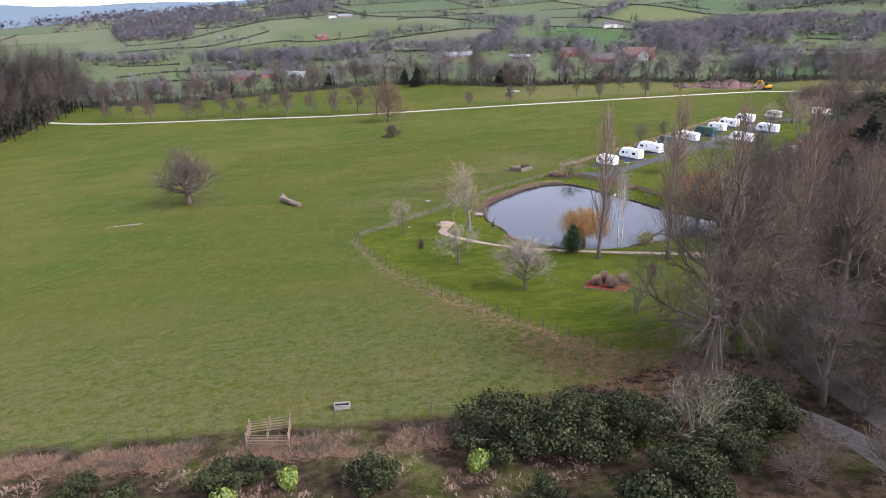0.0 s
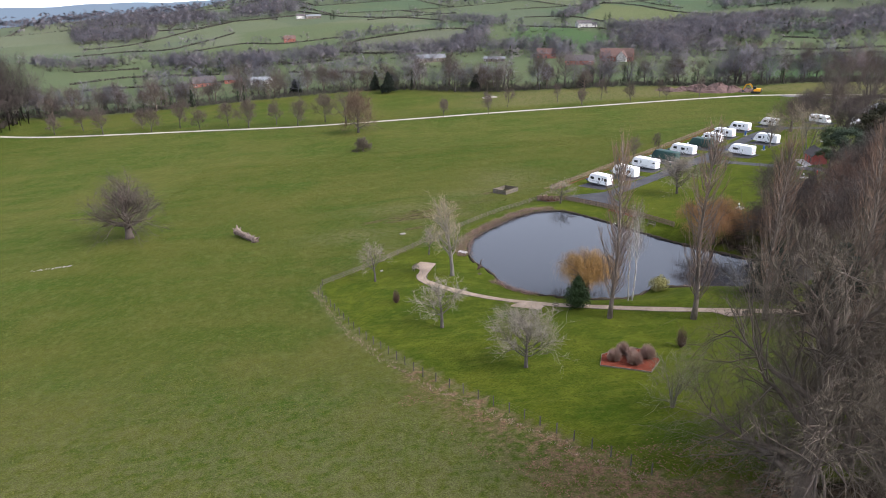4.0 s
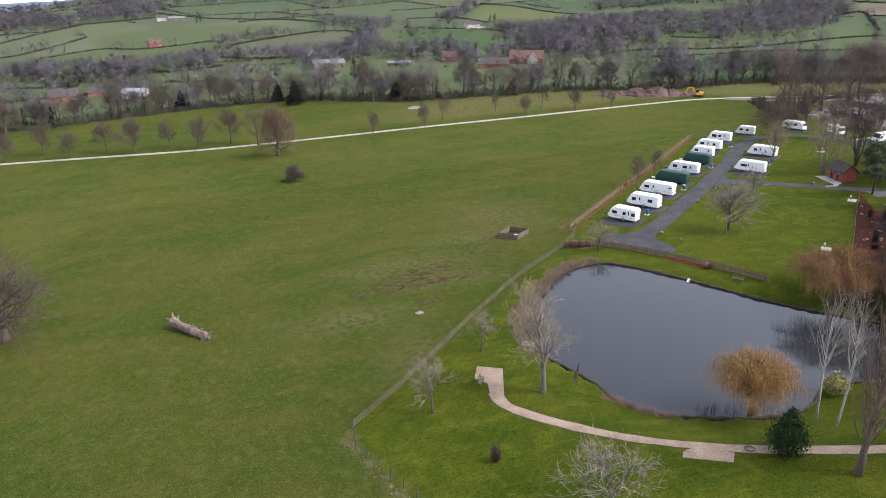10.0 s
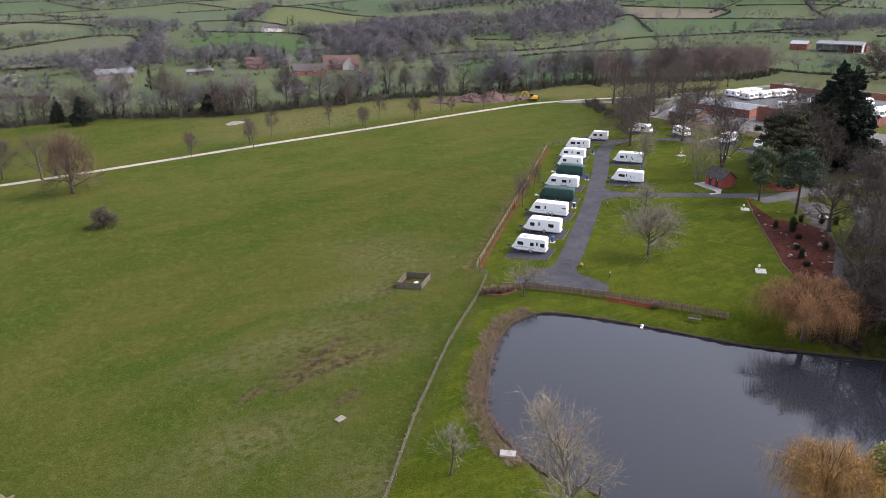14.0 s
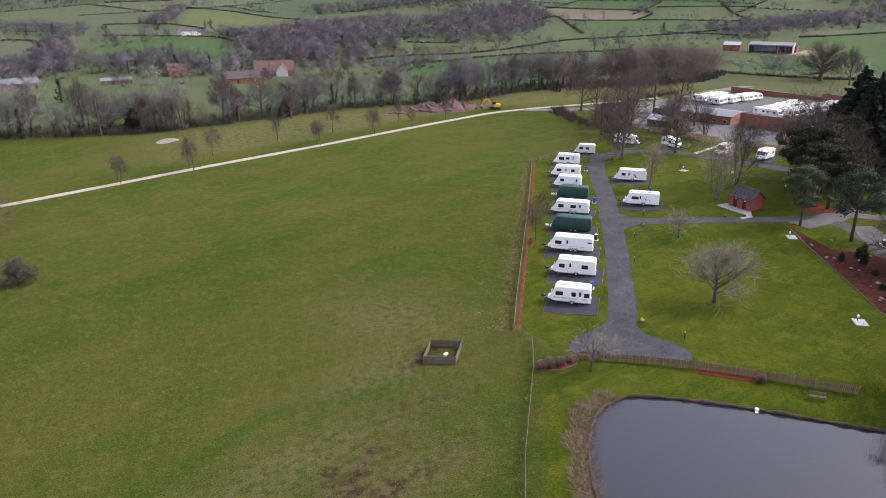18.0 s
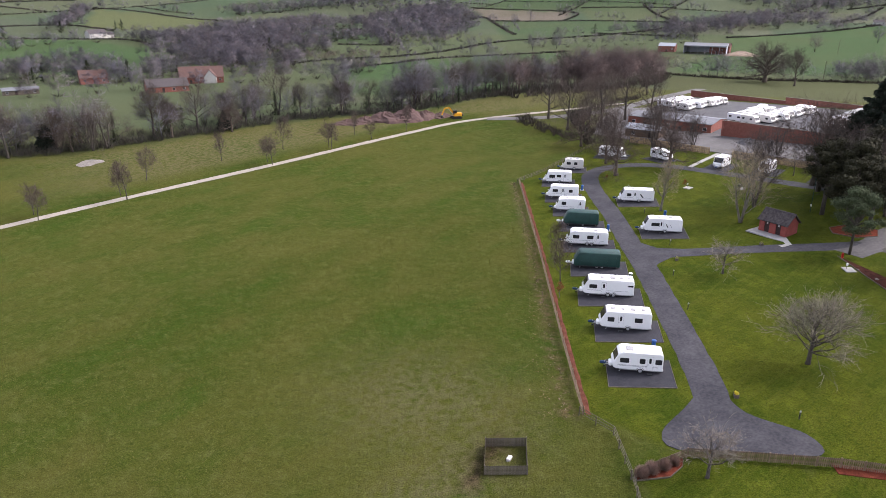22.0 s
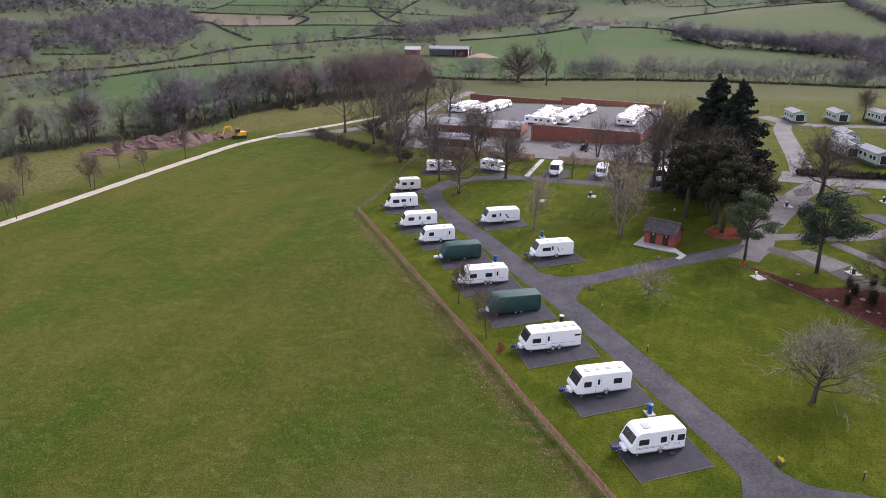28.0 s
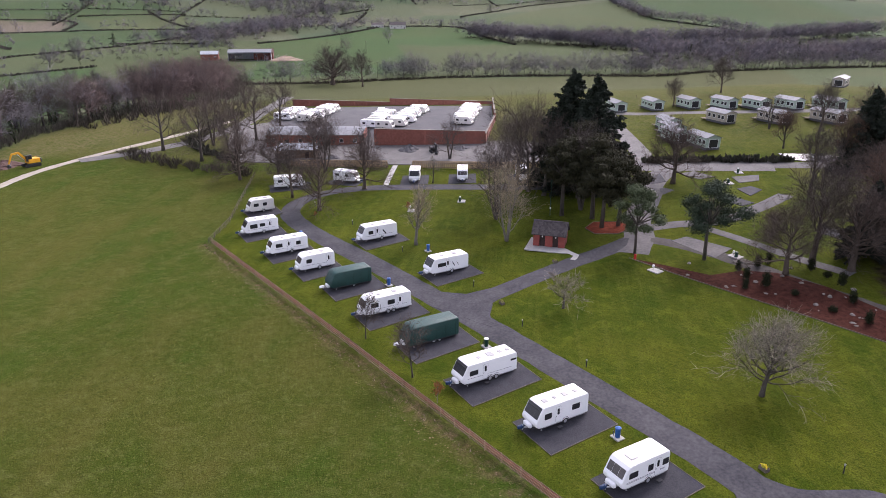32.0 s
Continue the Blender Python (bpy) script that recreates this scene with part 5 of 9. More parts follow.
    def fitted(p):
        p = np.array(p, float)
        up_part = np.clip(p[:, 2:] - clear, 0, None)
        ease = np.clip(p[:, 2:] / max(clear, 0.1), 0, 1)
        return np.concatenate([p[:, :2] * (1 + (kx - 1) * ease), np.minimum(p[:, 2:], clear) + up_part * kz], 1)

    wood = Shape()
    for pts, radii, sides in tubes:
        wood.tube(fitted(pts), radii, sides, sides == 8)
    crown = blade_mesh("crown", fitted(s3), fitted(m3), fitted(e3), np.array(w3), twig_mat or M_TWIG)
    TREES[key] = (wood.mesh("trunk", bark or M_BARK, True), crown, height)


bare_tree("oak", 14.5, 18.0, 2.2, 0.85, 43, 24, 9, 7, 6, M_BARK_BROWN, M_TWIG, 0.014, 0.3, 1.1)
bare_tree("lawn_a", 6.8, 8.4, 1.5, 0.22, 11, 12, 6, 5, 4, M_BARK, M_TWIG_PALE, 0.015, 0.3, 0.95)
bare_tree("lawn_b", 7.2, 8.4, 1.3, 0.22, 32, 22, 8, 5, 4, M_BARK, M_TWIG_PALE, 0.013, 0.4, 1.0)
bare_tree("lawn_c", 7.0, 6.0, 1.8, 0.17, 13, 10, 5, 5, 4, M_BARK, M_TWIG_PALE, 0.014, 0.35, 0.8)
bare_tree("upright", 11.5, 7.4, 2.2, 0.3, 14, 14, 7, 5, 5, M_BARK_PALE, M_TWIG_STRAW, 0.012, 0.45, 0.75)
bare_tree("birch", 12.5, 3.4, 4.5, 0.11, 15, 13, 5, 4, 3, M_BIRCH, M_TWIG_PALE, 0.008, 0.3, 0.6)
bare_tree("young", 8.4, 5.6, 1.8, 0.12, 16, 12, 6, 6, 5, M_BARK, M_TWIG_BROWN, 0.014, 0.4, 0.75)
bare_tree("young_b", 8.8, 4.8, 2.0, 0.12, 17, 12, 6, 6, 5, M_BARK, M_TWIG_BROWN, 0.014, 0.5, 0.65)
bare_tree("track_a", 11.5, 11.0, 2.0, 0.24, 26, 14, 8, 7, 6, M_BARK, M_TWIG_BROWN, 0.018, 0.35, 0.85)
bare_tree("track_b", 12.5, 9.5, 2.2, 0.24, 27, 14, 8, 7, 6, M_BARK, M_TWIG_BROWN, 0.018, 0.45, 0.75)
bare_tree("tall", 18.0, 15.5, 3.6, 0.45, 28, 13, 8, 6, 5, M_BARK, M_TWIG_BROWN, 0.013, 0.25, 1.0)
bare_tree("stems", 16.5, 16.0, 2.2, 0.5, 29, 14, 8, 6, 5, M_BARK, M_TWIG_BROWN, 0.013, 0.25, 1.0, 2)
bare_tree("park_a", 16.0, 11.5, 3.2, 0.42, 18, 14, 9, 8, 7, M_BARK_BROWN, M_TWIG, 0.014, 0.35, 0.85)
bare_tree("park_b", 16.0, 10.0, 3.0, 0.4, 19, 15, 9, 8, 7, M_BARK, M_TWIG_RUST, 0.013, 0.4, 0.75)
bare_tree("park_c", 13.5, 14.0, 2.6, 0.5, 20, 16, 9, 8, 7, M_BARK_BROWN, M_TWIG_BROWN, 0.013, 0.2, 1.1)
bare_tree("multi", 14.5, 11.5, 1.6, 0.34, 24, 15, 8, 7, 6, M_BARK, M_TWIG, 0.014, 0.5, 0.6, 4)
bare_tree("vase", 14.0, 11.0, 1.8, 0.34, 25, 14, 8, 6, 5, M_BARK_PALE, M_TWIG_STRAW, 0.013, 0.5, 0.6, 3)
bare_tree("giant", 23.0, 17.0, 3.5, 0.8, 21, 28, 11, 9, 7, M_BARK_BROWN, M_TWIG_OLIVE, 0.012, 0.1, 1.15, 1, 0.3)
bare_tree("pale_small", 7.0, 8.0, 0.5, 0.2, 22, 14, 6, 4, 2, M_BARK_MOSS, M_TWIG_MOSS, 0.013, 0.5, 0.75, 4)
bare_tree("copper", 14.5, 13.5, 1.2, 0.4, 33, 20, 9, 8, 6, M_BARK, M_TWIG_BEECH, 0.02, 0.3, 1.05)
bare_tree("thorn", 4.6, 6.4, 0.2, 0.14, 34, 24, 8, 7, 6, M_BARK_BROWN, M_TWIG_OLIVE, 0.026, 0.3, 1.0, 4)
bare_tree("thicket", 3.8, 5.2, 0.15, 0.09, 84, 18, 6, 5, 4, M_BARK_BROWN, M_TWIG_BROWN, 0.013, 0.45, 0.75, 6)


def poplar_kind(key, height, seed):
    """A columnar poplar: many steep branches round one stem, each with upright shoots."""
    r = np.random.default_rng(seed)
    wood = Shape()
    pts = [np.array([0.2 * math.sin(i * 0.9 + seed), 0.2 * math.cos(i * 0.7), -0.2 + i * height / 9]) for i in range(10)]
    wood.tube(pts, [0.32 * (1.3 if i == 0 else 1 - 0.1 * i) for i in range(10)], 8)
    s3, m3, e3, w3 = [], [], [], []
    for k in range(120):
        t = 0.1 + 0.82 * (k + r.random()) / 120
        i = min(int(t * 9), 8)
        o = pts[i] + (pts[i + 1] - pts[i]) * (t * 9 - i)
        a = k * 2.39996 + r.normal(0, 0.3)
        reach = (0.4 + 1.75 * math.sin(min(1.0, (t + 0.18) * 0.88) * math.pi) ** 0.8) * (0.45 + 0.75 * r.random())
        rise = height * (0.14 + 0.14 * r.random()) * (1.15 - 0.7 * t)
        q = np.array([math.cos(a) * reach, math.sin(a) * reach, rise])
        c = o + q * np.array([0.85, 0.85, 0.3])
        u = np.linspace(0, 1, 5)[:, None]
        path = (1 - u) ** 2 * o + 2 * u * (1 - u) * c + u**2 * (o + q)
        wood.tube(path, [0.075, 0.06, 0.045, 0.03, 0.012], 3, False)
        for _ in range(20):
            f = 0.15 + 0.85 * r.random()
            g = min(int(f * 4), 3)
            p = path[g] + (path[g + 1] - path[g]) * (f * 4 - g)
            w = unit(np.array([math.cos(a) * 0.3, math.sin(a) * 0.3, 1.0]) + r.normal(0, 0.2, 3))
            ln = 0.8 + 1.2 * r.random()
            s3.append(p), m3.append(p + w * ln * 0.5 + r.normal(0, 0.06, 3)), e3.append(p + w * ln), w3.append(0.012)
    crown = blade_mesh("crown", np.array(s3), np.array(m3), np.array(e3), np.array(w3), M_POPLAR)
    TREES[key] = (wood.mesh("trunk", M_BARK_POPLAR, True), crown, height)


poplar_kind("poplar_a", 24.0, 31)
poplar_kind("poplar_b", 23.0, 32)


def willow_kind(key, height, radius, seed, strands=46, low=0.8, shoots=None):
    """A weeping willow: arching limbs under a dome, hung all over with curtains of thin golden shoots."""
    r = np.random.default_rng(seed)
    wood = Shape().tube([(0, 0, -0.4), (0.15, 0.05, height * 0.16), (-0.1, 0.1, height * 0.34)], [0.42, 0.34, 0.3], 8)
    p0, p1, p2 = [], [], []

    def dome(q):
        return height * (1.0 - 0.42 * (q / radius) ** 2.4)

    for i in range(64):
        a = i * 2.39996 + r.normal(0, 0.25)
        q = radius * (0.12 + 0.86 * math.sqrt((i + 0.5) / 64)) * (0.86 + 0.2 * r.random())
        o = np.array([-0.1, 0.1, height * (0.26 + 0.1 * r.random())])
        end = np.array([math.cos(a) * q, math.sin(a) * q, dome(q) * (0.8 + 0.2 * r.random())])
        c = np.array([math.cos(a) * q * 0.45, math.sin(a) * q * 0.45, end[2] * (0.95 + 0.15 * r.random())])
        t = np.linspace(0, 1, 8)[:, None]
        path = (1 - t) ** 2 * o + 2 * t * (1 - t) * c + t**2 * end + r.normal(0, 0.1, (8, 3))
        wood.tube(path, [0.1 * (1 - 0.12 * k) for k in range(8)], 4, False)
        for k in range(strands):
            u = 0.25 + 0.75 * r.random()
            g = min(int(u * 7), 6)
            s = path[g] + (path[g + 1] - path[g]) * (u * 7 - g) + r.normal(0, 0.3, 3)
            out = np.array([math.cos(a), math.sin(a), 0]) * (0.1 + 0.6 * r.random()) + r.normal(0, 0.4, 3) * np.array([1, 1, 0.0])
            ln = height * (0.1 + 0.32 * r.random())
            m = s + out * 0.7 + np.array([0, 0, 0.25 - ln * 0.2 * r.random()])
            e = m + out * 0.35 - np.array([0, 0, ln * (0.5 + 0.5 * r.random())])
            e[2] = max(e[2], low + 1.0 * r.random())
            m[2] = max(m[2], e[2] + 0.1)
            p0.append(s), p1.append(m), p2.append(e)
    crown = blade_mesh("crown", np.array(p0), np.array(p1), np.array(p2), np.full(len(p0), 0.01), shoots or M_WILLOW)
    TREES[key] = (wood.mesh("trunk", M_BARK, True), crown, height)


willow_kind("willow_a", 8.0, 4.9, 41, 150, 1.3)
willow_kind("willow_b", 8.4, 7.0, 42, 230, 0.4, M_WILLOW_BROWN)


def conifer_kind(key, height, radius, seed, material, tiers=16, density=900, size=0.5, clear=0.08, ragged=0.25):
    """A dark conifer: whorls of drooping boughs clothed in sprays."""
    r = np.random.default_rng(seed)
    wood = Shape().tube([(0, 0, -0.2), (0, 0, height * 0.5), (0, 0, height * 0.97)], [radius * 0.09, radius * 0.06, 0.03], 7)
    vs = []
    for t in range(tiers):
        k = t / (tiers - 1)
        z = height * (clear + (0.98 - clear) * k)
        reach = radius * (1 - k) ** 0.68 * (0.85 + 0.3 * r.random()) + 0.3
        for j in range(max(5, int(9 * (1 - k * 0.5)))):
            a = r.random() * 6.283
            ln = reach * (1 - ragged + 2 * ragged * r.random())
            tip = np.array([math.cos(a) * ln, math.sin(a) * ln, z - ln * (0.25 - 0.45 * k) + r.normal(0, 0.3)])
            wood.tube([(0, 0, z), tuple(tip * [0.6, 0.6, 1] + [0, 0, ln * 0.08]), tuple(tip)], [0.05, 0.03, 0.01], 3, False)
            n = max(6, int(density / tiers / 6 * (ln / radius + 0.3)))
            s = r.random(n) ** 0.6
            p = np.array([0, 0, z]) * (1 - s[:, None]) + tip * s[:, None] + r.normal(0, 0.16, (n, 3)) * (0.5 + ln * 0.18)
            d = np.array([math.cos(a), math.sin(a), -0.3]) + r.normal(0, 0.5, (n, 3))
            d /= np.linalg.norm(d, axis=1, keepdims=True)
            w = np.cross(d, r.normal(0, 1, (n, 3)))
            w /= np.linalg.norm(w, axis=1, keepdims=True) + 1e-9
            sz = size * (0.6 + 0.8 * r.random((n, 1)))
            vs.append(np.stack([p - w * sz * 0.3, p + d * sz * 0.5 - w * sz * 0.05, p + w * sz * 0.3, p - d * sz * 0.4], 1).reshape(-1, 3))
    v = np.concatenate(vs)
    TREES[key] = (wood.mesh("trunk", M_BARK, True), mesh_arrays("crown", v, np.arange(len(v)).reshape(-1, 4), material), height)


conifer_kind("spruce", 20.5, 5.6, 51, M_CONIFER, 44, 40000, 0.6, 0.1, 0.4)
conifer_kind("cypress", 13.0, 4.2, 52, M_CONIFER, 26, 12000, 0.7, 0.18, 0.35)


def clump_kind(key, trunk_h, rad, blobs, count, size, material, seed, shell=0.55):
    wood = Shape()
    r = np.random.default_rng(seed)
    if trunk_h:
        wood.tube([(0, 0, -0.2), (0.1, 0.05, trunk_h * 0.5), (0.05, 0.1, trunk_h)], [rad, rad * 0.8, rad * 0.55], 7)
    for b in blobs:
        wood.tube([(0, 0, trunk_h * 0.8), ((b[0]) * 0.6, b[1] * 0.6, (trunk_h + b[2]) / 2), (b[0], b[1], b[2])], [rad * 0.45 + 0.02, rad * 0.3 + 0.015, 0.015], 4, False)
    v, f = leaf_cloud(seed, blobs, count, size, shell)
    v[:, 2] = np.maximum(v[:, 2], 0.02)
    TREES[key] = (wood.mesh("trunk", M_BARK, True), mesh_arrays("crown", v, f, material), trunk_h)


clump_kind("yew", 0.5, 0.2, [(0, 0, 1.2, 1.7, 1.7, 1.4), (0, 0, 2.3, 1.45, 1.45, 1.2), (0, 0, 3.3, 0.95, 0.95, 0.9), (0, 0, 4.1, 0.45, 0.45, 0.6)], 9000, 0.17, M_YEW, 61, 0.6)


def heaped(seed, n, wide, lo, hi, size):
    """Uneven lumps of foliage that together make a broad irregular crown."""
    r = np.random.default_rng(seed)
    out = []
    for k in range(n):
        t = (k + 0.5) / n
        reach = wide / 2 * (math.sin((0.18 + 0.8 * t) * math.pi) ** 0.7) * (0.3 + 0.75 * r.random())
        a = k * 2.39996 + r.normal(0, 0.4)
        q = size * (0.7 + 0.6 * r.random())
        out.append((math.cos(a) * reach, math.sin(a) * reach, lo + (hi - lo) * t, q, q * (0.8 + 0.3 * r.random()), q * (0.5 + 0.25 * r.random())))
    return out


clump_kind("cedar_a", 9.0, 0.42, heaped(71, 24, 9.0, 6.2, 13.4, 1.6), 22000, 0.3, M_CEDAR, 71, 0.7)
clump_kind("cedar_b", 8.0, 0.4, heaped(72, 22, 8.4, 5.4, 12.0, 1.5), 20000, 0.3, M_CEDAR, 72, 0.7)
clump_kind("pine_c", 6.0, 0.24, heaped(73, 18, 7.5, 3.4, 10.4, 1.35), 15000, 0.2, M_PINE, 73, 0.75)
clump_kind("pine_d", 6.8, 0.3, heaped(74, 16, 9.0, 5.0, 11.5, 1.6), 17000, 0.21, M_PINEDARK, 74, 0.75)
clump_kind("rhodo_a", 0.6, 0.15, heaped(64, 30, 7.4, 0.7, 3.1, 1.15), 12500, 0.2, M_RHODO, 64, 0.6)
clump_kind("rhodo_b", 0.4, 0.12, heaped(65, 14, 3.6, 0.5, 1.9, 0.75), 4600, 0.16, M_RHODO, 65, 0.6)
clump_kind("lime_bush", 0.3, 0.08, [(0, 0, 0.9, 1.0, 0.9, 0.9), (0.6, 0.3, 0.7, 0.7, 0.7, 0.6)], 1300, 0.2, M_LIME, 66, 0.4)
clump_kind("olive_bush", 0.3, 0.08, [(0, 0, 1.1, 1.4, 1.3, 1.1), (0.5, 0.3, 1.4, 1.0, 1.0, 0.9)], 1900, 0.2, M_OLIVE, 67, 0.4)
clump_kind("column_yew", 0.2, 0.08, [(0, 0, 0.95, 0.42, 0.42, 0.6), (0, 0, 0.45, 0.45, 0.44, 0.45)], 2200, 0.085, M_CLIPPED, 68, 0.75)
clump_kind("ball_yew", 0.2, 0.08, [(0, 0, 0.42, 0.55, 0.55, 0.42)], 1700, 0.085, M_CLIPPED, 69, 0.75)

# ---- trees in the park ----
plant("oak", -107.6, -6.5, "broad bare oak standing alone in the meadow", 20, 1.0)
plant("copper", -64.5, 111, "bare beech with dull brown twigs beside the stone track", 0, 1.15)
plant("tall", -70.5, 132.2, "broad bare tree with straw-brown twigs beside the stone track", 40, 0.78)
for x, y, size in ((-54, 204, 0.8), (-61, 215, 0.6), (-11, 192, 0.6), (-104, 226, 0.6), (38, 178, 0.5)):
    plant("cypress", x, y, "dark evergreen in the belt behind the track", x * 7, size, "dark evergreens of the belt")
plant("thorn", -61, 75, "round twiggy thorn bush alone in the meadow", 0, 1.0, name="bush", category="bush")
for key, x, y, turn, size, label in (
    ("lawn_a", -43.6, -72.2, 0, 1.08, "bare spreading lawn tree with pale twigs"),
    ("lawn_b", -35.2, -85.8, 70, 1.05, "bare spreading lawn tree with pale twigs"),
    ("lawn_c", -52.9, -51, 140, 1.0, "bare young tree beside the wire fence"),
    ("lawn_c", -44, -39.2, 30, 0.8, "thin bare tree beside the pond fence"),
    ("upright", -40.8, -51.3, 10, 1.15, "tall pale bare tree at the pond edge"),
    ("pale_small", -23.4, -97.2, 0, 0.95, "bare pale-twigged lawn tree"),
    ("lawn_b", 11, -10.7, 200, 1.28, "bare round-headed tree on the striped lawn"),
    ("lawn_a", 30.5, 8.3, 80, 0.86, "bare tree beside the side road"),
    ("lawn_a", -14.6, -11.4, 250, 0.84, "bare tree at the corner of the pond fence"),
    ("young", 13.4, 25.6, 0, 0.9, "slim bare tree beside the rail fence"),
    ("young_b", 21.8, 32.8, 60, 0.75, "slim bare tree beside the rail fence"),
    ("upright", 53.4, 31.4, 100, 0.95, "tall bare tree with ivy-free trunk between two caravans"),
    ("vase", 55, 16.5, 200, 1.0, "tall pale-trunked bare tree behind the brick washroom"),
    ("multi", 66, 18.8, 40, 1.1, "large many-stemmed bare tree on the inner lawn"),
    ("park_a", 80, 61.5, 0, 0.75, "tall bare tree beside the curving road"),
    ("park_c", 71.5, 53.2, 120, 0.88, "old bare oak with a dark trunk beside the road"),
    ("park_c", 85.9, 47.6, 200, 0.85, "old bare tree with horizontal limbs"),
    ):
    plant(key, x, y, label, turn, size)
for x, y, key, size in ((-22.3, -74.2, "poplar_a", 0.95), (-13.1, -77, "poplar_b", 1.02), (-5.2, -78.9, "poplar_a", 0.95), (3.5, -82, "poplar_b", 1.0)):
    plant(key, x, y, "tall narrow poplar with upright reddish twigs", x * 30, size, "poplars along the path")
for x, y, turn in ((-16.4, -63.2, 0), (-17.0, -66.2, 120)):
    plant("birch", x, y, "slender white-barked birch at the pond edge", turn, 1.2, "birches by the pond")
plant("willow_a", -21.6, -60.2, "golden weeping willow at the water's edge", 0, 1.0)
plant("willow_b", 5.6, -41.0, "broad rusty-brown weeping willow leaning over the pond", 0, 1.02)
plant("yew", -25.5, -69.4, "dark green clipped cone-shaped yew beside the path", 0, 1.0)
plant("olive_bush", -10.6, -59.2, "yellow-green bush at the water's edge", 0, 1.0, name="bush", category="bush")
# conifers by the washroom and the access road
for key, x, y, size, turn, label in (
    ("cedar_a", 67.5, 7, 1.0, 0, "dark conifer in a group on the lawn"),
    ("cedar_a", 65.5, 1.8, 1.05, 50, "dark conifer in a group on the lawn"),
    ("spruce", 82.5, 0.6, 1.08, 80, "tall dark spruce with ragged boughs"),
    ("cedar_b", 60.8, 0.6, 1.0, 200, "dark conifer in a mulched bed"),
    ("cedar_b", 61.4, -2.2, 0.95, 260, "dark conifer in a mulched bed"),
    ("pine_c", 49.0, -3.3, 1.0, 0, "open-crowned green pine at the mulch bed"),
    ("pine_d", 46.2, -12.9, 1.0, 0, "flat-topped green pine beside the driveway"),
    ("spruce", 35, -44, 0.75, 30, "dark spruce among bare trees"),
    ("spruce", 46, -35, 0.55, 90, "dark spruce among bare trees"),
    ("spruce", 20, -62, 0.6, 30, "dark spruce among bare trees"),
    ("spruce", -1.0, -72.0, 0.42, 100, "dark drooping conifer at the end of the pond"),
    ("cypress", 0.5, -83, 0.8, 100, "dark evergreen at the wood edge"),
    ("cypress", 20.5, -43, 0.7, 10, "dark evergreen at the wood edge"),
):
    plant(key, x, y, label, turn, size)
# young trees along the track
TRACK_TREES = [(-207.9, 173.6), (-181, 161), (-157.4, 154.5), (-134.2, 147), (-112.3, 140.7), (-90.8, 134.8), (-31, 127.2), (-12.5, 126.6), (26, 127), (46.5, 129), (62, 130), (76, 130), (-30.7, 131.6), (-12.3, 131), (-2.9, 138.7), (18.9, 141.6), (26.6, 130.5), (37.4, 140), (47.1, 131), (62.1, 138.3), (-165, 165), (-146, 158), (-123, 151), (-101, 143), (-80, 139), (-196, 176)]
for i, (x, y) in enumerate(TRACK_TREES):
    plant((("young", "young_b") if x > -70 else ("track_a", "track_b"))[i % 2], x, y + 2.2, "young bare tree in a row along the stone track", i * 47, 0.8 + 0.35 * ((i * 37) % 10) / 10, "young trees along the track")

# bare trees of the wood east of the pond, and the near grove
GROVE = [(40.6, -22.5, "park_c"), (44.5, -27.3, "park_a"), (86, -15.7, "park_c"), (41.4, -31.3, "park_c"), (36, -38, "park_b"), (17, -50, "park_a"), (25, -52, "park_b"), (34, -48, "park_c"), (14, -60, "park_b"), (21, -66, "park_a"), (30, -60, "park_c"), (10, -70, "park_a"), (17, -78, "park_b"), (26, -74, "park_a"), (8, -88, "park_c"), (16, -92, "park_a"), (0, -97, "park_b"), (8, -102, "park_a"), (-8, -104, "park_c"), (24, -88, "park_b"), (47, -38, "park_c"), (44, -50, "park_a"), (-3, -112, "park_b"), (6, -114, "park_a"), (52, -46, "park_a"), (13.5, -47, "park_c"), (18, -53, "park_b"), (15.5, -41, "park_a"), (23, -47, "park_b")]
for i, (x, y, key) in enumerate(GROVE):
    plant(key, x, y, "bare woodland tree with dense brown twigs", i * 73, 0.82 + 0.24 * ((i * 29) % 10) / 10, "bare trees of the wood")
plant("giant", -21.2, -114.5, "huge bare tree with a stout trunk beside the meadow", 30, 1.0)
plant("giant", -9.5, -113.5, "huge bare tree at the edge of the grove", 160, 0.9)
plant("park_b", -14, -108.5, "bare tree with rust-brown twigs in the grove", 0, 1.0)
for i, (x, y, key, s) in enumerate(((-15, -122, "park_a", 0.75), (-6, -124, "park_c", 0.85), (-17.5, -110, "park_c", 0.8), (-2, -118, "park_a", 0.9), (-11, -130, "park_c", 0.7), (3, -128, "park_a", 0.9), (-5, -110, "park_b", 0.95), (8, -122, "park_b", 1.0), (13, -112, "park_a", 1.0), (18, -104, "park_c", 1.0))):
    plant(key, x, y, "bare tree with tangled grey-brown branches in the grove", i * 67, s, "bare trees of the grove")
plant("pale_small", -27.5, -126.5, "pale many-stemmed bare shrub tree among evergreens", 0, 1.0)
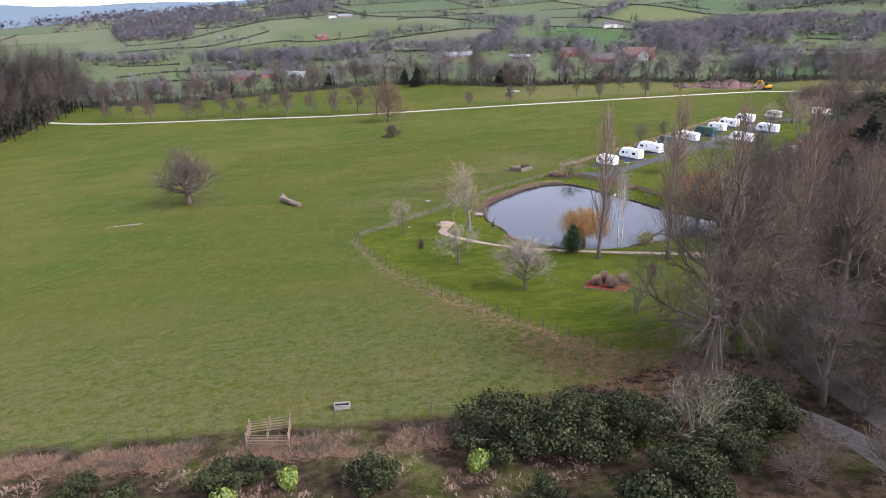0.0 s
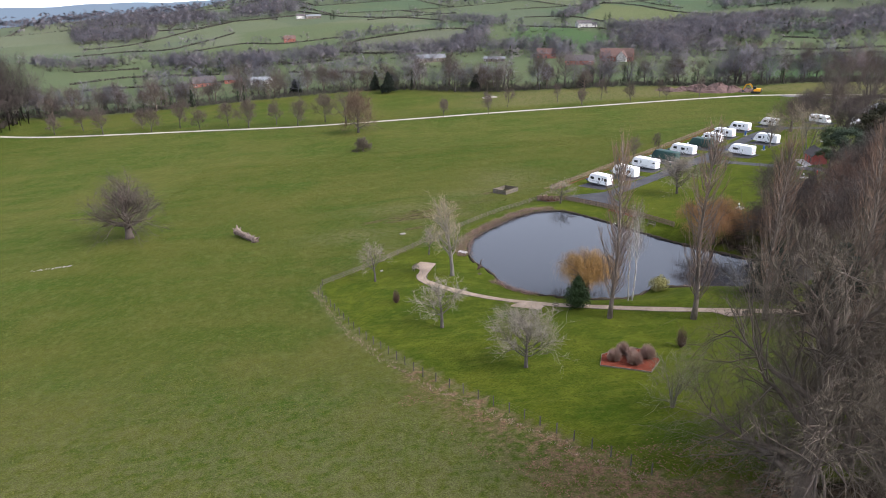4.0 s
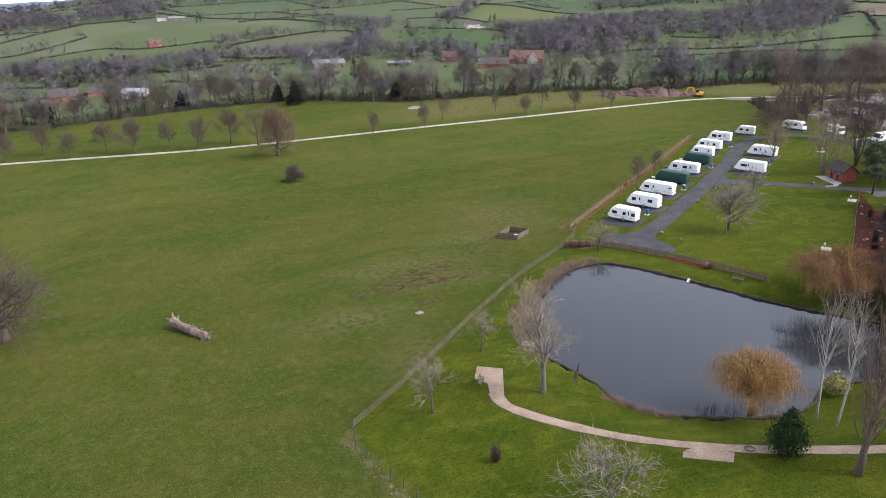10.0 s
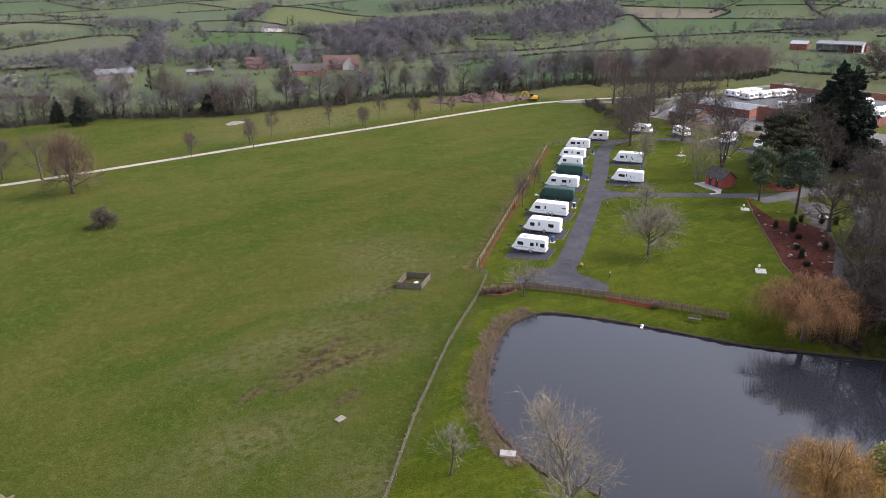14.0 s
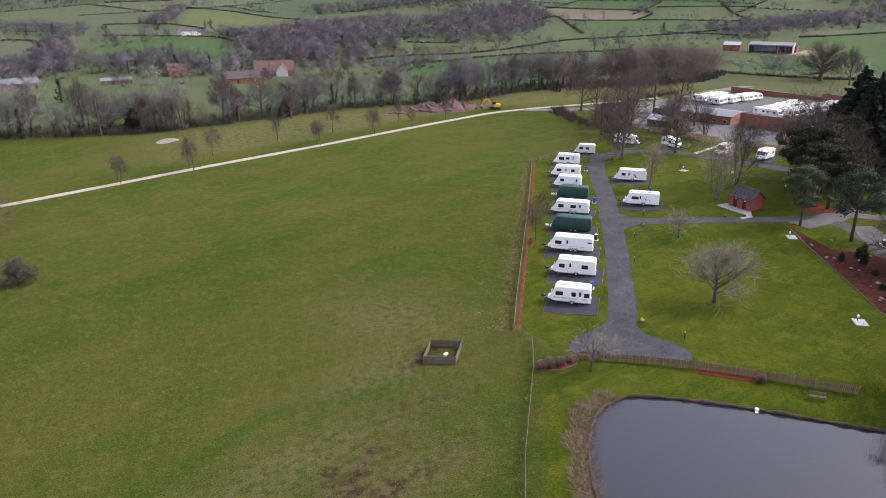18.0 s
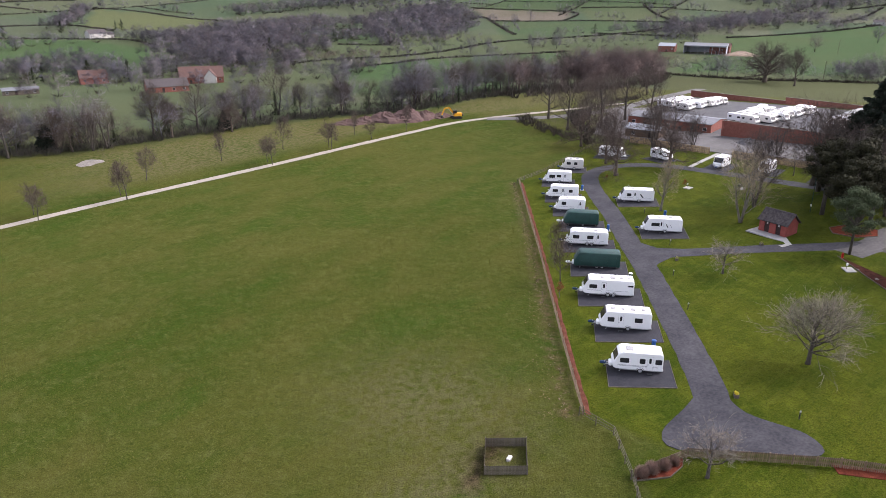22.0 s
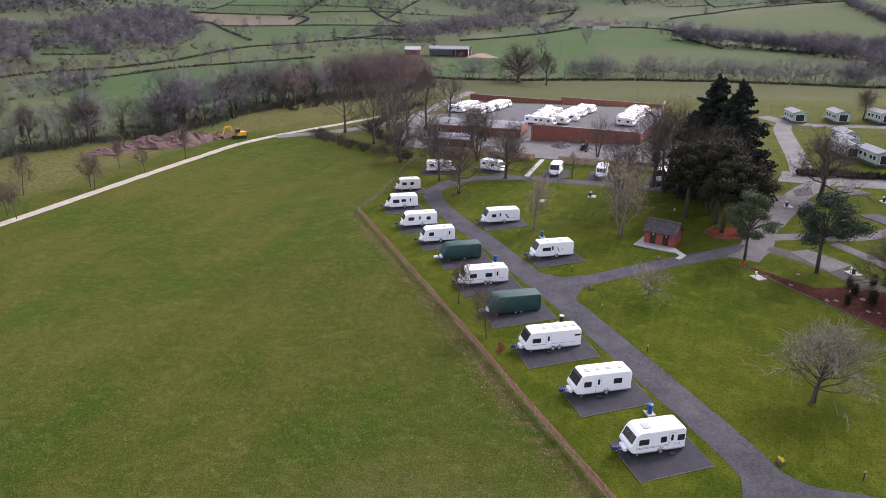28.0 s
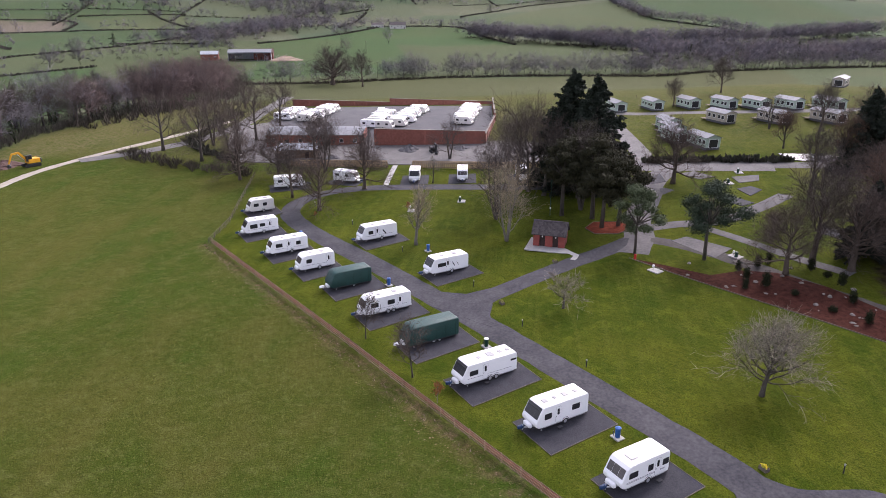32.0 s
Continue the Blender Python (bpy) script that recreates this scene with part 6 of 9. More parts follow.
for i, (x, y, key, size) in enumerate(((-42, -124.5, "rhodo_a", 1.1), (-34, -136, "rhodo_b", 1.6), (-36.5, -125.5, "rhodo_a", 1.1), (-31.5, -124, "rhodo_a", 0.9), (-25.5, -128.5, "rhodo_a", 0.7), (-22, -124, "rhodo_a", 1.0), (-30, -132.5, "rhodo_a", 0.85), (-64, -128.5, "rhodo_b", 1.25), (-52.3, -129.5, "rhodo_b", 1.2), (-75, -127.5, "rhodo_b", 0.9), (-71, -130, "rhodo_b", 1.0), (-40, -132.5, "rhodo_b", 0.9), (-61.8, -126.6, "rhodo_b", 0.9))):
    plant(key, x, y, "dark glossy evergreen laurel bush", i * 57, size, "evergreen bushes by the boundary", "bush", "bush")
for x, y, size in ((-44.2, -127.6, 0.95), (-58.9, -128, 0.9), (-63, -130.5, 1.0)):
    plant("lime_bush", x, y, "small yellow-green leafy bush", x * 20, size, "", "bush", "bush")


# ---- far woods, hedges and belts ----
def ribs(start, mid, end, w0, w1, r):
    """Bent tapering blades as loose triangles."""
    s = np.cross(end - start, r.normal(0, 1, start.shape))
    s = s / (np.linalg.norm(s, axis=1, keepdims=True) + 1e-9)
    a, b = s * np.reshape(w0, (-1, 1)), s * np.reshape(w1, (-1, 1))
    t = np.stack([start - a, start + a, mid + b, start - a, mid + b, mid - b, mid - b, mid + b, end], 1)
    return t.reshape(-1, 3)


def far_tree(r, n_twigs, width, limbs=8, boughs=5, stout=1.0):
    """One leafless tree 1 m high, as triangles: forked stem, limbs, boughs and a broken haze of twigs."""
    lean = np.array([r.normal(0, 0.04), r.normal(0, 0.04), 0])
    foot, fork, top = np.zeros(3), lean * 0.6 + [0, 0, 0.3 + 0.1 * r.random()], lean + [0, 0, 0.93]
    v = [ribs(np.array([foot, foot, foot]), np.array([fork] * 3), np.array([top] * 3), 0.02 * stout, 0.011 * stout, r)]
    a = np.arange(limbs) * 2.4 + r.normal(0, 0.35, limbs)
    high = 0.3 + 0.66 * (np.arange(limbs) + r.random(limbs)) / limbs
    out = 0.36 * np.sqrt(np.maximum(0.15, 1 - ((high - 0.56) / 0.48) ** 2)) * (0.6 + 0.5 * r.random(limbs))
    f = (0.5 + 0.45 * r.random(limbs))[:, None]
    ls = foot + (fork - foot) * f + (top - fork) * np.clip(high - 0.55, 0, 0.4)[:, None]
    le = np.stack([np.cos(a) * out, np.sin(a) * out, high], 1) + lean
    lm = (ls + le) / 2 + np.stack([np.cos(a) * out * 0.12, np.sin(a) * out * 0.12, -0.02 + 0.05 * r.random(limbs)], 1)
    v.append(ribs(ls, lm, le, 0.01 * stout, 0.006 * stout, r))
    k = np.repeat(np.arange(limbs), boughs)
    t = (0.3 + 0.7 * r.random(len(k)))[:, None]
    bs = np.where(t < 0.5, ls[k] + (lm[k] - ls[k]) * t * 2, lm[k] + (le[k] - lm[k]) * (t * 2 - 1))
    way = (le[k] - ls[k]) / (np.linalg.norm(le[k] - ls[k], axis=1, keepdims=True) + 1e-9) + r.normal(0, 0.6, (len(k), 3)) + [0, 0, 0.2]
    way /= np.linalg.norm(way, axis=1, keepdims=True)
    be = bs + way * (0.11 + 0.12 * r.random((len(k), 1)))
    be[:, 2] = np.minimum(be[:, 2], 1.0)
    bm = (bs + be) / 2 + r.normal(0, 0.012, be.shape)
    v.append(ribs(bs, bm, be, 0.0055 * stout, 0.003 * stout, r))
    q = r.integers(0, len(k), n_twigs)
    u = (0.2 + 0.8 * r.random(n_twigs))[:, None]
    ts = bs[q] + (be[q] - bs[q]) * u
    tw = way[q] + r.normal(0, 1.0, (n_twigs, 3)) + [0, 0, 0.1]
    tw /= np.linalg.norm(tw, axis=1, keepdims=True)
    te = ts + tw * (0.06 + 0.13 * r.random((n_twigs, 1)))
    sd = np.cross(tw, r.normal(0, 1, tw.shape))
    sd *= width / (np.linalg.norm(sd, axis=1, keepdims=True) + 1e-9)
    v.append(np.stack([ts, (ts + te) / 2 + sd * 2, te], 1).reshape(-1, 3))
    return np.concatenate(v)


def leafy_tree(r, count, size):
    """One dark evergreen 1 m high: a stem and ragged clumps of foliage, as triangles."""
    v = [ribs(np.zeros((2, 3)), np.array([[0, 0, 0.4]] * 2), np.array([[0, 0, 0.9]] * 2), 0.03, 0.02, r)]
    z = 0.1 + 0.86 * r.random(count)
    reach = 0.36 * np.sin(np.clip(z + 0.12, 0, 1) * math.pi) ** 0.7 * (0.6 + 0.5 * np.sin(z * 19 + r.random() * 6)) * r.random(count) ** 0.4
    a = r.random(count) * 6.283
    p = np.stack([np.cos(a) * reach, np.sin(a) * reach, z], 1)
    d, e = r.normal(0, size, (count, 3)), r.normal(0, size, (count, 3))
    v.append(np.stack([p, p + d, p + e], 1).reshape(-1, 3))
    return np.concatenate(v)


def scatter(name, spots, heights, material, label, n_twigs, width, seed, widths=(0.8, 1.2), category="woodland", limbs=8, boughs=5, leafy=False, stout=1.0):
    """Many far trees in one mesh."""
    r = np.random.default_rng(seed)
    kinds = [leafy_tree(r, n_twigs, width) if leafy else far_tree(r, n_twigs, width, limbs, boughs, stout) for _ in range(9)]
    spots = np.asarray(spots, float)
    heights = np.broadcast_to(heights, len(spots))
    z = land(spots[:, 0], spots[:, 1]) - 0.1
    pick = r.integers(0, 9, len(spots))
    tones = np.clip(0.5 + 0.3 * vnoise(spots[:, 0], spots[:, 1], 14, seed) + r.normal(0, 0.22, len(spots)), 0, 1)
    out, tone, puff = [], [], []
    for k in range(9):
        m = pick == k
        n = int(m.sum())
        if not n:
            continue
        a = r.random(n) * 6.283
        c, s = np.cos(a)[:, None], np.sin(a)[:, None]
        w = (heights[m] * (widths[0] + (widths[1] - widths[0]) * r.random(n)))[:, None]
        b = kinds[k]
        X = (b[:, 0] * c - b[:, 1] * s) * w + spots[m, 0][:, None]
        Y = (b[:, 0] * s + b[:, 1] * c) * w + spots[m, 1][:, None]
        Z = b[:, 2] * heights[m][:, None] + z[m][:, None]
        out.append(np.stack([X, Y, Z], 2).reshape(-1, 3))
        tone.append(np.repeat(tones[m], len(b)))
        px, py, pz = b[:, 0] * 2.2, b[:, 1] * 2.2, (b[:, 2] - 0.45) * 1.3 + 0.35
        ln = np.sqrt(px**2 + py**2 + pz**2) + 1e-6
        puff.append(np.stack([(px * c - py * s) / ln, (px * s + py * c) / ln, np.broadcast_to(pz / ln, (n, len(b)))], 2).reshape(-1, 3))
    v = np.concatenate(out)
    me = mesh_arrays(name, v, np.arange(len(v)).reshape(-1, 3), material)
    me.attributes.new("tone", "FLOAT", "POINT").data.foreach_set("value", np.concatenate(tone).astype(np.float32))
    me.attributes.new("puff", "FLOAT_VECTOR", "POINT").data.foreach_set("vector", np.concatenate(puff).astype(np.float32).ravel())
    return tagged(new(name, me), label, category, kind="stuff")


def tufts(name, spots, size, tall, material, label, seed, blades=7, category="hedge", slim=0.5):
    """Low growth: bunches of upright leaning blades in one mesh."""
    r = np.random.default_rng(seed)
    spots = np.asarray(spots)
    n = len(spots)
    z = land(spots[:, 0], spots[:, 1])
    base = np.repeat(np.stack([spots[:, 0], spots[:, 1], z], 1), blades, 0)
    m = len(base)
    sz = np.repeat(np.broadcast_to(size, n) * (0.7 + 0.6 * r.random(n)), blades)
    ht = np.repeat(np.broadcast_to(tall, n) * (0.7 + 0.6 * r.random(n)), blades)
    a = r.random(m) * 6.283
    base = base + np.stack([np.cos(a) * sz * 0.5 * r.random(m), np.sin(a) * sz * 0.5 * r.random(m), -0.05 * np.ones(m)], 1)
    lean = np.stack([np.cos(a) * sz * 0.55, np.sin(a) * sz * 0.55, ht * (0.6 + 0.5 * r.random(m))], 1)
    b = r.random(m) * 6.283
    side = np.stack([np.cos(b), np.sin(b), 0.15 * np.ones(m)], 1) * (sz * slim * (0.3 + 0.5 * r.random(m)))[:, None]
    mid = base + lean * 0.55
    v = np.stack([base - side * 0.6, base + side * 0.6, mid + side, base + lean, mid - side], 1).reshape(-1, 3)
    i = np.arange(m)[:, None] * 5
    f = np.concatenate([i + [0, 1, 2], i + [0, 2, 4], i + [4, 2, 3]])
    return tagged(new(name, mesh_arrays(name, v, f, material)), label, category, kind="stuff")


def along(line, gap, band, seed, skip=0.0):
    """Scattered spots in a band along a line."""
    r = np.random.default_rng(seed)
    p = curve_through(line, gap)
    d = np.gradient(p, axis=0)
    d /= np.linalg.norm(d, axis=1, keepdims=True) + 1e-9
    q = p + np.stack([-d[:, 1], d[:, 0]], 1) * (r.random(len(p)) * band[1] + band[0])[:, None] + r.normal(0, gap * 0.4, p.shape)
    return q[r.random(len(q)) >= skip]


belt_line = [tuple(p) for p in BELT[::6]]
r1 = np.random.default_rng(77)
s1 = np.concatenate([along(belt_line, 4.2, (2, 16), k) for k in (1, 2)])
s1 = s1[vnoise(s1[:, 0], s1[:, 1], 16, 2.0) > -0.45]
keep1 = r1.random(len(s1)) < 0.75
s1 = s1[keep1]
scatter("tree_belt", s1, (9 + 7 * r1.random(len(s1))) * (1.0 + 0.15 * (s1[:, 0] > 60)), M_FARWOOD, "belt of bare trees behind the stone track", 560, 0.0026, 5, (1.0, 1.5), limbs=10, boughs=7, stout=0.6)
for i, (x, y) in enumerate(along(belt_line, 6.0, (1, 13), 18)):
    plant(("park_c", "tall", "track_a", "park_a", "stems", "multi")[(i * 5 + i // 4) % 6], x, y, "bare tree in the belt behind the stone track", i * 61, (0.85, 0.95, 1.1, 0.75, 0.9, 1.0, 0.7)[i % 7], "trees of the belt")
s2 = along(belt_line, 4.5, (1, 9), 9, 0.3)
scatter("ivy_trees", s2, 4 + 6 * r1.random(len(s2)), M_EVERGREEN, "dark ivy-clad trunks in the belt", 260, 0.05, 6, (0.3, 0.6), leafy=True)
tufts("belt_undergrowth", np.concatenate([along(belt_line, 0.5, (0, 5), 12), along(belt_line, 1.0, (4, 16), 13)]), 1.7, 2.2, M_HEDGEROW, "dark brown undergrowth below the tree belt", 14, 30, "undergrowth", 0.035)

# the wood to the west, and the shelter belts to the east
wst = np.stack([-236 - 85 * r1.random(330), 105 + 125 * r1.random(330)], 1)
wst = wst[wst[:, 0] < -238 + 0.16 * (wst[:, 1] - 133)]
scatter("west_wood", wst, 24 + 13 * r1.random(len(wst)), M_WESTWOOD, "edge of a tall bare deciduous wood", 420, 0.0022, 8, (0.5, 0.8), limbs=9, boughs=5, stout=0.45)
wse = np.stack([-241 - 22 * r1.random(90), 108 + 75 * r1.random(90)], 1)
scatter("wood_conifers", wse, 12 + 10 * r1.random(len(wse)), M_EVERGREEN, "dark conifers at the edge of the wood", 420, 0.035, 17, (0.35, 0.55), leafy=True)
tufts("west_undergrowth", np.stack([-241 - 40 * r1.random(700), 110 + 105 * r1.random(700)], 1), 2.0, 2.8, M_BRUSH, "dark undergrowth at the foot of the wood", 15, 20, "undergrowth", 0.08)
east_line = [(316, 200), (312, 160), (322, 122), (338, 98), (357, 64), (369, 31), (377, -2), (381, -34), (384, -65), (408, -103), (428, -159), (446, -240), (470, -330)]
s3 = np.concatenate([along(east_line, 3.2, (3, 26), k) for k in (21, 22, 23)])
s3 = s3[(s3[:, 1] < 88) | (r1.random(len(s3)) < 0.22)]
scatter("east_belt", s3, 5 + 10 * r1.random(len(s3)) ** 1.5, M_FARWOOD, "shelter belt of thin bare trees beyond the pasture", 330, 0.0038, 23, (1.0, 1.6), limbs=9, boughs=4, stout=0.4)
tufts("east_hedge", along(east_line, 0.9, (-1, 3), 24), 1.8, 1.6, M_BRUSH, "dark hedge below the shelter belt", 25, 14, slim=0.16)
rust_line = [(150, 158), (185, 152), (223, 150), (262, 158), (300, 175)]
s4 = np.concatenate([along(rust_line, 2.6, (-8, 26), 31), along(rust_line, 2.6, (-8, 26), 32)])
s4 = s4[(s4[:, 0] > 195) | (r1.random(len(s4)) < 0.35)]
scatter("rusty_wood", s4, 11 + 7 * r1.random(len(s4)), M_FARRUST, "copse of russet-twigged bare trees", 520, 0.0028, 33, (0.95, 1.4), limbs=11, boughs=6, stout=0.4)
tufts("copse_undergrowth", along(rust_line, 0.7, (-10, 12), 34), 1.7, 2.0, M_BRUSH, "dark brown undergrowth below the copse", 35, 14, "undergrowth", 0.13)

# field boundaries
def xy_of(u, v):
    row = np.floor(v + 1e-6)
    off = np.modf(np.abs(np.sin(row * 12.9898) * 437.58))[0]
    c, s = math.cos(FIELD_TURN), math.sin(FIELD_TURN)
    a, b = (u - off) * FIELD_W, v * FIELD_H
    X, Y = a * c - b * s, a * s + b * c
    x, y = X.copy(), Y.copy()
    for _ in range(12):
        wx, wy = warp(x, y)
        x, y = x + (X - wx) * 0.8, y + (Y - wy) * 0.8
    return x, y


def in_far(x, y):
    d = np.hypot(x - MID[0], y - MID[1])
    az = np.degrees(np.arctan2(x - MID[0], y - MID[1]))
    by = np.interp(x, BELT[:, 0], BELT[:, 1])
    beyond = np.where(x < 223, y > by + 30, d > 330)
    return beyond & ~((x < 335) & (y < 165)) & (d < 2400) & (az > -62) & (az < 128)


def fill(poly, gap, seed):
    """Scattered spots inside an outline."""
    r = np.random.default_rng(seed)
    q = np.array(poly, float)
    lo, hi = q.min(0), q.max(0)
    n = int((hi - lo).prod() / gap**2)
    p = lo + r.random((n, 2)) * (hi - lo)
    return p[inside(p[:, 0], p[:, 1], q)]


HEDGES = [
    [(-423, 729), (-382, 748), (-359, 794), (-336, 858), (-297, 942)], [(-397, 640), (-353, 666), (-303, 648), (-286, 711), (-262, 804)],
    [(-258, 594), (-217, 643), (-171, 599), (-112, 618)], [(-389, 894), (-329, 897), (-299, 950), (-251, 970), (-189, 1023)],
    [(-193, 517), (-166, 467), (-131, 404), (-95, 408)], [(-98, 468), (-90, 561), (-50, 608), (-7, 648), (25, 637), (17, 531), (1, 444), (-62, 435), (-98, 468)],
    [(-316, 450), (-264, 449)], [(-280, 363), (-250, 388), (-179, 370)], [(-261, 318), (-239, 328), (-195, 322), (-154, 318)], [(-123, 342), (-62, 272)],
    [(-210, 1063), (-92, 920), (8, 760)], [(-90, 846), (37, 914)], [(117, 784), (179, 784), (200, 718)], [(88, 663), (141, 634), (172, 602), (165, 529)],
    [(272, 977), (313, 924), (332, 835), (358, 777)], [(196, 1109), (277, 1064)], [(245, 650), (297, 669), (327, 664), (423, 601)], [(371, 577), (406, 565), (328, 440), (289, 460)],
]
HEDGES += [
    [(193, 372), (225, 372), (265, 359), (316, 362), (412, 386), (485, 372), (543, 361), (609, 356), (693, 363)], [(194, 330), (234, 328), (283, 329), (333, 311), (380, 294)],
    [(520, 572), (670, 653), (605, 564), (487, 436)], [(738, 733), (776, 578), (694, 527)], [(647, 610), (698, 487), (704, 376)], [(811, 584), (882, 476)], [(551, 379), (556, 296)],
    [(569, 254), (630, 223), (713, 200), (787, 187)], [(1032, 300), (1104, 273)], [(704, 376), (878, 524)], [(982, 111), (1205, 38), (1241, -55), (1222, -122)],
    [(1191, -119), (936, -141), (883, -166), (831, -205), (776, -226), (730, -259)], [(765, 198), (799, 173), (794, 98), (665, 50), (608, 26)], [(585, -140), (654, -234)], [(770, 233), (1071, 269)],
]
# rows and bands of trees: line, spacing, band (offset and depth), heights
BANDS = [
    ([(29, 375), (57, 387)], 4.0, (0, 26), (9, 13)), ([(120, 463), (129, 427), (150, 377), (175, 377)], 2.4, (0, 50), (9, 14)),
    ([(166, 587), (165, 529), (179, 490), (208, 441), (243, 411)], 2.4, (0, 60), (9, 14)), ([(247, 629), (274, 572), (301, 476)], 3.0, (-5, 55), (9, 13)),
    ([(302, 666), (392, 665), (461, 695)], 3.4, (0, 45), (8, 12)), ([(153, 733), (176, 758), (263, 951)], 6.0, (0, 18), (10, 15)),
    ([(538, 281), (611, 273), (699, 249), (806, 247)], 2.8, (0, 80), (10, 15)), ([(526, 664), (638, 694), (713, 716)], 3.6, (0, 50), (10, 14)),
    ([(400, 819), (556, 824), (677, 841)], 4.0, (0, 60), (10, 14)), ([(-259, 447), (-205, 401), (-165, 375), (-129, 390), (-95, 400)], 2.2, (0, 46), (9, 13)),
    ([(-322, 463), (-295, 457)], 3.0, (0, 34), (8, 12)), ([(-103, 554), (-50, 620)], 6.0, (-3, 8), (8, 12)), ([(4, 413), (41, 583)], 4.0, (-5, 16), (9, 14)),
    ([(-1, 736), (52, 658)], 3.5, (0, 40), (9, 13)), ([(-61, 616), (25, 637)], 9.0, (-2, 4), (6, 9)), ([(685, 80), (628, 27), (599, -52), (643, -148), (690, -250), (740, -350)], 2.6, (0, 34), (12, 17)),
    ([(1257, -9), (1246, -124)], 3.0, (0, 70), (10, 14)), ([(1171, -117), (922, -139), (856, -198), (786, -229)], 5.0, (-3, 12), (9, 14)),
    ([(469, -75), (476, -131), (486, -179), (505, -260), (530, -340)], 1.6, (0, 60), (9, 14)), ([(367, 100), (373, 80)], 2.4, (0, 12), (7, 10)), ([(696, 209), (810, 208), (782, 90)], 9.0, (-3, 10), (8, 12)),
    ([(-210, 322), (-158, 341), (-129, 288), (-84, 310), (-55, 284), (-26, 291)], 7.0, (-6, 12), (8, 13)), ([(10, 300), (45, 292), (80, 284)], 7.0, (-4, 6), (7, 11)), ([(60, 560), (130, 600), (210, 580)], 9.0, (-5, 10), (8, 12)),
    ([(60, 335), (120, 352), (190, 345)], 3.0, (0, 36), (9, 13)), ([(-30, 355), (20, 388), (90, 402)], 3.4, (0, 46), (9, 13)), ([(100, 292), (160, 285), (200, 300)], 4.5, (-4, 14), (8, 12)), ([(-120, 430), (-60, 418), (0, 425)], 4.0, (0, 24), (8, 12)),
    ([(210, 480), (260, 520), (300, 600)], 2.6, (-20, 60), (9, 14)), ([(340, 620), (430, 640), (520, 640)], 3.0, (-10, 50), (9, 13)), ([(620, -10), (560, -60), (540, -150)], 3.0, (0, 30), (9, 14)),
    ([(390, 335), (420, 310), (470, 282), (510, 258)], 9.0, (-3, 6), (8, 12)), ([(-400, 538), (-330, 462), (-312, 474), (-278, 498)], 5.0, (-4, 18), (8, 12)),
]
BLOCKS = [
    ([(381, 547), (272, 374), (290, 359), (400, 437), (569, 559), (584, 638), (467, 647)], 13.0), ([(-462, 793), (-358, 769), (-387, 886), (-535, 969)], 8.0),
    ([(-558, 1027), (-395, 926), (-333, 929), (-302, 964), (-381, 1128), (-560, 1150)], 10.0), ([(-302, 964), (-212, 1004), (-209, 1134), (-285, 1271), (-347, 1181)], 10.0),
    ([(554, 607), (626, 611), (686, 700), (640, 770), (555, 700)], 9.0), ([(960, 330), (1100, 260), (1180, 420), (1040, 520)], 13.0),
]
LONE = [(282, 333), (317, 334), (369, 318), (392, 312), (599, 531), (704, 592), (706, 404), (598, 142), (828, -163), (380, 56), (504, 158), (420, 330), (340, 338)]
rt = np.random.default_rng(43)
ws, wh = [], []
for k, (line, gap, band, tall) in enumerate(BANDS):
    p = along(line, gap * (0.55 if band[1] > 20 else 0.8), band, 100 + k)
    ws.append(p), wh.append(tall[0] + (tall[1] - tall[0]) * rt.random(len(p)))
for k, (poly, gap) in enumerate(BLOCKS):
    p = fill(poly, gap, 200 + k)
    ws.append(p), wh.append(9 + 5 * rt.random(len(p)))
ws, wh = np.concatenate(ws), np.concatenate(wh)
for q in ([(78, 318), (112, 318), (112, 296), (78, 296)], [(395, 250), (480, 262), (485, 180), (400, 180)], [(120, 610), (185, 610), (185, 665), (120, 665)]):
    m = ~inside(ws[:, 0], ws[:, 1], np.array(q, float))
    ws, wh = ws[m], wh[m]
near = np.hypot(ws[:, 0] - MID[0], ws[:, 1] - MID[1]) < 560
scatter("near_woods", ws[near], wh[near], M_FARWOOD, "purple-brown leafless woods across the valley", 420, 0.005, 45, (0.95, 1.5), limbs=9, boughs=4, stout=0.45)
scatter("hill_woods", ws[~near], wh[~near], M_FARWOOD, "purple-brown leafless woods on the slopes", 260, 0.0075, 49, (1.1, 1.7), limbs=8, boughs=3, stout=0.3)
tufts("wood_undergrowth", ws[::2], 3.6, 2.2, M_BRUSH, "brown undergrowth below the valley woods", 47, 16, "undergrowth", 0.06)
scatter("field_trees", LONE, 11 + 5 * rt.random(len(LONE)), M_FARWOOD, "lone bare trees standing in the far fields", 600, 0.003, 50, (0.8, 1.1), limbs=12, boughs=8)
scatter("russet_scrub", along([(183, 398), (209, 376), (261, 360)], 1.6, (0, 34), 51), 4.5, M_FARRUST, "russet scrub along a stream", 150, 0.009, 52, (1.0, 1.5))
hs = np.concatenate([along(h, 1.1, (-0.5, 1.2), 300 + k) for k, h in enumerate(HEDGES)])
hd = np.hypot(hs[:, 0] - MID[0], hs[:, 1] - MID[1])
tufts("field_hedges", hs, 1.6 + hd / 1600, 1.3 + hd / 2000, M_HEDGEROW, "dark hedges round the far fields", 41, 5, slim=0.42)
ht = hs[rt.random(len(hs)) < 0.035] + rt.normal(0, 1.5, 2)
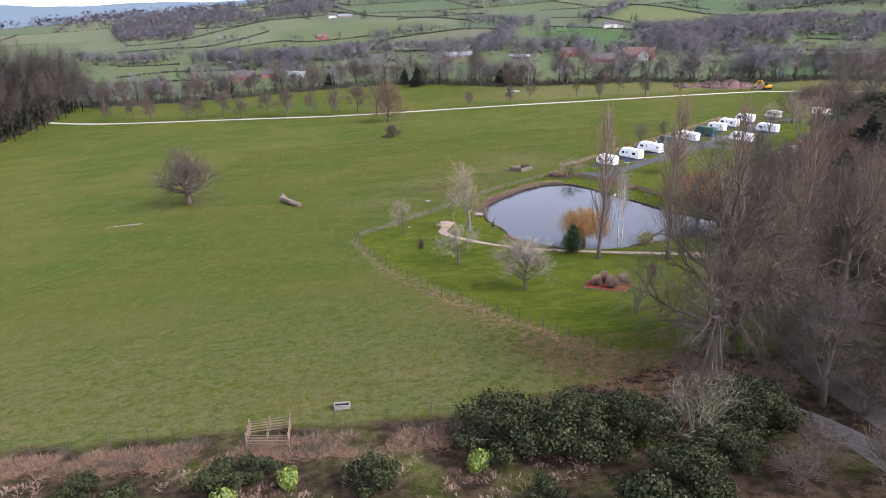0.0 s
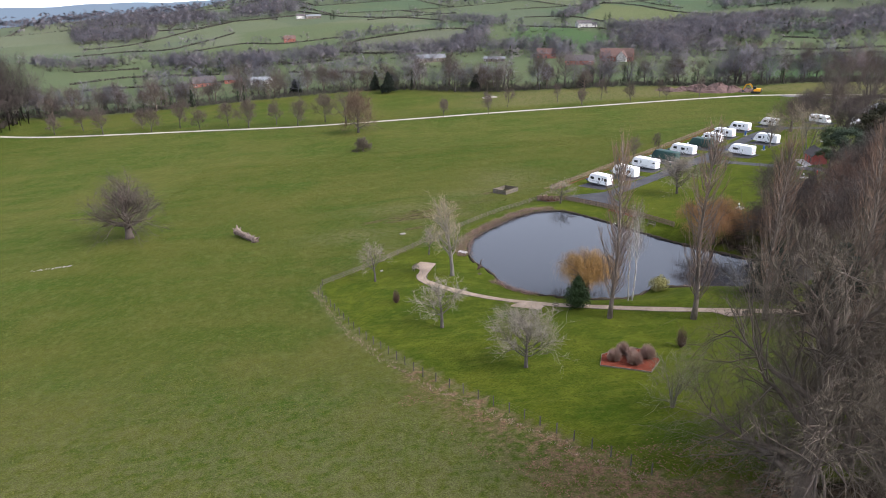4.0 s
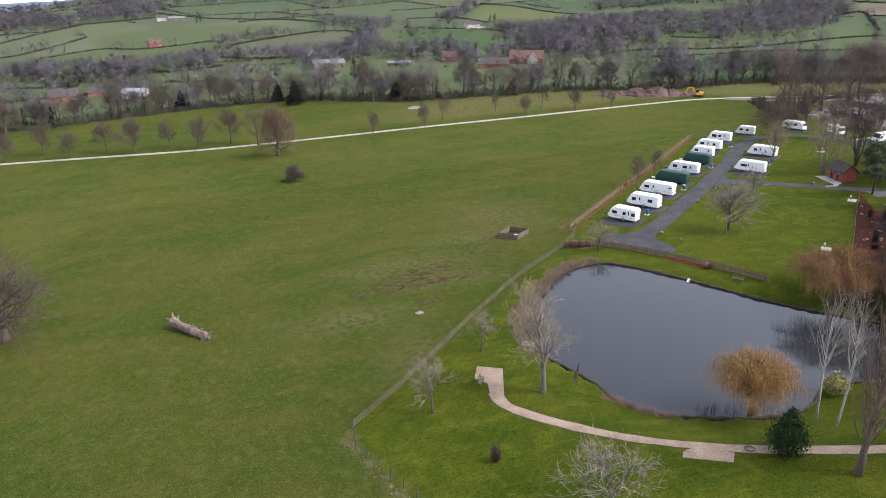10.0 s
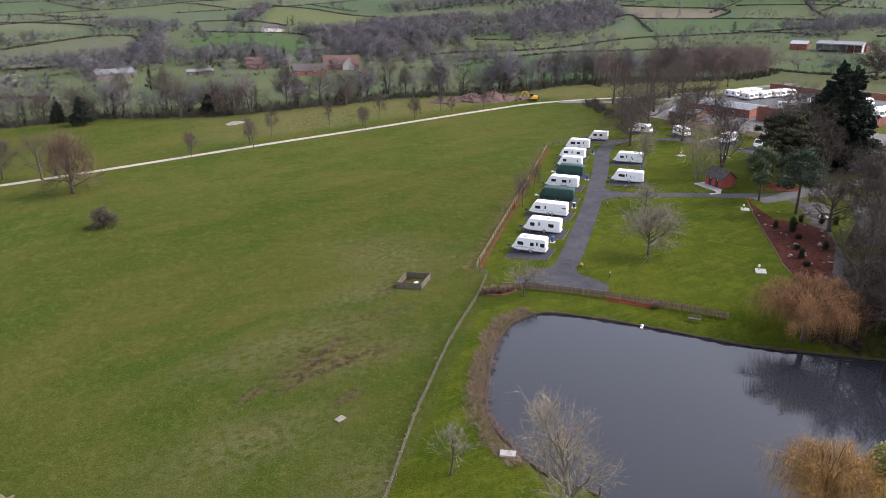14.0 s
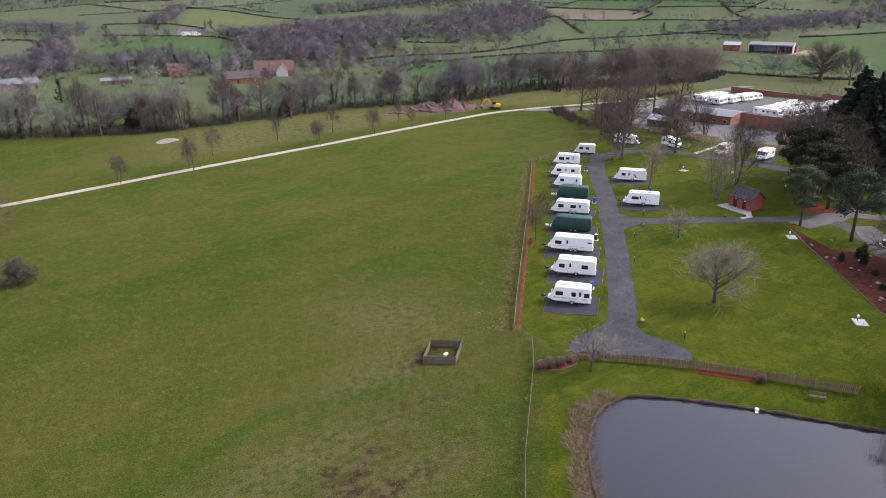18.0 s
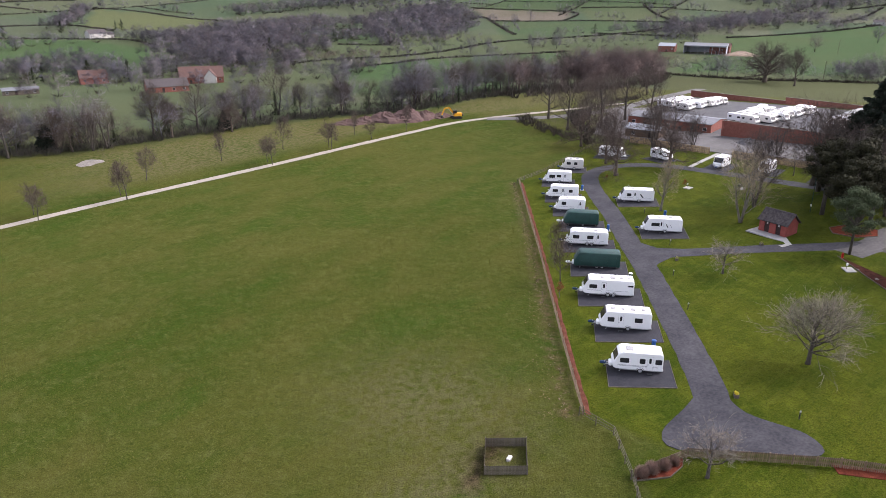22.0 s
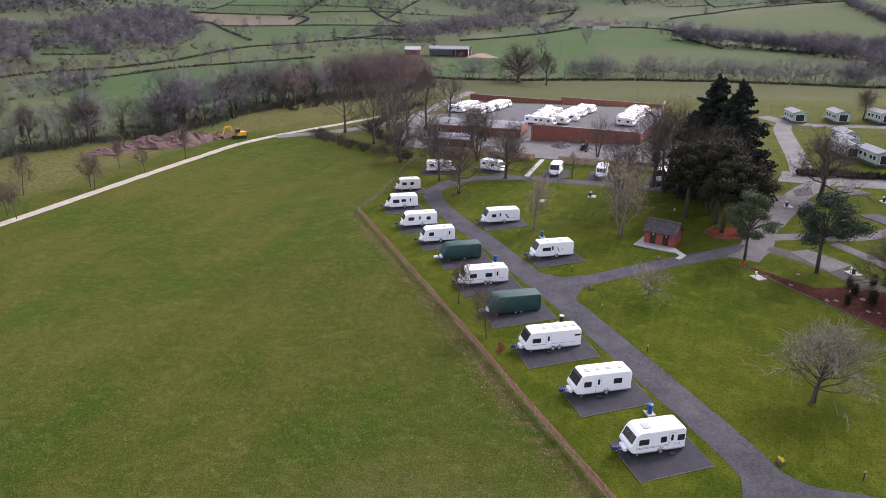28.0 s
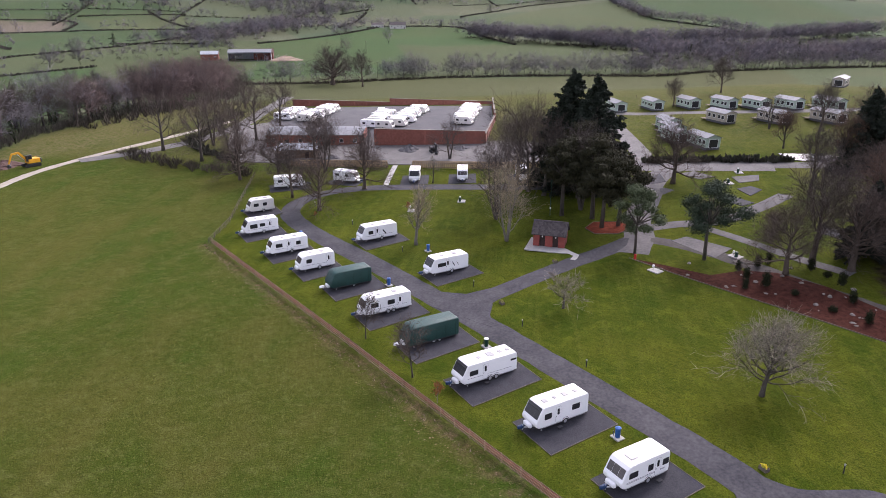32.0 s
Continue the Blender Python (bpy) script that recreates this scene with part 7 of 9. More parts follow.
# hedges of the hills behind
hx, hy = [], []
for v in range(-18, 20):
    u = np.arange(-14, 15, 0.013)
    x, y = xy_of(u + 0.0, np.full(len(u), float(v)))
    hx.append(x), hy.append(y)
    for u in range(-14, 15):
        t = np.arange(0.02, 1, 0.018)
        x, y = xy_of(np.full(len(t), float(u)), v + t)
        hx.append(x), hy.append(y)
hx, hy = np.concatenate(hx), np.concatenate(hy)
hd = np.hypot(hx - MID[0], hy - MID[1])
keep = in_far(hx, hy) & (hd > 980) & ~((hx > 600) & (hy < 300) & (hd < 1300))
hx, hy, hd = hx[keep], hy[keep], hd[keep]
tufts("hill_hedges", np.stack([hx, hy], 1), 2.2 + hd / 1100, 1.4 + hd / 1500, M_HEDGEROW, "dark hedges on the far hills", 42, 3, slim=0.42)
m = rt.random(len(hx)) < 0.06 * (0.15 + 2.0 * (vnoise(hx, hy, 120, 8.0) > 0.1))
ht = np.concatenate([ht, np.stack([hx[m], hy[m]], 1) + rt.normal(0, 2, (int(m.sum()), 2))])
scatter("hedgerow_trees", ht, 7 + 7 * rt.random(len(ht)), M_FARWOOD, "scattered bare hedgerow trees", 110, 0.015, 44, (1.1, 1.6), limbs=6, boughs=2, stout=0.5)
# woods on the far hills
wx, wy = rt.random(60000) * 3800 - 1500, rt.random(60000) * 2600 - 600
val2 = np.modf(field_value(wx, wy) * 7.31)[0]
wd = np.hypot(wx - MID[0], wy - MID[1])
wood = in_far(wx, wy) & (wd > 1000) & (val2 < np.interp(wd, [950, 1400, 2400], [0.16, 0.34, 0.5])) & (rt.random(60000) < 0.42) & ~((wx > 600) & (wy < 300) & (wd < 1300))
far_spots = np.stack([wx[wood], wy[wood]], 1)
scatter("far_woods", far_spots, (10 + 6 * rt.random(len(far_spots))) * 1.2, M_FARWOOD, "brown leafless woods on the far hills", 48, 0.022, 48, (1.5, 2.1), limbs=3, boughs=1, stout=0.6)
ev = np.concatenate([ht[rt.random(len(ht)) < 0.05] + 4, ws[rt.random(len(ws)) < 0.04], [(73, 349), (87, 320), (34, 372), (40, 378), (203, 717), (207, 712), (148, 703), (-231, 348), (-145, 903), (-140, 898), (-60, 300), (-20, 262)]])
scatter("far_evergreens", ev, 7 + 5 * rt.random(len(ev)), M_EVERGREEN, "scattered dark evergreens on the hillside", 240, 0.05, 46, (0.6, 0.9), leafy=True)


# ---- fences ----
POST = Shape().box(0, 0, 0.5, 0.1, 0.1, 1.3, 0, 0.015).mesh("post", M_WOOD)
POST_DARK = Shape().box(0, 0, 0.5, 0.1, 0.1, 1.3, 0, 0.015).mesh("post", M_BARK)
POST_GREY = Shape().box(0, 0, 0.5, 0.1, 0.1, 1.25, 0, 0.015).mesh("post", M_WOODGREY)
RAIL = Shape().box(0.5, 0, 0, 1, 0.035, 0.1).mesh("rail", M_WOOD)
RAIL_GREY = Shape().box(0.5, 0, 0, 1, 0.03, 0.065).mesh("rail", M_WOODGREY)
WIRE = Shape().box(0.5, 0, 0, 1, 0.004, 0.004).mesh("wire", M_WOODGREY)
BOARD = Shape().box(0, 0, 0.5, 0.105, 0.02, 1.0).mesh("board", M_WOOD)
BOARD_GREY = Shape().box(0, 0, 0.5, 0.14, 0.02, 1.0).mesh("board", M_WOODGREY)


def span(a, b):
    """The pose that lays a unit length along x from one point to another."""
    a, b = Vector(a), Vector(b)
    d = b - a
    x = d.normalized()
    y = Vector((0, 0, 1)).cross(x).normalized()
    z = x.cross(y)
    m = Matrix((x * d.length, y, z)).transposed().to_4x4()
    m.translation = a
    return m


def fence(name, line, label, gap=2.0, post=None, rails=(), rail=None, wires=(), boards=None, board_gap=0.12, board_low=0.08, lean=0.02, side=0.07):
    pts = []
    line = [np.array(p, float) for p in line]
    for a, b in zip(line[:-1], line[1:]):
        n = max(1, round(float(np.linalg.norm(b - a)) / gap))
        pts += [a + (b - a) * i / n for i in range(n)]
    pts.append(line[-1])
    r = np.random.default_rng(int(abs(line[0][0] * 31 + line[0][1] * 17)))
    f = thing(name, pose(*line[0], gz(*line[0])), label, "fence")
    inv = f.matrix_world.inverted()
    zs = [gz(*p) for p in pts]
    for p, z in zip(pts, zs):
        part("post", post, None, f, at=inv @ pose(p[0], p[1], z - 0.03 + r.normal(0, 0.02), *(r.normal(0, lean * 57, 2)), r.random() * 20))
    for i in range(len(pts) - 1):
        a, b = pts[i], pts[i + 1]
        n = np.array([-(b - a)[1], (b - a)[0]])
        n = n / (np.linalg.norm(n) + 1e-9) * side
        for h in rails:
            part("rail", rail, None, f, at=inv @ span((*(a + n), zs[i] + h + r.normal(0, 0.012)), (*(b + n), zs[i + 1] + h + r.normal(0, 0.012))))
        for h in wires:
            part("wire", WIRE, None, f, at=inv @ span((*(a + n), zs[i] + h), (*(b + n), zs[i + 1] + h)))
        if boards:
            k = max(1, int(np.linalg.norm(b - a) / board_gap))
            ang = math.degrees(math.atan2((b - a)[1], (b - a)[0]))
            for j in range(k):
                q = a + (b - a) * (j + 0.5) / k - n * 0.6
                z = zs[i] + (zs[i + 1] - zs[i]) * (j + 0.5) / k
                part("board", boards, None, f, at=inv @ pose(q[0], q[1], z + board_low + r.normal(0, 0.008), 0, r.normal(0, 0.4), ang))
    return f


ROW = [(-13.3, 2.7), (-0.4, 15.2), (21.5, 36.0), (53.4, 67.1)]
fence("rail_fence", ROW, "brown four-rail timber fence along the caravan row", 2.4, POST, (0.28, 0.54, 0.8, 1.06), RAIL)
fence("rail_fence", [(-13.6, 3.0), (-14.3, -1.6), (-18.9, -6.4)], "weathered rail fence round a bark corner", 2.0, POST_GREY, (0.35, 0.68, 1.0), RAIL_GREY)
fence("rail_fence", [(53.1, 67.4), (64, 68.2), (80, 72), (97, 76)], "grey weathered rail fence at the meadow edge", 2.6, POST_GREY, (0.35, 0.68, 1.0), RAIL_GREY)
fence("rail_fence", [(-18.9, -6.4), (-31, -17.6), (-42.5, -29.5), (-55, -44.2), (-61.2, -50.6)], "grey post and rail fence between meadow and pond lawn", 2.2, POST_GREY, (0.32, 0.62, 0.9), RAIL_GREY)
fence("wire_fence", [(-61.2, -50.6), (-61.4, -54.5), (-54.2, -72), (-46.5, -85.6), (-38.5, -95.2), (-29, -107.3)], "post and wire fence along the mown lawn", 2.0, POST_DARK, (), None, (0.25, 0.5, 0.8, 1.05))
fence("wire_fence", [(-86, -121), (-79.7, -120.1), (-73.2, -119), (-67.6, -118.2)], "leaning post and wire fence at the meadow's foot", 3.2, POST_DARK, (), None, (0.4, 0.7, 1.0), lean=0.05)
fence("wire_fence", [(-56.7, -118.4), (-51.9, -118.8), (-48.1, -118.8), (-40, -118.6)], "leaning post and wire fence at the meadow's foot", 4.2, POST_DARK, (), None, (0.4, 0.7, 1.0), lean=0.05)
fence("board_fence", [(-18.6, -6.6), (-12.9, -8.6), (-9, -14.5), (-5.7, -19.4), (-2, -26), (1.8, -33)], "brown close-boarded timber fence along the pond bank", 2.0, POST, (0.3, 0.85), RAIL, boards=BOARD, board_gap=0.16)
fence("board_fence", [(98.5, 2), (100, 14), (101.5, 28), (103, 40)], "tan close-boarded fence between pitches and yard", 2.5, POST, (0.3, 1.3), RAIL, boards=Shape().box(0, 0, 0.85, 0.4, 0.02, 1.7).mesh("board", mat("new_boards", (0.32, 0.22, 0.12), (0.45, 0.33, 0.2), 2, 0.9, vary=0.15)), board_gap=0.42)
fence("board_fence", [(103.5, 46), (104.5, 58), (105, 70)], "tan close-boarded fence between pitches and yard", 2.5, POST, (0.3, 1.3), RAIL, boards=bpy.data.meshes["board.002"] if "board.002" in bpy.data.meshes else BOARD, board_gap=0.42)
fence("field_fence", [(210, 60), (205, 20), (196, -20), (178, -60), (160, -95)], "thin post and wire fence round the lodge field", 4.0, POST_GREY, (), None, (0.5, 1.0))

# bark and leaves at the fence foot
ribbon("bark_strip", [(a[0] + 0.4, a[1] - 0.4) for a in ROW], 0.27, M_STRIP, "strip of red bark mulch inside the rail fence", 0.045, 1.0, 0.12, category="mulch")


def bed(outline, label, edge=True, cover=None):
    b = patch("mulch_bed", outline, cover or M_MULCH, label, 0.07, "flower bed")
    if edge:
        n = len(outline)
        for i in range(n):
            p, q = outline[i], outline[(i + 1) % n]
            part("edging_board", Shape().beam((*p, gz(*p) + 0.07), (*q, gz(*q) + 0.07), 0.05, 0.16), M_WOODGREY, b)
    return b


bed([(-18.8, -6.9), (-16.5, -8.9), (-14.4, -9.0), (-13.2, -8.4), (-15.5, -6.9), (-17.6, -6.1)], "red bark bed in a fence corner with bare shrubs")
bed([(-27.4, -87.2), (-26.5, -84.6), (-23.6, -83.2), (-21.2, -84.6), (-20.9, -87.3), (-22.8, -89.9)], "red bark bed edged with boards on the lawn")
bed([(47.2, -2.2), (41, -8), (34.7, -14.2), (27, -22), (21.8, -27), (16.5, -33.5), (19, -36), (28, -31), (36, -26.5), (41, -21.5), (42, -17), (40.5, -12.5), (44.5, -6.5)], "long red-brown bark bed with clipped yews and stones", False, M_OLDMULCH)
bed([(63.5, 1.8), (60.5, 3.4), (57.8, 2), (57.6, -1.8), (60, -4.2), (63.5, -3.2)], "red bark bed round conifer trunks")
bed([(-6.6, -19.6), (-3.4, -25), (-2.6, -24.4), (-5.6, -18.6)], "narrow red bark bed along the board fence", False)
sh = Shape()
for a, b in (((47.2, -2.2), (41, -8)), ((41, -8), (34.7, -14.2)), ((34.7, -14.2), (27, -22)), ((27, -22), (21.8, -27)), ((21.8, -27), (16.5, -33.5))):
    tagged(new("edging_board", Shape().beam((*a, gz(*a) + 0.05), (*b, gz(*b) + 0.05), 0.06, 0.16).mesh("edging_board", M_WOODGREY)), "weathered timber edging along a bark bed", "edging", kind="structure")


def twig_ball(key, rx, rz, count, seed, material, width=0.012):
    """A rounded bare shrub of many upright twigs."""
    r = np.random.default_rng(seed)
    a, t = r.random(count) * 6.283, np.arccos(1 - r.random(count) * 1.05)
    d = np.stack([np.sin(t) * np.cos(a) * rx, np.sin(t) * np.sin(a) * rx, np.cos(t) * rz], 1)
    end = d * (0.8 + 0.25 * r.random((count, 1))) + np.array([0, 0, rz * 0.35])
    start = d * 0.12 * r.random((count, 1))
    mid = start * 0.45 + end * 0.55 + r.normal(0, 0.06, (count, 3))
    s = np.cross(d, r.normal(0, 1, (count, 3)))
    s = s / (np.linalg.norm(s, axis=1, keepdims=True) + 1e-9) * width
    v = np.stack([start - s, start + s, mid + s, mid - s, end], 1).reshape(-1, 3)
    v[:, 2] = np.maximum(v[:, 2], 0.0)
    i = np.arange(count)[:, None] * 5
    f = np.concatenate([i + [0, 1, 2], i + [0, 2, 3], i + [3, 2, 4]])
    wood = Shape().tube([(0, 0, -0.1), (0, 0, rz * 0.4)], [0.07, 0.04], 5)
    TREES[key] = (wood.mesh("trunk", M_BARK), mesh_arrays("crown", v, f, material), rz)


twig_ball("shrub", 1.0, 1.35, 1500, 81, M_SHRUB)
bare_tree("copper_shrub", 3.1, 1.7, 0.9, 0.05, 82, 12, 5, 4, 4, M_BARK_PALE, M_REDLEAF, 0.017, 0.5, 0.6)
twig_ball("dogwood", 0.7, 1.9, 500, 83, M_TWIG_RUST, 0.008)
for x, y, s in ((-24.2, -84.8, 0.95), (-25.6, -86.2, 0.95), (-23.8, -87.6, 1.0), (-22.0, -86.4, 1.05), (-23.6, -86.0, 0.85)):
    plant("shrub", x, y, "rounded bare shrub with pinkish-grey twigs in a bark bed", x * 40, s, "shrubs in the lawn bed", "shrub", "shrub")
for x, y, s in ((-18.0, -6.9, 0.8), (-17.0, -7.3, 0.85), (-15.8, -7.9, 0.75), (-14.6, -8.3, 0.6)):
    plant("shrub", x, y, "bare twiggy shrub in the fence corner bed", x * 40, s, "shrubs in the corner bed", "shrub", "shrub")
plant("shrub", -2.9, -25.2, "low bare shrub beside the board fence", 0, 0.7, "", "shrub", "shrub")
plant("copper_shrub", 8.6, 22.2, "copper-leaved beech shrub beside the rail fence", 0, 0.9, "", "shrub", "shrub")
plant("copper_shrub", 70.6, 35.6, "small copper-leaved shrub on the lawn", 0, 0.7, "", "shrub", "shrub")
plant("copper_shrub", 66.8, 52.6, "small rusty shrub beside the road bend", 0, 0.5, "", "shrub", "shrub")
plant("dogwood", -49.5, -61.5, "thin rust-brown sapling beside the wire fence", 0, 1.0, "", "sapling", "sapling")
plant("dogwood", -17.5, -84.5, "thin rust-brown sapling on the lawn", 0, 1.15, "", "sapling", "sapling")
YEWS = [(39.2, -16.9, 1), (43.3, -19.6, 1), (44.4, -21.4, 1), (36.6, -18.7, 1.25), (36.0, -15.9, 0.9), (29.2, -24.3, 0), (26.0, -27.1, 1), (33.9, -21.5, 0), (41.7, -26.2, 1), (39.4, -27.5, 0), (36.7, -28.3, 1.1), (42.0, -16.6, 0.9), (31.5, -27.5, 1), (23.5, -29.5, 0)]
for x, y, s in YEWS:
    plant("column_yew" if s else "ball_yew", x, y, "dark clipped yew in a red bark bed" if s else "dark clipped yew ball in a red bark bed", x * 50, s * 1.25 or 1.1, "clipped yews in the bark bed", "shrub", "shrub")

# stones in the bark bed
STONE = []
for k in range(4):
    r = np.random.default_rng(200 + k)
    sh = Shape()
    ring = 7
    vs = [(0, 0, 0.16 + 0.04 * r.random())]
    for lv, (rad, zz) in enumerate(((0.2, 0.13), (0.3, 0.03), (0.26, -0.06))):
        vs += [(math.cos(6.283 * j / ring) * rad * (0.7 + 0.6 * r.random()), math.sin(6.283 * j / ring) * rad * 0.7 * (0.7 + 0.6 * r.random()), zz) for j in range(ring)]
    fs = [(0, 1 + j, 1 + (j + 1) % ring) for j in range(ring)]
    fs += [(1 + a * ring + j, 1 + (a + 1) * ring + j, 1 + (a + 1) * ring + (j + 1) % ring, 1 + a * ring + (j + 1) % ring) for a in range(2) for j in range(ring)]
    STONE.append(sh.add(vs, fs).mesh("stone", M_STONE))
rs = np.random.default_rng(9)
LONG_BED = np.array([(47.2, -2.2), (41, -8), (34.7, -14.2), (27, -22), (21.8, -27), (16.5, -33.5), (19, -36), (28, -31), (36, -26.5), (41, -21.5), (42, -17), (40.5, -12.5), (44.5, -6.5)])
chips = np.stack([16 + 31 * rs.random(7000), -36 + 34 * rs.random(7000)], 1)
chips = chips[inside(chips[:, 0], chips[:, 1], LONG_BED)]
tufts("bark_chips", chips, 0.3, 0.1, M_CHIPS, "loose coarse bark chips on the bed", 91, 4, "mulch", 0.35)
for x, y in chips[::95][:24]:
    s = 0.35 + 0.6 * rs.random()
    tagged(new("stone", STONE[int(rs.integers(0, 4))]), "pale rough stone in the bark bed", "stone", "stones in the bark bed").matrix_world = Matrix.LocRotScale((x, y, gz(x, y) + 0.08), Euler((0, 0, rs.random() * 6)), (s * 1.4, s, s))
for x, y in ((40.6, -9.4), (36.5, -13.6), (38, -17.8), (41, -18), (34.2, -19.2), (31, -23), (45, -17), (28.2, -26.2), (37.5, -23.5), (42.5, -23.8), (33.2, -25.5), (39.8, -21.8), (25, -29.5), (44.8, -10.5), (35.2, -29.2)):
    s = 0.7 + 0.9 * rs.random()
    tagged(new("stone", STONE[int(rs.integers(0, 4))]), "pale rough stone in the bark bed", "stone", "stones in the bark bed").matrix_world = Matrix.LocRotScale((x, y, gz(x, y) + 0.08), Euler((0, 0, rs.random() * 6)), (s, s, s))
for k in range(16):
    x, y = -119.5 + 0.5 * k + rs.normal(0, 0.3), -25.2 + 0.09 * k + rs.normal(0, 0.5)
    s = 0.6 + 0.8 * rs.random()
    tagged(new("stone", STONE[int(rs.integers(0, 4))]), "pale stone lying in the meadow grass", "stone", "stones in the meadow").matrix_world = Matrix.LocRotScale((x, y, gz(x, y)), Euler((0, 0, rs.random() * 6)), (s, s, s * 0.7))

# ---- meadow things ----
def pen():
    """A square stock pen of upright boards."""
    a, b, c = np.array([-27.0, 4.1]), np.array([-24.4, 1.1]), np.array([-21.2, 3.9])
    d = a + c - b
    p = thing("stock_pen", pose(*a, gz(*a)), "square grey timber pen of upright boards in the meadow", "pen")
    inv = p.matrix_world.inverted()
    for s, e in ((a, b), (b, c), (c, d), (d, a)):
        n = int(np.linalg.norm(e - s) / 0.15)
        ang = math.degrees(math.atan2((e - s)[1], (e - s)[0]))
        for j in range(n):
            q = s + (e - s) * (j + 0.5) / n
            part("board", BOARD_GREY, None, p, at=inv @ pose(q[0], q[1], gz(*q), 0, rs.normal(0, 0.4), ang))
        for h in (0.25, 0.85):
            part("rail", RAIL_GREY, None, p, at=inv @ span((*s, gz(*s) + h), (*e, gz(*e) + h)))
        part("post", POST_GREY, None, p, at=inv @ pose(*s, gz(*s), 0, 0, ang))
    m = (a + c) / 2
    solid("mineral_block", Shape().box(0, 0, 0.15, 0.75, 0.4, 0.3, 20, 0.06), M_OFFWHITE, "white block lying inside the timber pen", "block", m=pose(m[0] + 0.3, m[1] - 0.2, gz(*m)))


pen()


def cage():
    """A tree guard of four rough hurdles."""
    c = [np.array(q) for q in ((-63.7, -122.0), (-60.0, -122.5), (-60.5, -119.2), (-64.0, -119.6))]
    p = thing("tree_guard", pose(*c[0], gz(*c[0])), "rough timber hurdles fencing in a dead sapling", "tree guard")
    inv = p.matrix_world.inverted()
    for i in range(4):
        s, e = c[i], c[(i + 1) % 4]
        part("post", POST, None, p, at=inv @ (pose(*s, gz(*s), 3, 2, 0) @ Matrix.Diagonal((1.2, 1.2, 1.35, 1))))
        for h in (0.15, 0.42, 0.69, 0.96, 1.23):
            part("rail", RAIL_GREY if h > 1 else RAIL, None, p, at=inv @ span((*s, gz(*s) + h), (*e, gz(*e) + h + rs.normal(0, 0.03))))
        m = (s + e) / 2
        part("post", POST, None, p, at=inv @ (pose(*m, gz(*m), -2, 2, 0) @ Matrix.Diagonal((0.8, 0.8, 1.3, 1))))


cage()
x, y = -62.1, -120.9
solid("dead_sapling", Shape().tube([(0, 0, -0.1), (0.05, 0, 0.9), (0, 0.06, 1.7)], [0.07, 0.05, 0.03], 6).tube([(0.05, 0, 0.9), (0.5, 0.2, 1.5)], [0.03, 0.01], 5).tube([(0, 0.05, 1.4), (-0.4, 0.1, 1.9)], [0.03, 0.01], 5), M_BARK_PALE, "cut grey sapling trunk inside timber hurdles", "sapling", m=pose(x, y, gz(x, y)))


def trough(x, y, turn):
    t = thing("trough", pose(x, y, gz(x, y), 0, 0, turn), "grey stone drinking trough in the grass", "trough")
    part("base", Shape().box(0, 0, 0.1, 1.5, 0.7, 0.2, 0, 0.03), M_STONE, t)
    for sx, sy, w, d in ((0, 0.3, 1.5, 0.1), (0, -0.3, 1.5, 0.1), (0.7, 0, 0.1, 0.5), (-0.7, 0, 0.1, 0.5)):
        part("side", Shape().box(sx, sy, 0.33, w, d, 0.26), M_STONE, t)
    part("water", Shape().box(0, 0, 0.26, 1.3, 0.5, 0.12), M_WATER, t, "dark water")


trough(-56.3, -116.1, 5)


def fallen_log():
    t = thing("fallen_log", pose(-80.2, -16.8, gz(-80.2, -16.8), 0, 0, -51), "large weathered fallen tree trunk with torn roots", "log")
    r = np.random.default_rng(4)
    pts = [(-4.3 + i * 0.86, 0.12 * math.sin(i * 1.7), 0.62 + 0.05 * math.cos(i * 2.1)) for i in range(11)]
    rad = [0.78, 0.62, 0.66, 0.55, 0.6, 0.56, 0.62, 0.54, 0.58, 0.66, 0.5]
    sh = Shape().tube(pts, rad, 11)
    sh.v = [(a + r.normal(0, 0.03), b + r.normal(0, 0.05), c + r.normal(0, 0.05)) for a, b, c in sh.v]
    part("trunk", sh, M_LOG, t)
    for a, b, w in (((-4.2, 0, 0.8), (-4.9, 0.5, 1.75), 0.26), ((-4.2, 0, 0.7), (-5.0, -0.5, 1.2), 0.22), ((-3.6, 0.2, 0.9), (-3.9, 0.9, 1.5), 0.2), ((0.3, 0, 1.0), (0.5, 0.35, 1.45), 0.2), ((1.6, 0.2, 0.8), (1.9, 0.9, 1.0), 0.18), ((3.8, 0, 0.8), (4.6, 0.55, 1.5), 0.24), ((4.1, 0, 0.6), (5.0, -0.45, 0.9), 0.22), ((3.4, -0.2, 0.5), (3.8, -1.0, 0.35), 0.18)):
        part("stub", Shape().tube([a, tuple((p + q) / 2 + 0.05 for p, q in zip(a, b)), b], [w, w * 0.8, w * 0.3], 6), M_LOG, t)


fallen_log()
for x, y, w in ((-48.4, -24.2, 1.1), (-52, -46, 0.5)):
    solid("stone_slab", Shape().box(0, 0, 0.06, w, w * 0.7, 0.16, 20, 0.03), M_STONE, "small grey concrete slab in the grass", "slab", m=pose(x, y, gz(x, y)))
solid("stone_slab", Shape().box(0, 0, 0.08, 1.5, 0.9, 0.2, -40, 0.03), M_CONC, "pale stone slab at the pond edge", "slab", m=pose(-38.1, -39.9, gz(-38.1, -39.9)))

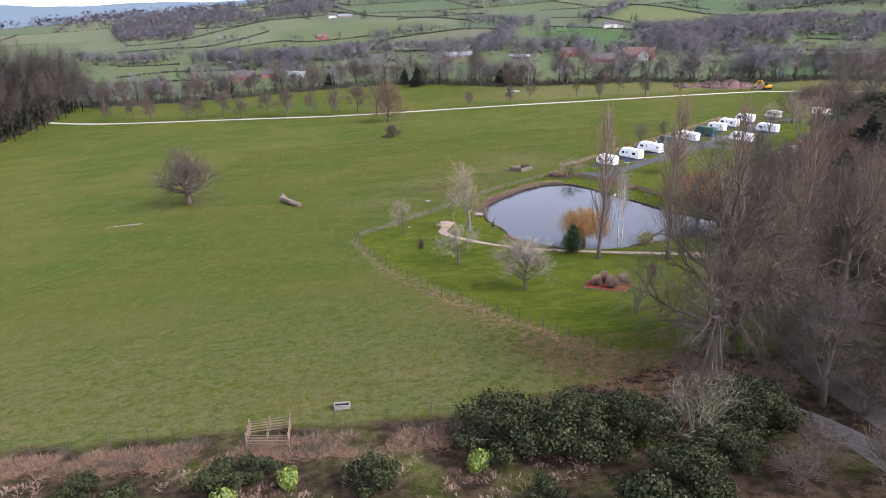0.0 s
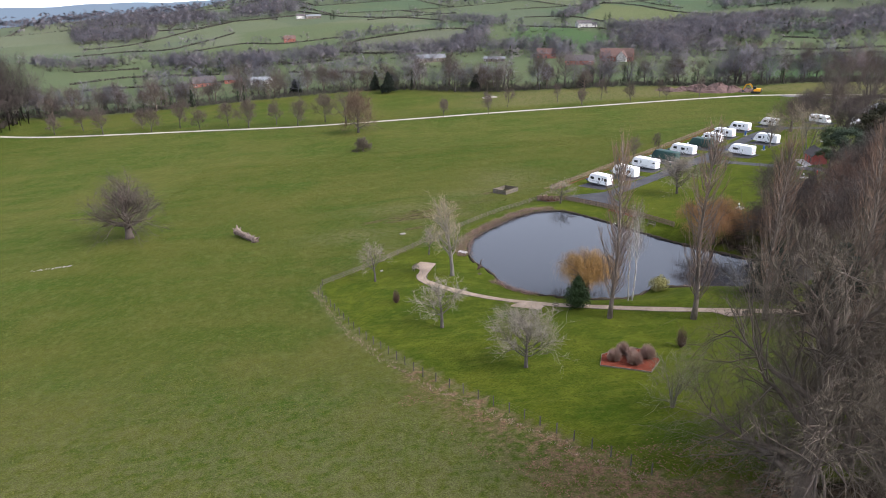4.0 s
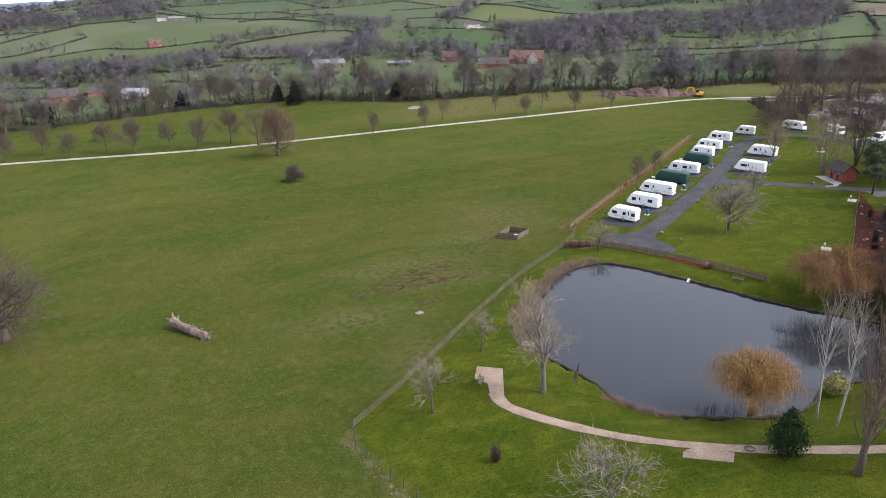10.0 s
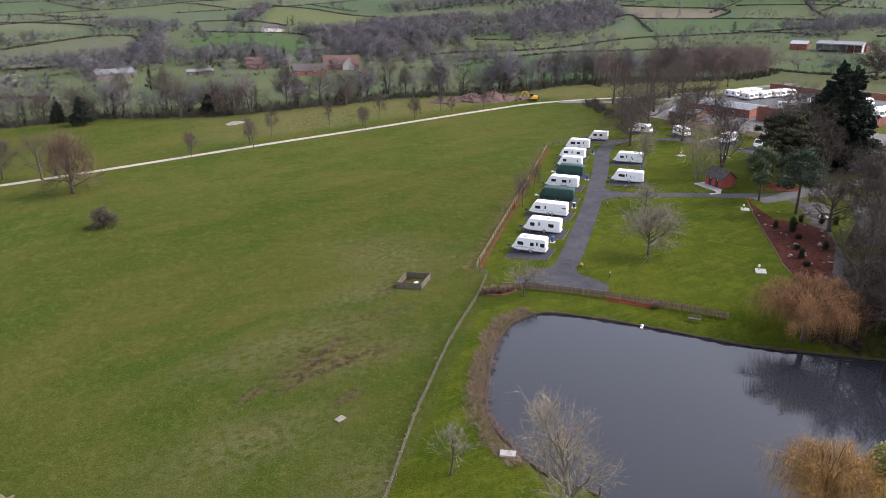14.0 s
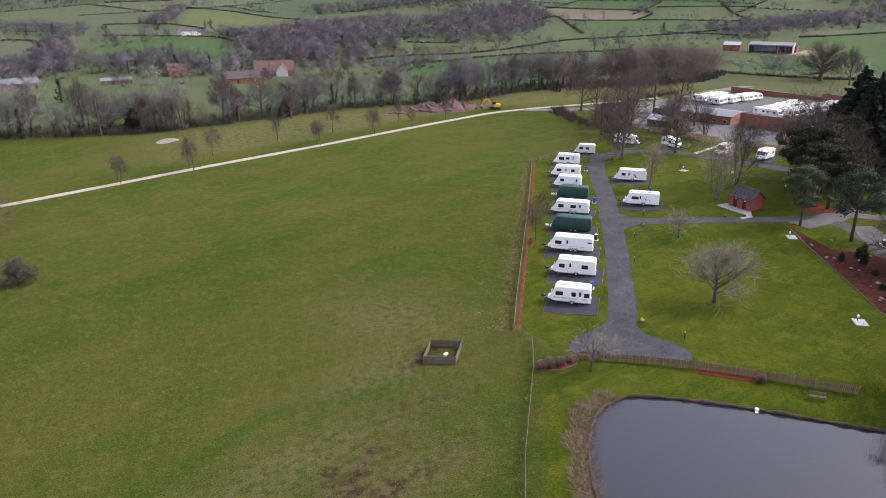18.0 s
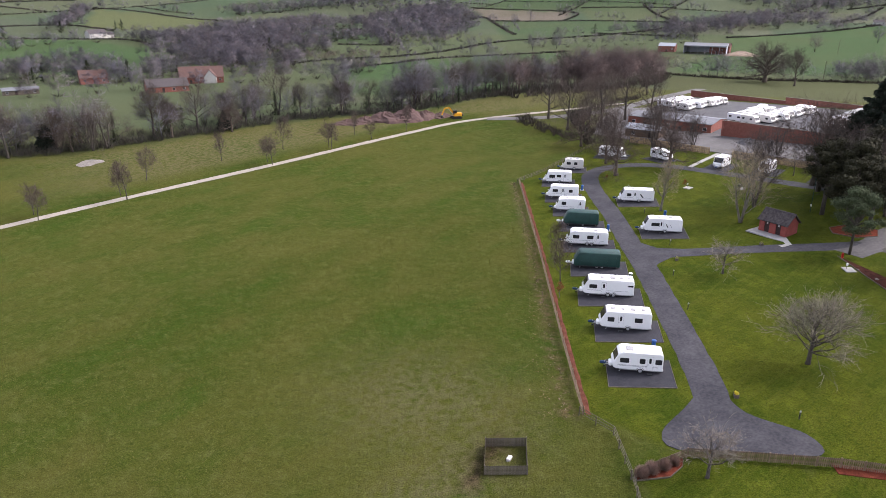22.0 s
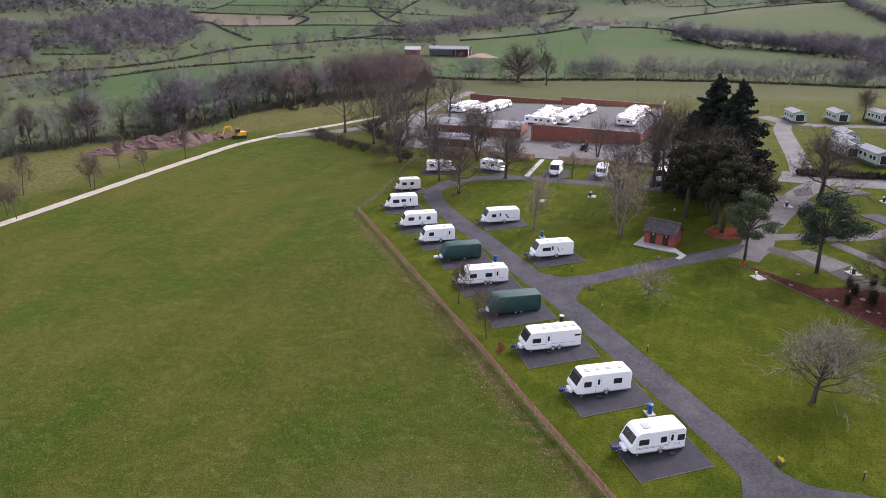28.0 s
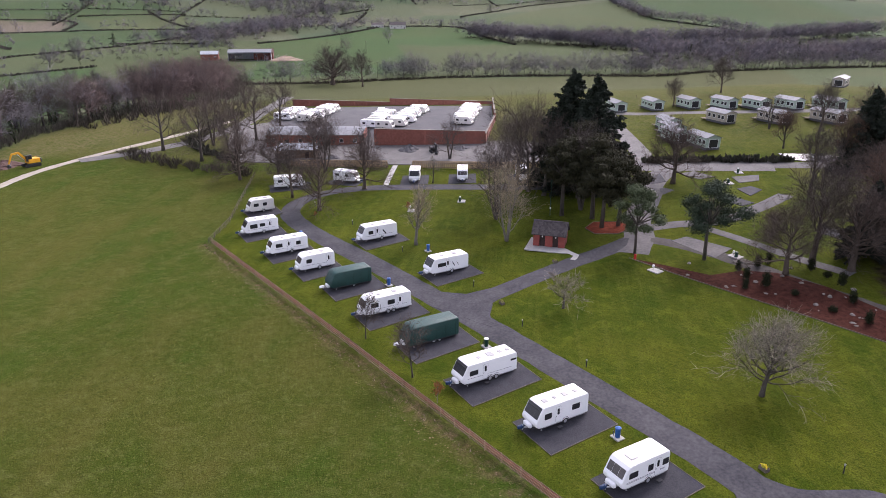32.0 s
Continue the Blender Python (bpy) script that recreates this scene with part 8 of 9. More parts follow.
# heron sculpture, one plain shape
st = Shape().tube([(0, 0.12, 0), (0.02, 0.1, 0.75), (0.05, 0, 1.15)], [0.03, 0.03, 0.06], 6).tube([(0, -0.12, 0), (0.02, -0.1, 0.75), (0.05, 0, 1.15)], [0.03, 0.03, 0.06], 6)
st.tube([(-0.55, 0, 0.85), (-0.2, 0, 1.15), (0.15, 0, 1.4), (0.3, 0, 1.6), (0.22, 0, 1.95), (0.3, 0, 2.25)], [0.05, 0.2, 0.24, 0.13, 0.07, 0.06], 8).tube([(0.28, 0, 2.24), (0.42, 0, 2.3), (0.85, 0, 2.2)], [0.07, 0.09, 0.01], 6).box(0, 0, 0.02, 0.6, 0.5, 0.06)
solid("bird_statue", st, M_STATUE, "tall rusty metal wading-bird sculpture at the pond edge", "statue", m=pose(-36.3, -50.0, gz(-36.3, -50.0), 0, 0, 35))


def bench(x, y, turn, label):
    b = thing("bench", pose(x, y, gz(x, y) + 0.03, 0, 0, turn), label, "bench")
    for k in range(3):
        part("seat_slat", Shape().box(0, -0.15 + 0.15 * k, 0.45, 1.6, 0.12, 0.04), M_WOODGREY, b)
    for k in range(2):
        part("back_slat", Shape().box(0, 0.27, 0.62 + 0.18 * k, 1.6, 0.03, 0.12), M_WOODGREY, b)
    for px in (-0.7, 0.7):
        part("leg", Shape().box(px, -0.15, 0.22, 0.08, 0.08, 0.44), M_WOODGREY, b)
        part("leg", Shape().box(px, 0.25, 0.43, 0.08, 0.06, 0.86), M_WOODGREY, b)


bench(-46.4, -47.0, 60, "grey timber bench on a gravel pad")
bench(-1.6, -30.6, -55, "grey timber bench on the pond bank")
bench(-6.2, -77.2, 195, "grey timber bench on a gravel pad")
solid("float_ball", Shape().tube([(0, 0, -0.05), (0, 0, 0.05), (0, 0, 0.28), (0, 0, 0.36)], [0.12, 0.22, 0.2, 0.06], 10).box(0, 0, -0.03, 0.9, 0.3, 0.1, 30), M_SIGNWHITE, "white float on a plank at the pond bank", "float", m=pose(-7.6, -27.4, WATER + 0.05))
solid("stone_ring", Shape().tube([(0.4 * math.cos(k * 0.5236), 0.4 * math.sin(k * 0.5236), 0.08) for k in range(13)], 0.09, 6), M_WOODGREY, "round timber ring beside the gravel path", "ring", m=pose(-28.0, -68.0, gz(-28.0, -68.0)))


# ---- washroom ----
def washroom():
    w, d, wall, ridge = 5.0, 3.4, 2.15, 3.75
    b = thing("washroom", pose(52.35, 12.2, gz(53, 9.8) + 0.1, 0, 0, -101), "small red brick washroom with a dark tiled roof", "building")
    # x along the front, y to the back
    openings = ((1.0, 1.9), (3.1, 4.0))
    front = Shape()
    xs = [0, 1.0, 1.9, 3.1, 4.0, w]
    for i in (0, 2, 4):
        front.box((xs[i] + xs[i + 1]) / 2, 0.1, wall / 2, xs[i + 1] - xs[i], 0.2, wall)
    front.box(1.45, 0.1, 2.09, 0.9, 0.2, 0.12).box(3.55, 0.1, 2.09, 0.9, 0.2, 0.12)
    part("front_wall", front, M_REDPAINT, b)
    part("back_wall", Shape().box(w / 2, d - 0.1, wall / 2, w, 0.2, wall), M_REDPAINT, b)
    for px in (0.1, w - 0.1):
        g = Shape()
        o = [(0.2, 0), (d - 0.2, 0), (d - 0.2, wall), (d / 2, ridge - 0.12), (0.2, wall)]
        vs = [(px - 0.1, yy, zz) for yy, zz in o] + [(px + 0.1, yy, zz) for yy, zz in o]
        n = len(o)
        g.add(vs, [tuple(range(n)), tuple(range(2 * n - 1, n - 1, -1))] + [(i, n + i, n + (i + 1) % n, (i + 1) % n) for i in range(n)])
        part("gable_wall", g, M_REDPAINT, b)
    for a, e in openings:
        dr = part("door", Shape().box((a + e) / 2, 0.14, 1.0, e - a - 0.06, 0.06, 2.0), M_DARKDOOR, b, "dark brown door")
        part("sign", Shape().box((a + e) / 2, 0.095, 1.6, 0.22, 0.02, 0.28), M_SIGNWHITE, dr, "white sign plate")
    for s in (0, 1):
        y0, y1 = (-0.3, d / 2) if s == 0 else (d + 0.3, d / 2)
        z0, z1 = wall - 0.12, ridge
        roof = Shape()
        v = [(-0.3, y0, z0), (w + 0.3, y0, z0), (w + 0.3, y1, z1), (-0.3, y1, z1)]
        v += [(p[0], p[1], p[2] - 0.12) for p in v]
        roof.add(v, [(0, 1, 2, 3), (7, 6, 5, 4), (0, 4, 5, 1), (1, 5, 6, 2), (2, 6, 7, 3), (3, 7, 4, 0)] if s == 0 else [(3, 2, 1, 0), (4, 5, 6, 7), (1, 5, 4, 0), (2, 6, 5, 1), (3, 7, 6, 2), (0, 4, 7, 3)])
        rf = part("roof", roof, M_TILE, b, "dark slate-tiled roof")
        rows, cols = 9, 20
        ln = math.hypot(y1 - y0, z1 - z0)
        tile = Shape().box(0, 0, 0, (w + 0.6) / cols - 0.015, ln / rows + 0.06, 0.03).mesh("tile", M_TILE)
        pitch = math.degrees(math.atan2(z1 - z0, abs(y1 - y0)))
        for i in range(rows):
            t = (i + 0.5) / rows
            for j in range(cols):
                px = -0.3 + (w + 0.6) * (j + 0.5 + (0.25 if i % 2 else -0.25) * (0 < j < cols - 1)) / cols
                part("tile", tile, None, rf, at=pose(px, y0 + (y1 - y0) * t, z0 + (z1 - z0) * t + 0.035, pitch + 3 if s == 0 else -pitch - 3, rs.normal(0, 0.6), 0))
    part("ridge", Shape().tube([(-0.3, d / 2, ridge + 0.03), (w + 0.3, d / 2, ridge + 0.03)], 0.11, 8), M_TILE, b)
    for y0 in (-0.33, d + 0.33):
        part("gutter", Shape().box(w / 2, y0, wall - 0.2, w + 0.6, 0.1, 0.08), M_BLACK, b)
    part("slab", Shape().box(w / 2, 0.9, -0.12, w + 2.0, 6.0, 0.2), M_CONC, b, "pale concrete slab")


washroom()
ribbon("paving", [(50.6, 7.6), (48.5, 5.6), (46.6, 6.2)], 0.5, M_CONC, "pale concrete path to the washroom", 0.07, 1.0, category="path")
ribbon("paving", [(88.5, 43.5), (96, 44), (105.5, 44.5)], 0.6, M_CONC, "pale straight concrete path to the yard gate", 0.07, 2.0, category="path")
lamp = thing("lamp_post", pose(67.7, 9.1, gz(67.7, 9.1)), "tall thin dark green lamp post on the lawn", "lamp post")
part("pole", Shape().tube([(0, 0, -0.1), (0, 0, 3), (0, 0, 6.2)], [0.08, 0.06, 0.045], 8), M_DKGREEN, lamp)
part("lantern", Shape().tube([(0, 0, 6.1), (0, 0, 6.2), (0, 0, 6.5), (0, 0, 6.62)], [0.08, 0.2, 0.22, 0.06], 10), M_DKGREEN, lamp)
part("notice", Shape().box(-0.09, 0, 1.4, 0.03, 0.25, 0.4), M_SIGNWHITE, lamp, "small white notice")


# ---- service points on the pitches ----
def service_point(x, y, colour, label):
    s = thing("service_point", pose(x, y, gz(x, y), 0, 0, 37), label, "service point", "service points")
    part("slab", Shape().box(0, 0, 0.05, 1.1, 0.9, 0.14, 0, 0.02), M_CONC, s, "pale concrete slab")
    body = part("body", Shape().tube([(0, 0, 0.1), (0, 0, 0.95), (0, 0, 1.05)], [0.25, 0.25, 0.22], 14), colour, s)
    part("lid", Shape().tube([(0, 0, 1.05), (0, 0, 1.12), (0, 0, 1.2)], [0.3, 0.3, 0.1], 14), M_BLUE if colour is M_BLUE else M_SIGNWHITE, body)
    part("tap_post", Shape().box(0.35, 0.2, 0.35, 0.07, 0.07, 0.6, 0, 0.01), M_BLACK, s)


for x, y, c in ((3.7, 4.4, 0), (20.3, 17.8, 1), (37.4, 32.9, 0), (50.6, 29.0, 0), (56.8, 52.2, 0)):
    service_point(x, y, M_DKGREEN if c else M_BLUE, "dark green waste bin on a concrete slab" if c else "blue water point on a concrete slab")


def drain_slab(x, y, turn=0, bin_too=False):
    s = thing("drain_slab", pose(x, y, gz(x, y), 0, 0, turn), "pale concrete slab with a white tap post on the lawn", "slab", "tap slabs")
    part("slab", Shape().box(0, 0, 0.05, 1.9, 1.5, 0.14, 0, 0.02), M_CONC, s)
    part("post", Shape().tube([(0.2, 0.3, 0.1), (0.2, 0.3, 0.7)], 0.04, 6), M_BLACK, s)
    part("tap_head", Shape().tube([(0.2, 0.3, 0.6), (0.2, 0.3, 0.66), (0.2, 0.3, 0.95), (0.2, 0.3, 1.0)], [0.08, 0.15, 0.15, 0.08], 10), M_SIGNWHITE, s, "white tap head")
    part("grate_post", Shape().tube([(-0.4, -0.2, 0.1), (-0.4, -0.2, 0.55)], 0.03, 6), M_STEEL, s)
    if bin_too:
        part("bin", Shape().tube([(-0.3, 0.3, 0.1), (-0.3, 0.3, 0.9)], 0.25, 12), M_DKGREEN, s, "dark green bin")


for x, y, t, k in ((42.3, -5.3, 40, False), (17.2, -26.6, 40, False), (71.2, 35.0, 0, False), (76.7, 26.0, 0, True), (84.8, -26.2, 10, True), (47.2, -17.6, 40, True), (78.5, -10, 0, True), (92, -30, 0, True)):
    drain_slab(x, y, t, k)


def bollard(x, y):
    b = thing("bollard_light", pose(x, y, gz(x, y)), "short dark bollard light at the road edge", "bollard", "bollard lights")
    part("post", Shape().tube([(0, 0, -0.1), (0, 0, 0.8)], 0.06, 8), M_BLACK, b)
    part("head", Shape().tube([(0, 0, 0.8), (0, 0, 0.95), (0, 0, 1.0)], [0.08, 0.08, 0.03], 8), M_STEEL, b)


for x, y in ((16.1, 6.4), (37.2, 20.6), (50.4, 33.2), (63.2, 44.6), (-0.5, -14.0), (25.4, 13.6), (74, 54.8)):
    bollard(x, y)


def planter(x, y, flowers):
    p = thing("planter", pose(x, y, gz(x, y), 0, 0, 30), "low wooden planter with yellow flowers" if flowers else "low mossy wooden planter beside the road", "planter", "planters by the road")
    for sx, sy, w, d in ((0, 0.22, 0.8, 0.05), (0, -0.22, 0.8, 0.05), (0.38, 0, 0.05, 0.4), (-0.38, 0, 0.05, 0.4)):
        part("side", Shape().box(sx, sy, 0.15, w, d, 0.36), M_WOODGREY, p)
    part("soil", Shape().box(0, 0, 0.22, 0.72, 0.4, 0.1), M_SOIL, p)
    v, f = leaf_cloud(5 if flowers else 6, [(0, 0, 0.4, 0.38, 0.24, 0.2)], 260, 0.1, 0.7)
    part("flowers" if flowers else "plants", mesh_arrays("plants", v, f, M_FLOWER if flowers else M_OLIVE), None, p)


planter(-0.3, -7.6, True)
planter(31.7, 16.4, False)
planter(45.8, 8.9, False)
solid("fire_point", Shape().box(0, 0, 0.45, 0.35, 0.25, 0.9, 0, 0.03).box(0, -0.14, 0.7, 0.2, 0.03, 0.2), M_REDSIGN, "red fire point box at the end of the bark bed", "fire point", m=pose(46.6, -3.0, gz(46.6, -3.0), 0, 0, 40))


# ---- walled yard with stored caravans ----
patch("yard_ground", [(104, 0), (106, 40), (109, 85), (128, 96), (150, 104), (200, 106), (200, 96), (150, 88), (128, 60), (128, 20), (126, 2)], M_YARD, "pale concrete yard with worn patches", 0.09, "yard")
patch("yard_ground", [(129, 55), (129, 24), (160, 24), (190, 26), (196, 62), (194, 100), (165, 97), (150, 90)], M_DARKYARD, "dark gravel storage yard inside brick walls", 0.11, "yard")
ribbon("farm_lane", [(108, 127), (122, 114), (140, 106), (160, 104), (190, 108), (215, 112), (245, 118)], 2.6, M_YARD, "pale muddy lane from the track to the yard", 0.08, 3.0, 0.3)


def brick_wall(a, b, high, thick, label):
    a, b = np.array(a, float), np.array(b, float)
    ln = float(np.linalg.norm(b - a))
    base = min(gz(*a), gz(*b)) - 0.2
    t = thing("brick_wall", pose(a[0], a[1], base, 0, 0, math.degrees(math.atan2((b - a)[1], (b - a)[0]))), label, "wall", kind="structure")
    part("wall_face", Shape().box(ln / 2, 0, (high + 0.3) / 2, ln, thick, high + 0.3), M_BRICK, t)
    part("coping", Shape().box(ln / 2, 0, high + 0.36, ln + 0.1, thick + 0.14, 0.12, 0, 0.03), M_STONE, t, "pale stone coping")
    for k in range(int(ln / 4.5) + 1):
        part("pier", Shape().box(min(k * 4.5, ln), 0, (high + 0.2) / 2, 0.5, thick + 0.16, high + 0.2), M_BRICK, t)


brick_wall((127.6, 54), (127.6, 24.5), 4.4, 0.4, "long red brick garden wall with stone coping")
brick_wall((127.6, 24.5), (160, 23.5), 2.6, 0.4, "red brick yard wall with stone coping")
brick_wall((160, 23.5), (196, 26), 2.4, 0.4, "red brick yard wall with stone coping")
brick_wall((196, 26), (200, 64), 2.4, 0.4, "red brick back wall of the storage yard")
brick_wall((200, 64), (203, 102), 2.4, 0.4, "red brick back wall of the storage yard")


def shed(x, y, turn, w, d, h, rise, wall, roof, label, open_front=False, name="shed"):
    """A plain outbuilding with a low pitched roof; x runs along the front."""
    s = thing(name, pose(x, y, gz(x, y) - 0.1, 0, 0, turn), label, "building")
    part("back_wall", Shape().box(w / 2, d - 0.1, h / 2, w, 0.2, h), wall, s)
    for px in (0.1, w - 0.1):
        g = Shape()
        o = [(0.2, 0), (d - 0.2, 0), (d - 0.2, h), (d / 2, h + rise), (0.2, h)]
        vs = [(px - 0.1, yy, zz) for yy, zz in o] + [(px + 0.1, yy, zz) for yy, zz in o]
        n = len(o)
        part("gable_wall", g.add(vs, [tuple(range(n)), tuple(range(2 * n - 1, n - 1, -1))] + [(i, n + i, n + (i + 1) % n, (i + 1) % n) for i in range(n)]), wall, s)
    if open_front:
        for k in range(int(w / 5) + 1):
            part("stanchion", Shape().box(min(0.15 + k * 5, w - 0.15), 0.15, h / 2, 0.25, 0.25, h), M_STEEL, s)
        part("fascia", Shape().box(w / 2, 0.1, h - 0.35, w, 0.12, 0.7), wall, s)
        part("floor_slab", Shape().box(w / 2, d / 2, 0.1, w - 0.4, d - 0.4, 0.1), M_DARKYARD, s)
    else:
        part("front_wall", Shape().box(w / 2, 0.1, h / 2, w, 0.2, h), wall, s)
        n = max(1, int(w / 3.5))
        for k in range(n):
            px = (k + 0.5) * w / n
            if k % 3 == 1:
                part("door", Shape().box(px, -0.02, 1.0, 1.0, 0.08, 2.0), M_DARKDOOR, s)
            else:
                wd = part("window", Shape().box(px, -0.01, h * 0.55, 1.1, 0.06, 1.0), M_SIGNWHITE, s)
                part("glass", Shape().box(px, -0.03, h * 0.55, 0.95, 0.06, 0.85), M_GLASS, wd)
    for q in (0, 1):
        y0, y1 = (-0.35, d / 2) if q == 0 else (d + 0.35, d / 2)
        z0, z1 = h - 0.35 * rise / (d / 2), h + rise + 0.02
        v = [(-0.3, y0, z0), (w + 0.3, y0, z0), (w + 0.3, y1, z1), (-0.3, y1, z1)]
        v += [(p[0], p[1], p[2] + 0.12) for p in v]
        part("roof", Shape().add(v, [(3, 2, 1, 0), (4, 5, 6, 7), (0, 1, 5, 4), (1, 2, 6, 5), (2, 3, 7, 6), (3, 0, 4, 7)]), roof, s)
    return s


shed(126.5, 84, -84, 26, 13, 3.4, 0.8, M_BRICK, M_LODGEROOF, "long low brick shed with a blue-grey sheet roof")
shed(112, 76, -80, 10, 6, 2.6, 1.0, M_WOOD, M_SHEET, "low timber yard shed with a sheet roof")


def plain_van(x, y, length, heading, label, group, material=M_WHITE):
    """A stored caravan, seen from far away."""
    s = thing("caravan", pose(x, y, gz(x, y) + 0.12, 0, 0, heading), label, "caravan", group)
    out = profile(length, "round")
    part("body", loft(out, 1.12, 0.08), material, s)
    (ax0, az0), (ax1, az1) = out[7], out[8]
    d = Vector((ax1 - ax0, 0, az1 - az0)).normalized()
    nrm = Vector((-d.z, 0, d.x)) if d.z < 0 else Vector((d.z, 0, -d.x))
    p0, p1 = Vector((ax0, 0, az0)), Vector((ax1, 0, az1))
    vs = [p + nrm * k + Vector((0, yy, 0)) for k in (-0.02, 0.03) for p, yy in ((p0, -0.9), (p0, 0.9), (p1, 0.9), (p1, -0.9))]
    part("front_window", Shape().add(vs, [(4, 5, 6, 7), (0, 1, 5, 4), (1, 2, 6, 5), (2, 3, 7, 6), (3, 0, 4, 7)]), M_GLASS, s)
    for a, b in ((0.12, 0.26), (0.6, 0.76)):
        for yy in (-1.12, 1.12):
            w = Shape()
            pane(w, a * length, b * length, 1.3, 1.85, yy)
            part("window", w, M_GLASS, s)
    for yy in (-1.02, 1.02):
        part("wheel", Shape().tube([(length * 0.44, yy - 0.1, 0.3), (length * 0.44, yy + 0.1, 0.3)], 0.32, 12), M_TYRE, s)
    for a in (0.3, 0.6):
        part("roof_hatch", Shape().box(a * length, 0, 2.6, 0.5, 0.6, 0.1, 0, 0.04), M_HATCH, s)
    part("drawbar", Shape().beam((length - 0.4, 0.4, 0.42), (length + 1, 0, 0.45), 0.07, 0.1).beam((length - 0.4, -0.4, 0.42), (length + 1, 0, 0.45), 0.07, 0.1), M_STEEL, s)
    part("steady_leg", Shape().box(0.6, 0, 0.14, 0.1, 1.6, 0.4), M_STEEL, s)
    return s


first = plain_van(176, 62.2, 6.2, 190, "white caravan stored close beside others in the yard", "stored caravans")
second = plain_van(151.5, 58.6, 5.6, 255, "cream caravan stored close beside others in the yard", "stored caravans", M_OFFWHITE)
rv = np.random.default_rng(12)
SPOTS = [(153 + 3.2 * k, 63 - 0.1 * k, 196) for k in range(7)] + [(155 + 3.2 * k, 55.4 - 0.35 * k, 196) for k in range(9)] + [(156 + 3.2 * k, 35.6 - 0.1 * k, 192) for k in range(9)] + [(164 + 3.2 * k, 87.5 - 0.4 * k, 198) for k in range(8)] + [(167 + 3.2 * k, 95.5 - 0.3 * k, 200) for k in range(5)]
for i, (x, y, h) in enumerate(SPOTS):
    hh = h + 62 + rv.normal(0, 2.5)
    y += rv.uniform(-0.7, 0.7)
    copy_thing(second if i % 3 else first, pose(x, y, gz(x, y) + 0.12, 0, 0, hh))

# earth heaps
def heap(x, y, r, h, material, seed, label):
    rr = np.random.default_rng(seed)
    n, m = 18, 6
    vs = [(0, 0, h)]
    for i in range(1, m + 1):
        t = i / m
        for j in range(n):
            a = 6.283 * j / n
            q = r * t * (1 + 0.18 * math.sin(3 * a + seed) + rr.normal(0, 0.06))
            vs.append((math.cos(a) * q, math.sin(a) * q, h * (1 - t) ** 0.9 * (1 + rr.normal(0, 0.12)) - 0.15 * t))
    fs = [(0, 1 + j, 1 + (j + 1) % n) for j in range(n)] + [(1 + (i - 1) * n + j, 1 + i * n + j, 1 + i * n + (j + 1) % n, 1 + (i - 1) * n + (j + 1) % n) for i in range(1, m) for j in range(n)]
    solid("soil_heap", Shape().add(vs, fs), material, label, "heap", m=pose(x, y, gz(x, y)))


for i, (x, y, r, h) in enumerate(((84, 152, 7, 3.0), (91, 148, 7.5, 3.6), (96, 145, 5, 2.6), (78, 155, 5, 1.8), (101, 142, 4, 1.6), (87, 146, 5, 2.2), (72, 157, 5, 1.4))):
    heap(x, y, r, h, M_SOIL, i, "brown heap of dug soil and brash beside the track")
for i, (x, y, r, h) in enumerate(((121, 43.5, 3.2, 1.7), (122, 30, 2.5, 1.2), (118, 70, 3, 1.3), (113, 62, 2.4, 1.1))):
    heap(x, y, r, h, M_DARKYARD, 10 + i, "dark grey heap of road stone in the yard")


def digger(x, y, turn, colour, size, label):
    g = thing("excavator", Matrix.LocRotScale((x, y, gz(x, y)), Euler((0, 0, radians(turn))), (size, size, size)), label, "excavator")
    for yy in (-1.1, 1.1):
        pts = [(-1.7, 0.05), (1.7, 0.05), (2.05, 0.4), (1.7, 0.8), (-1.7, 0.8), (-2.05, 0.4)]
        sh = Shape()
        vs = [(px, yy - 0.25, pz) for px, pz in pts] + [(px, yy + 0.25, pz) for px, pz in pts]
        part("track", sh.add(vs, [tuple(range(6)), tuple(range(11, 5, -1))] + [(i, 6 + i, 6 + (i + 1) % 6, (i + 1) % 6) for i in range(6)]), M_TYRE, g)
    part("turntable", Shape().tube([(0, 0, 0.7), (0, 0, 1.0)], 0.9, 14), M_BLACK, g)
    part("house", Shape().box(-0.5, 0, 1.55, 3.0, 2.3, 1.1, 0, 0.12), colour, g)
    part("counterweight", Shape().box(-2.1, 0, 1.5, 0.6, 2.3, 1.0, 0, 0.15), M_BLACK, g)
    c = part("cab", Shape().box(0.55, 0.65, 2.35, 1.3, 0.95, 1.6, 0, 0.12), M_BLACK, g, "black glazed cab")
    part("cab_glass", Shape().box(0.6, 0.65, 2.5, 1.34, 0.8, 0.9).box(0.55, 0.65, 2.5, 0.9, 0.99, 0.9), M_GLASS, c)
    part("boom", Shape().beam((0.8, -0.1, 1.7), (2.6, -0.1, 4.0), 0.35, 0.5).beam((2.5, -0.1, 4.0), (4.4, -0.1, 3.7), 0.32, 0.42), colour, g)
    part("stick", Shape().beam((4.2, -0.1, 3.9), (5.3, -0.1, 1.4), 0.28, 0.34), colour, g)
    part("bucket", Shape().box(5.3, -0.1, 0.9, 0.9, 1.0, 0.9, 0, 0.25), M_BLACK, g)
    part("ram", Shape().tube([(1.4, -0.1, 1.8), (2.9, -0.1, 3.6)], 0.08, 8), M_RIM, g)


heap(-5.7, 170.3, 4.5, 0.35, M_STONE, 41, "low pale heap of rubble in rough grass")


digger(101.6, 135.5, 150, M_YELLOW, 0.95, "yellow tracked excavator beside heaps of soil")
digger(118.5, 37, 200, M_BLACK, 0.7, "small dark excavator in the yard")


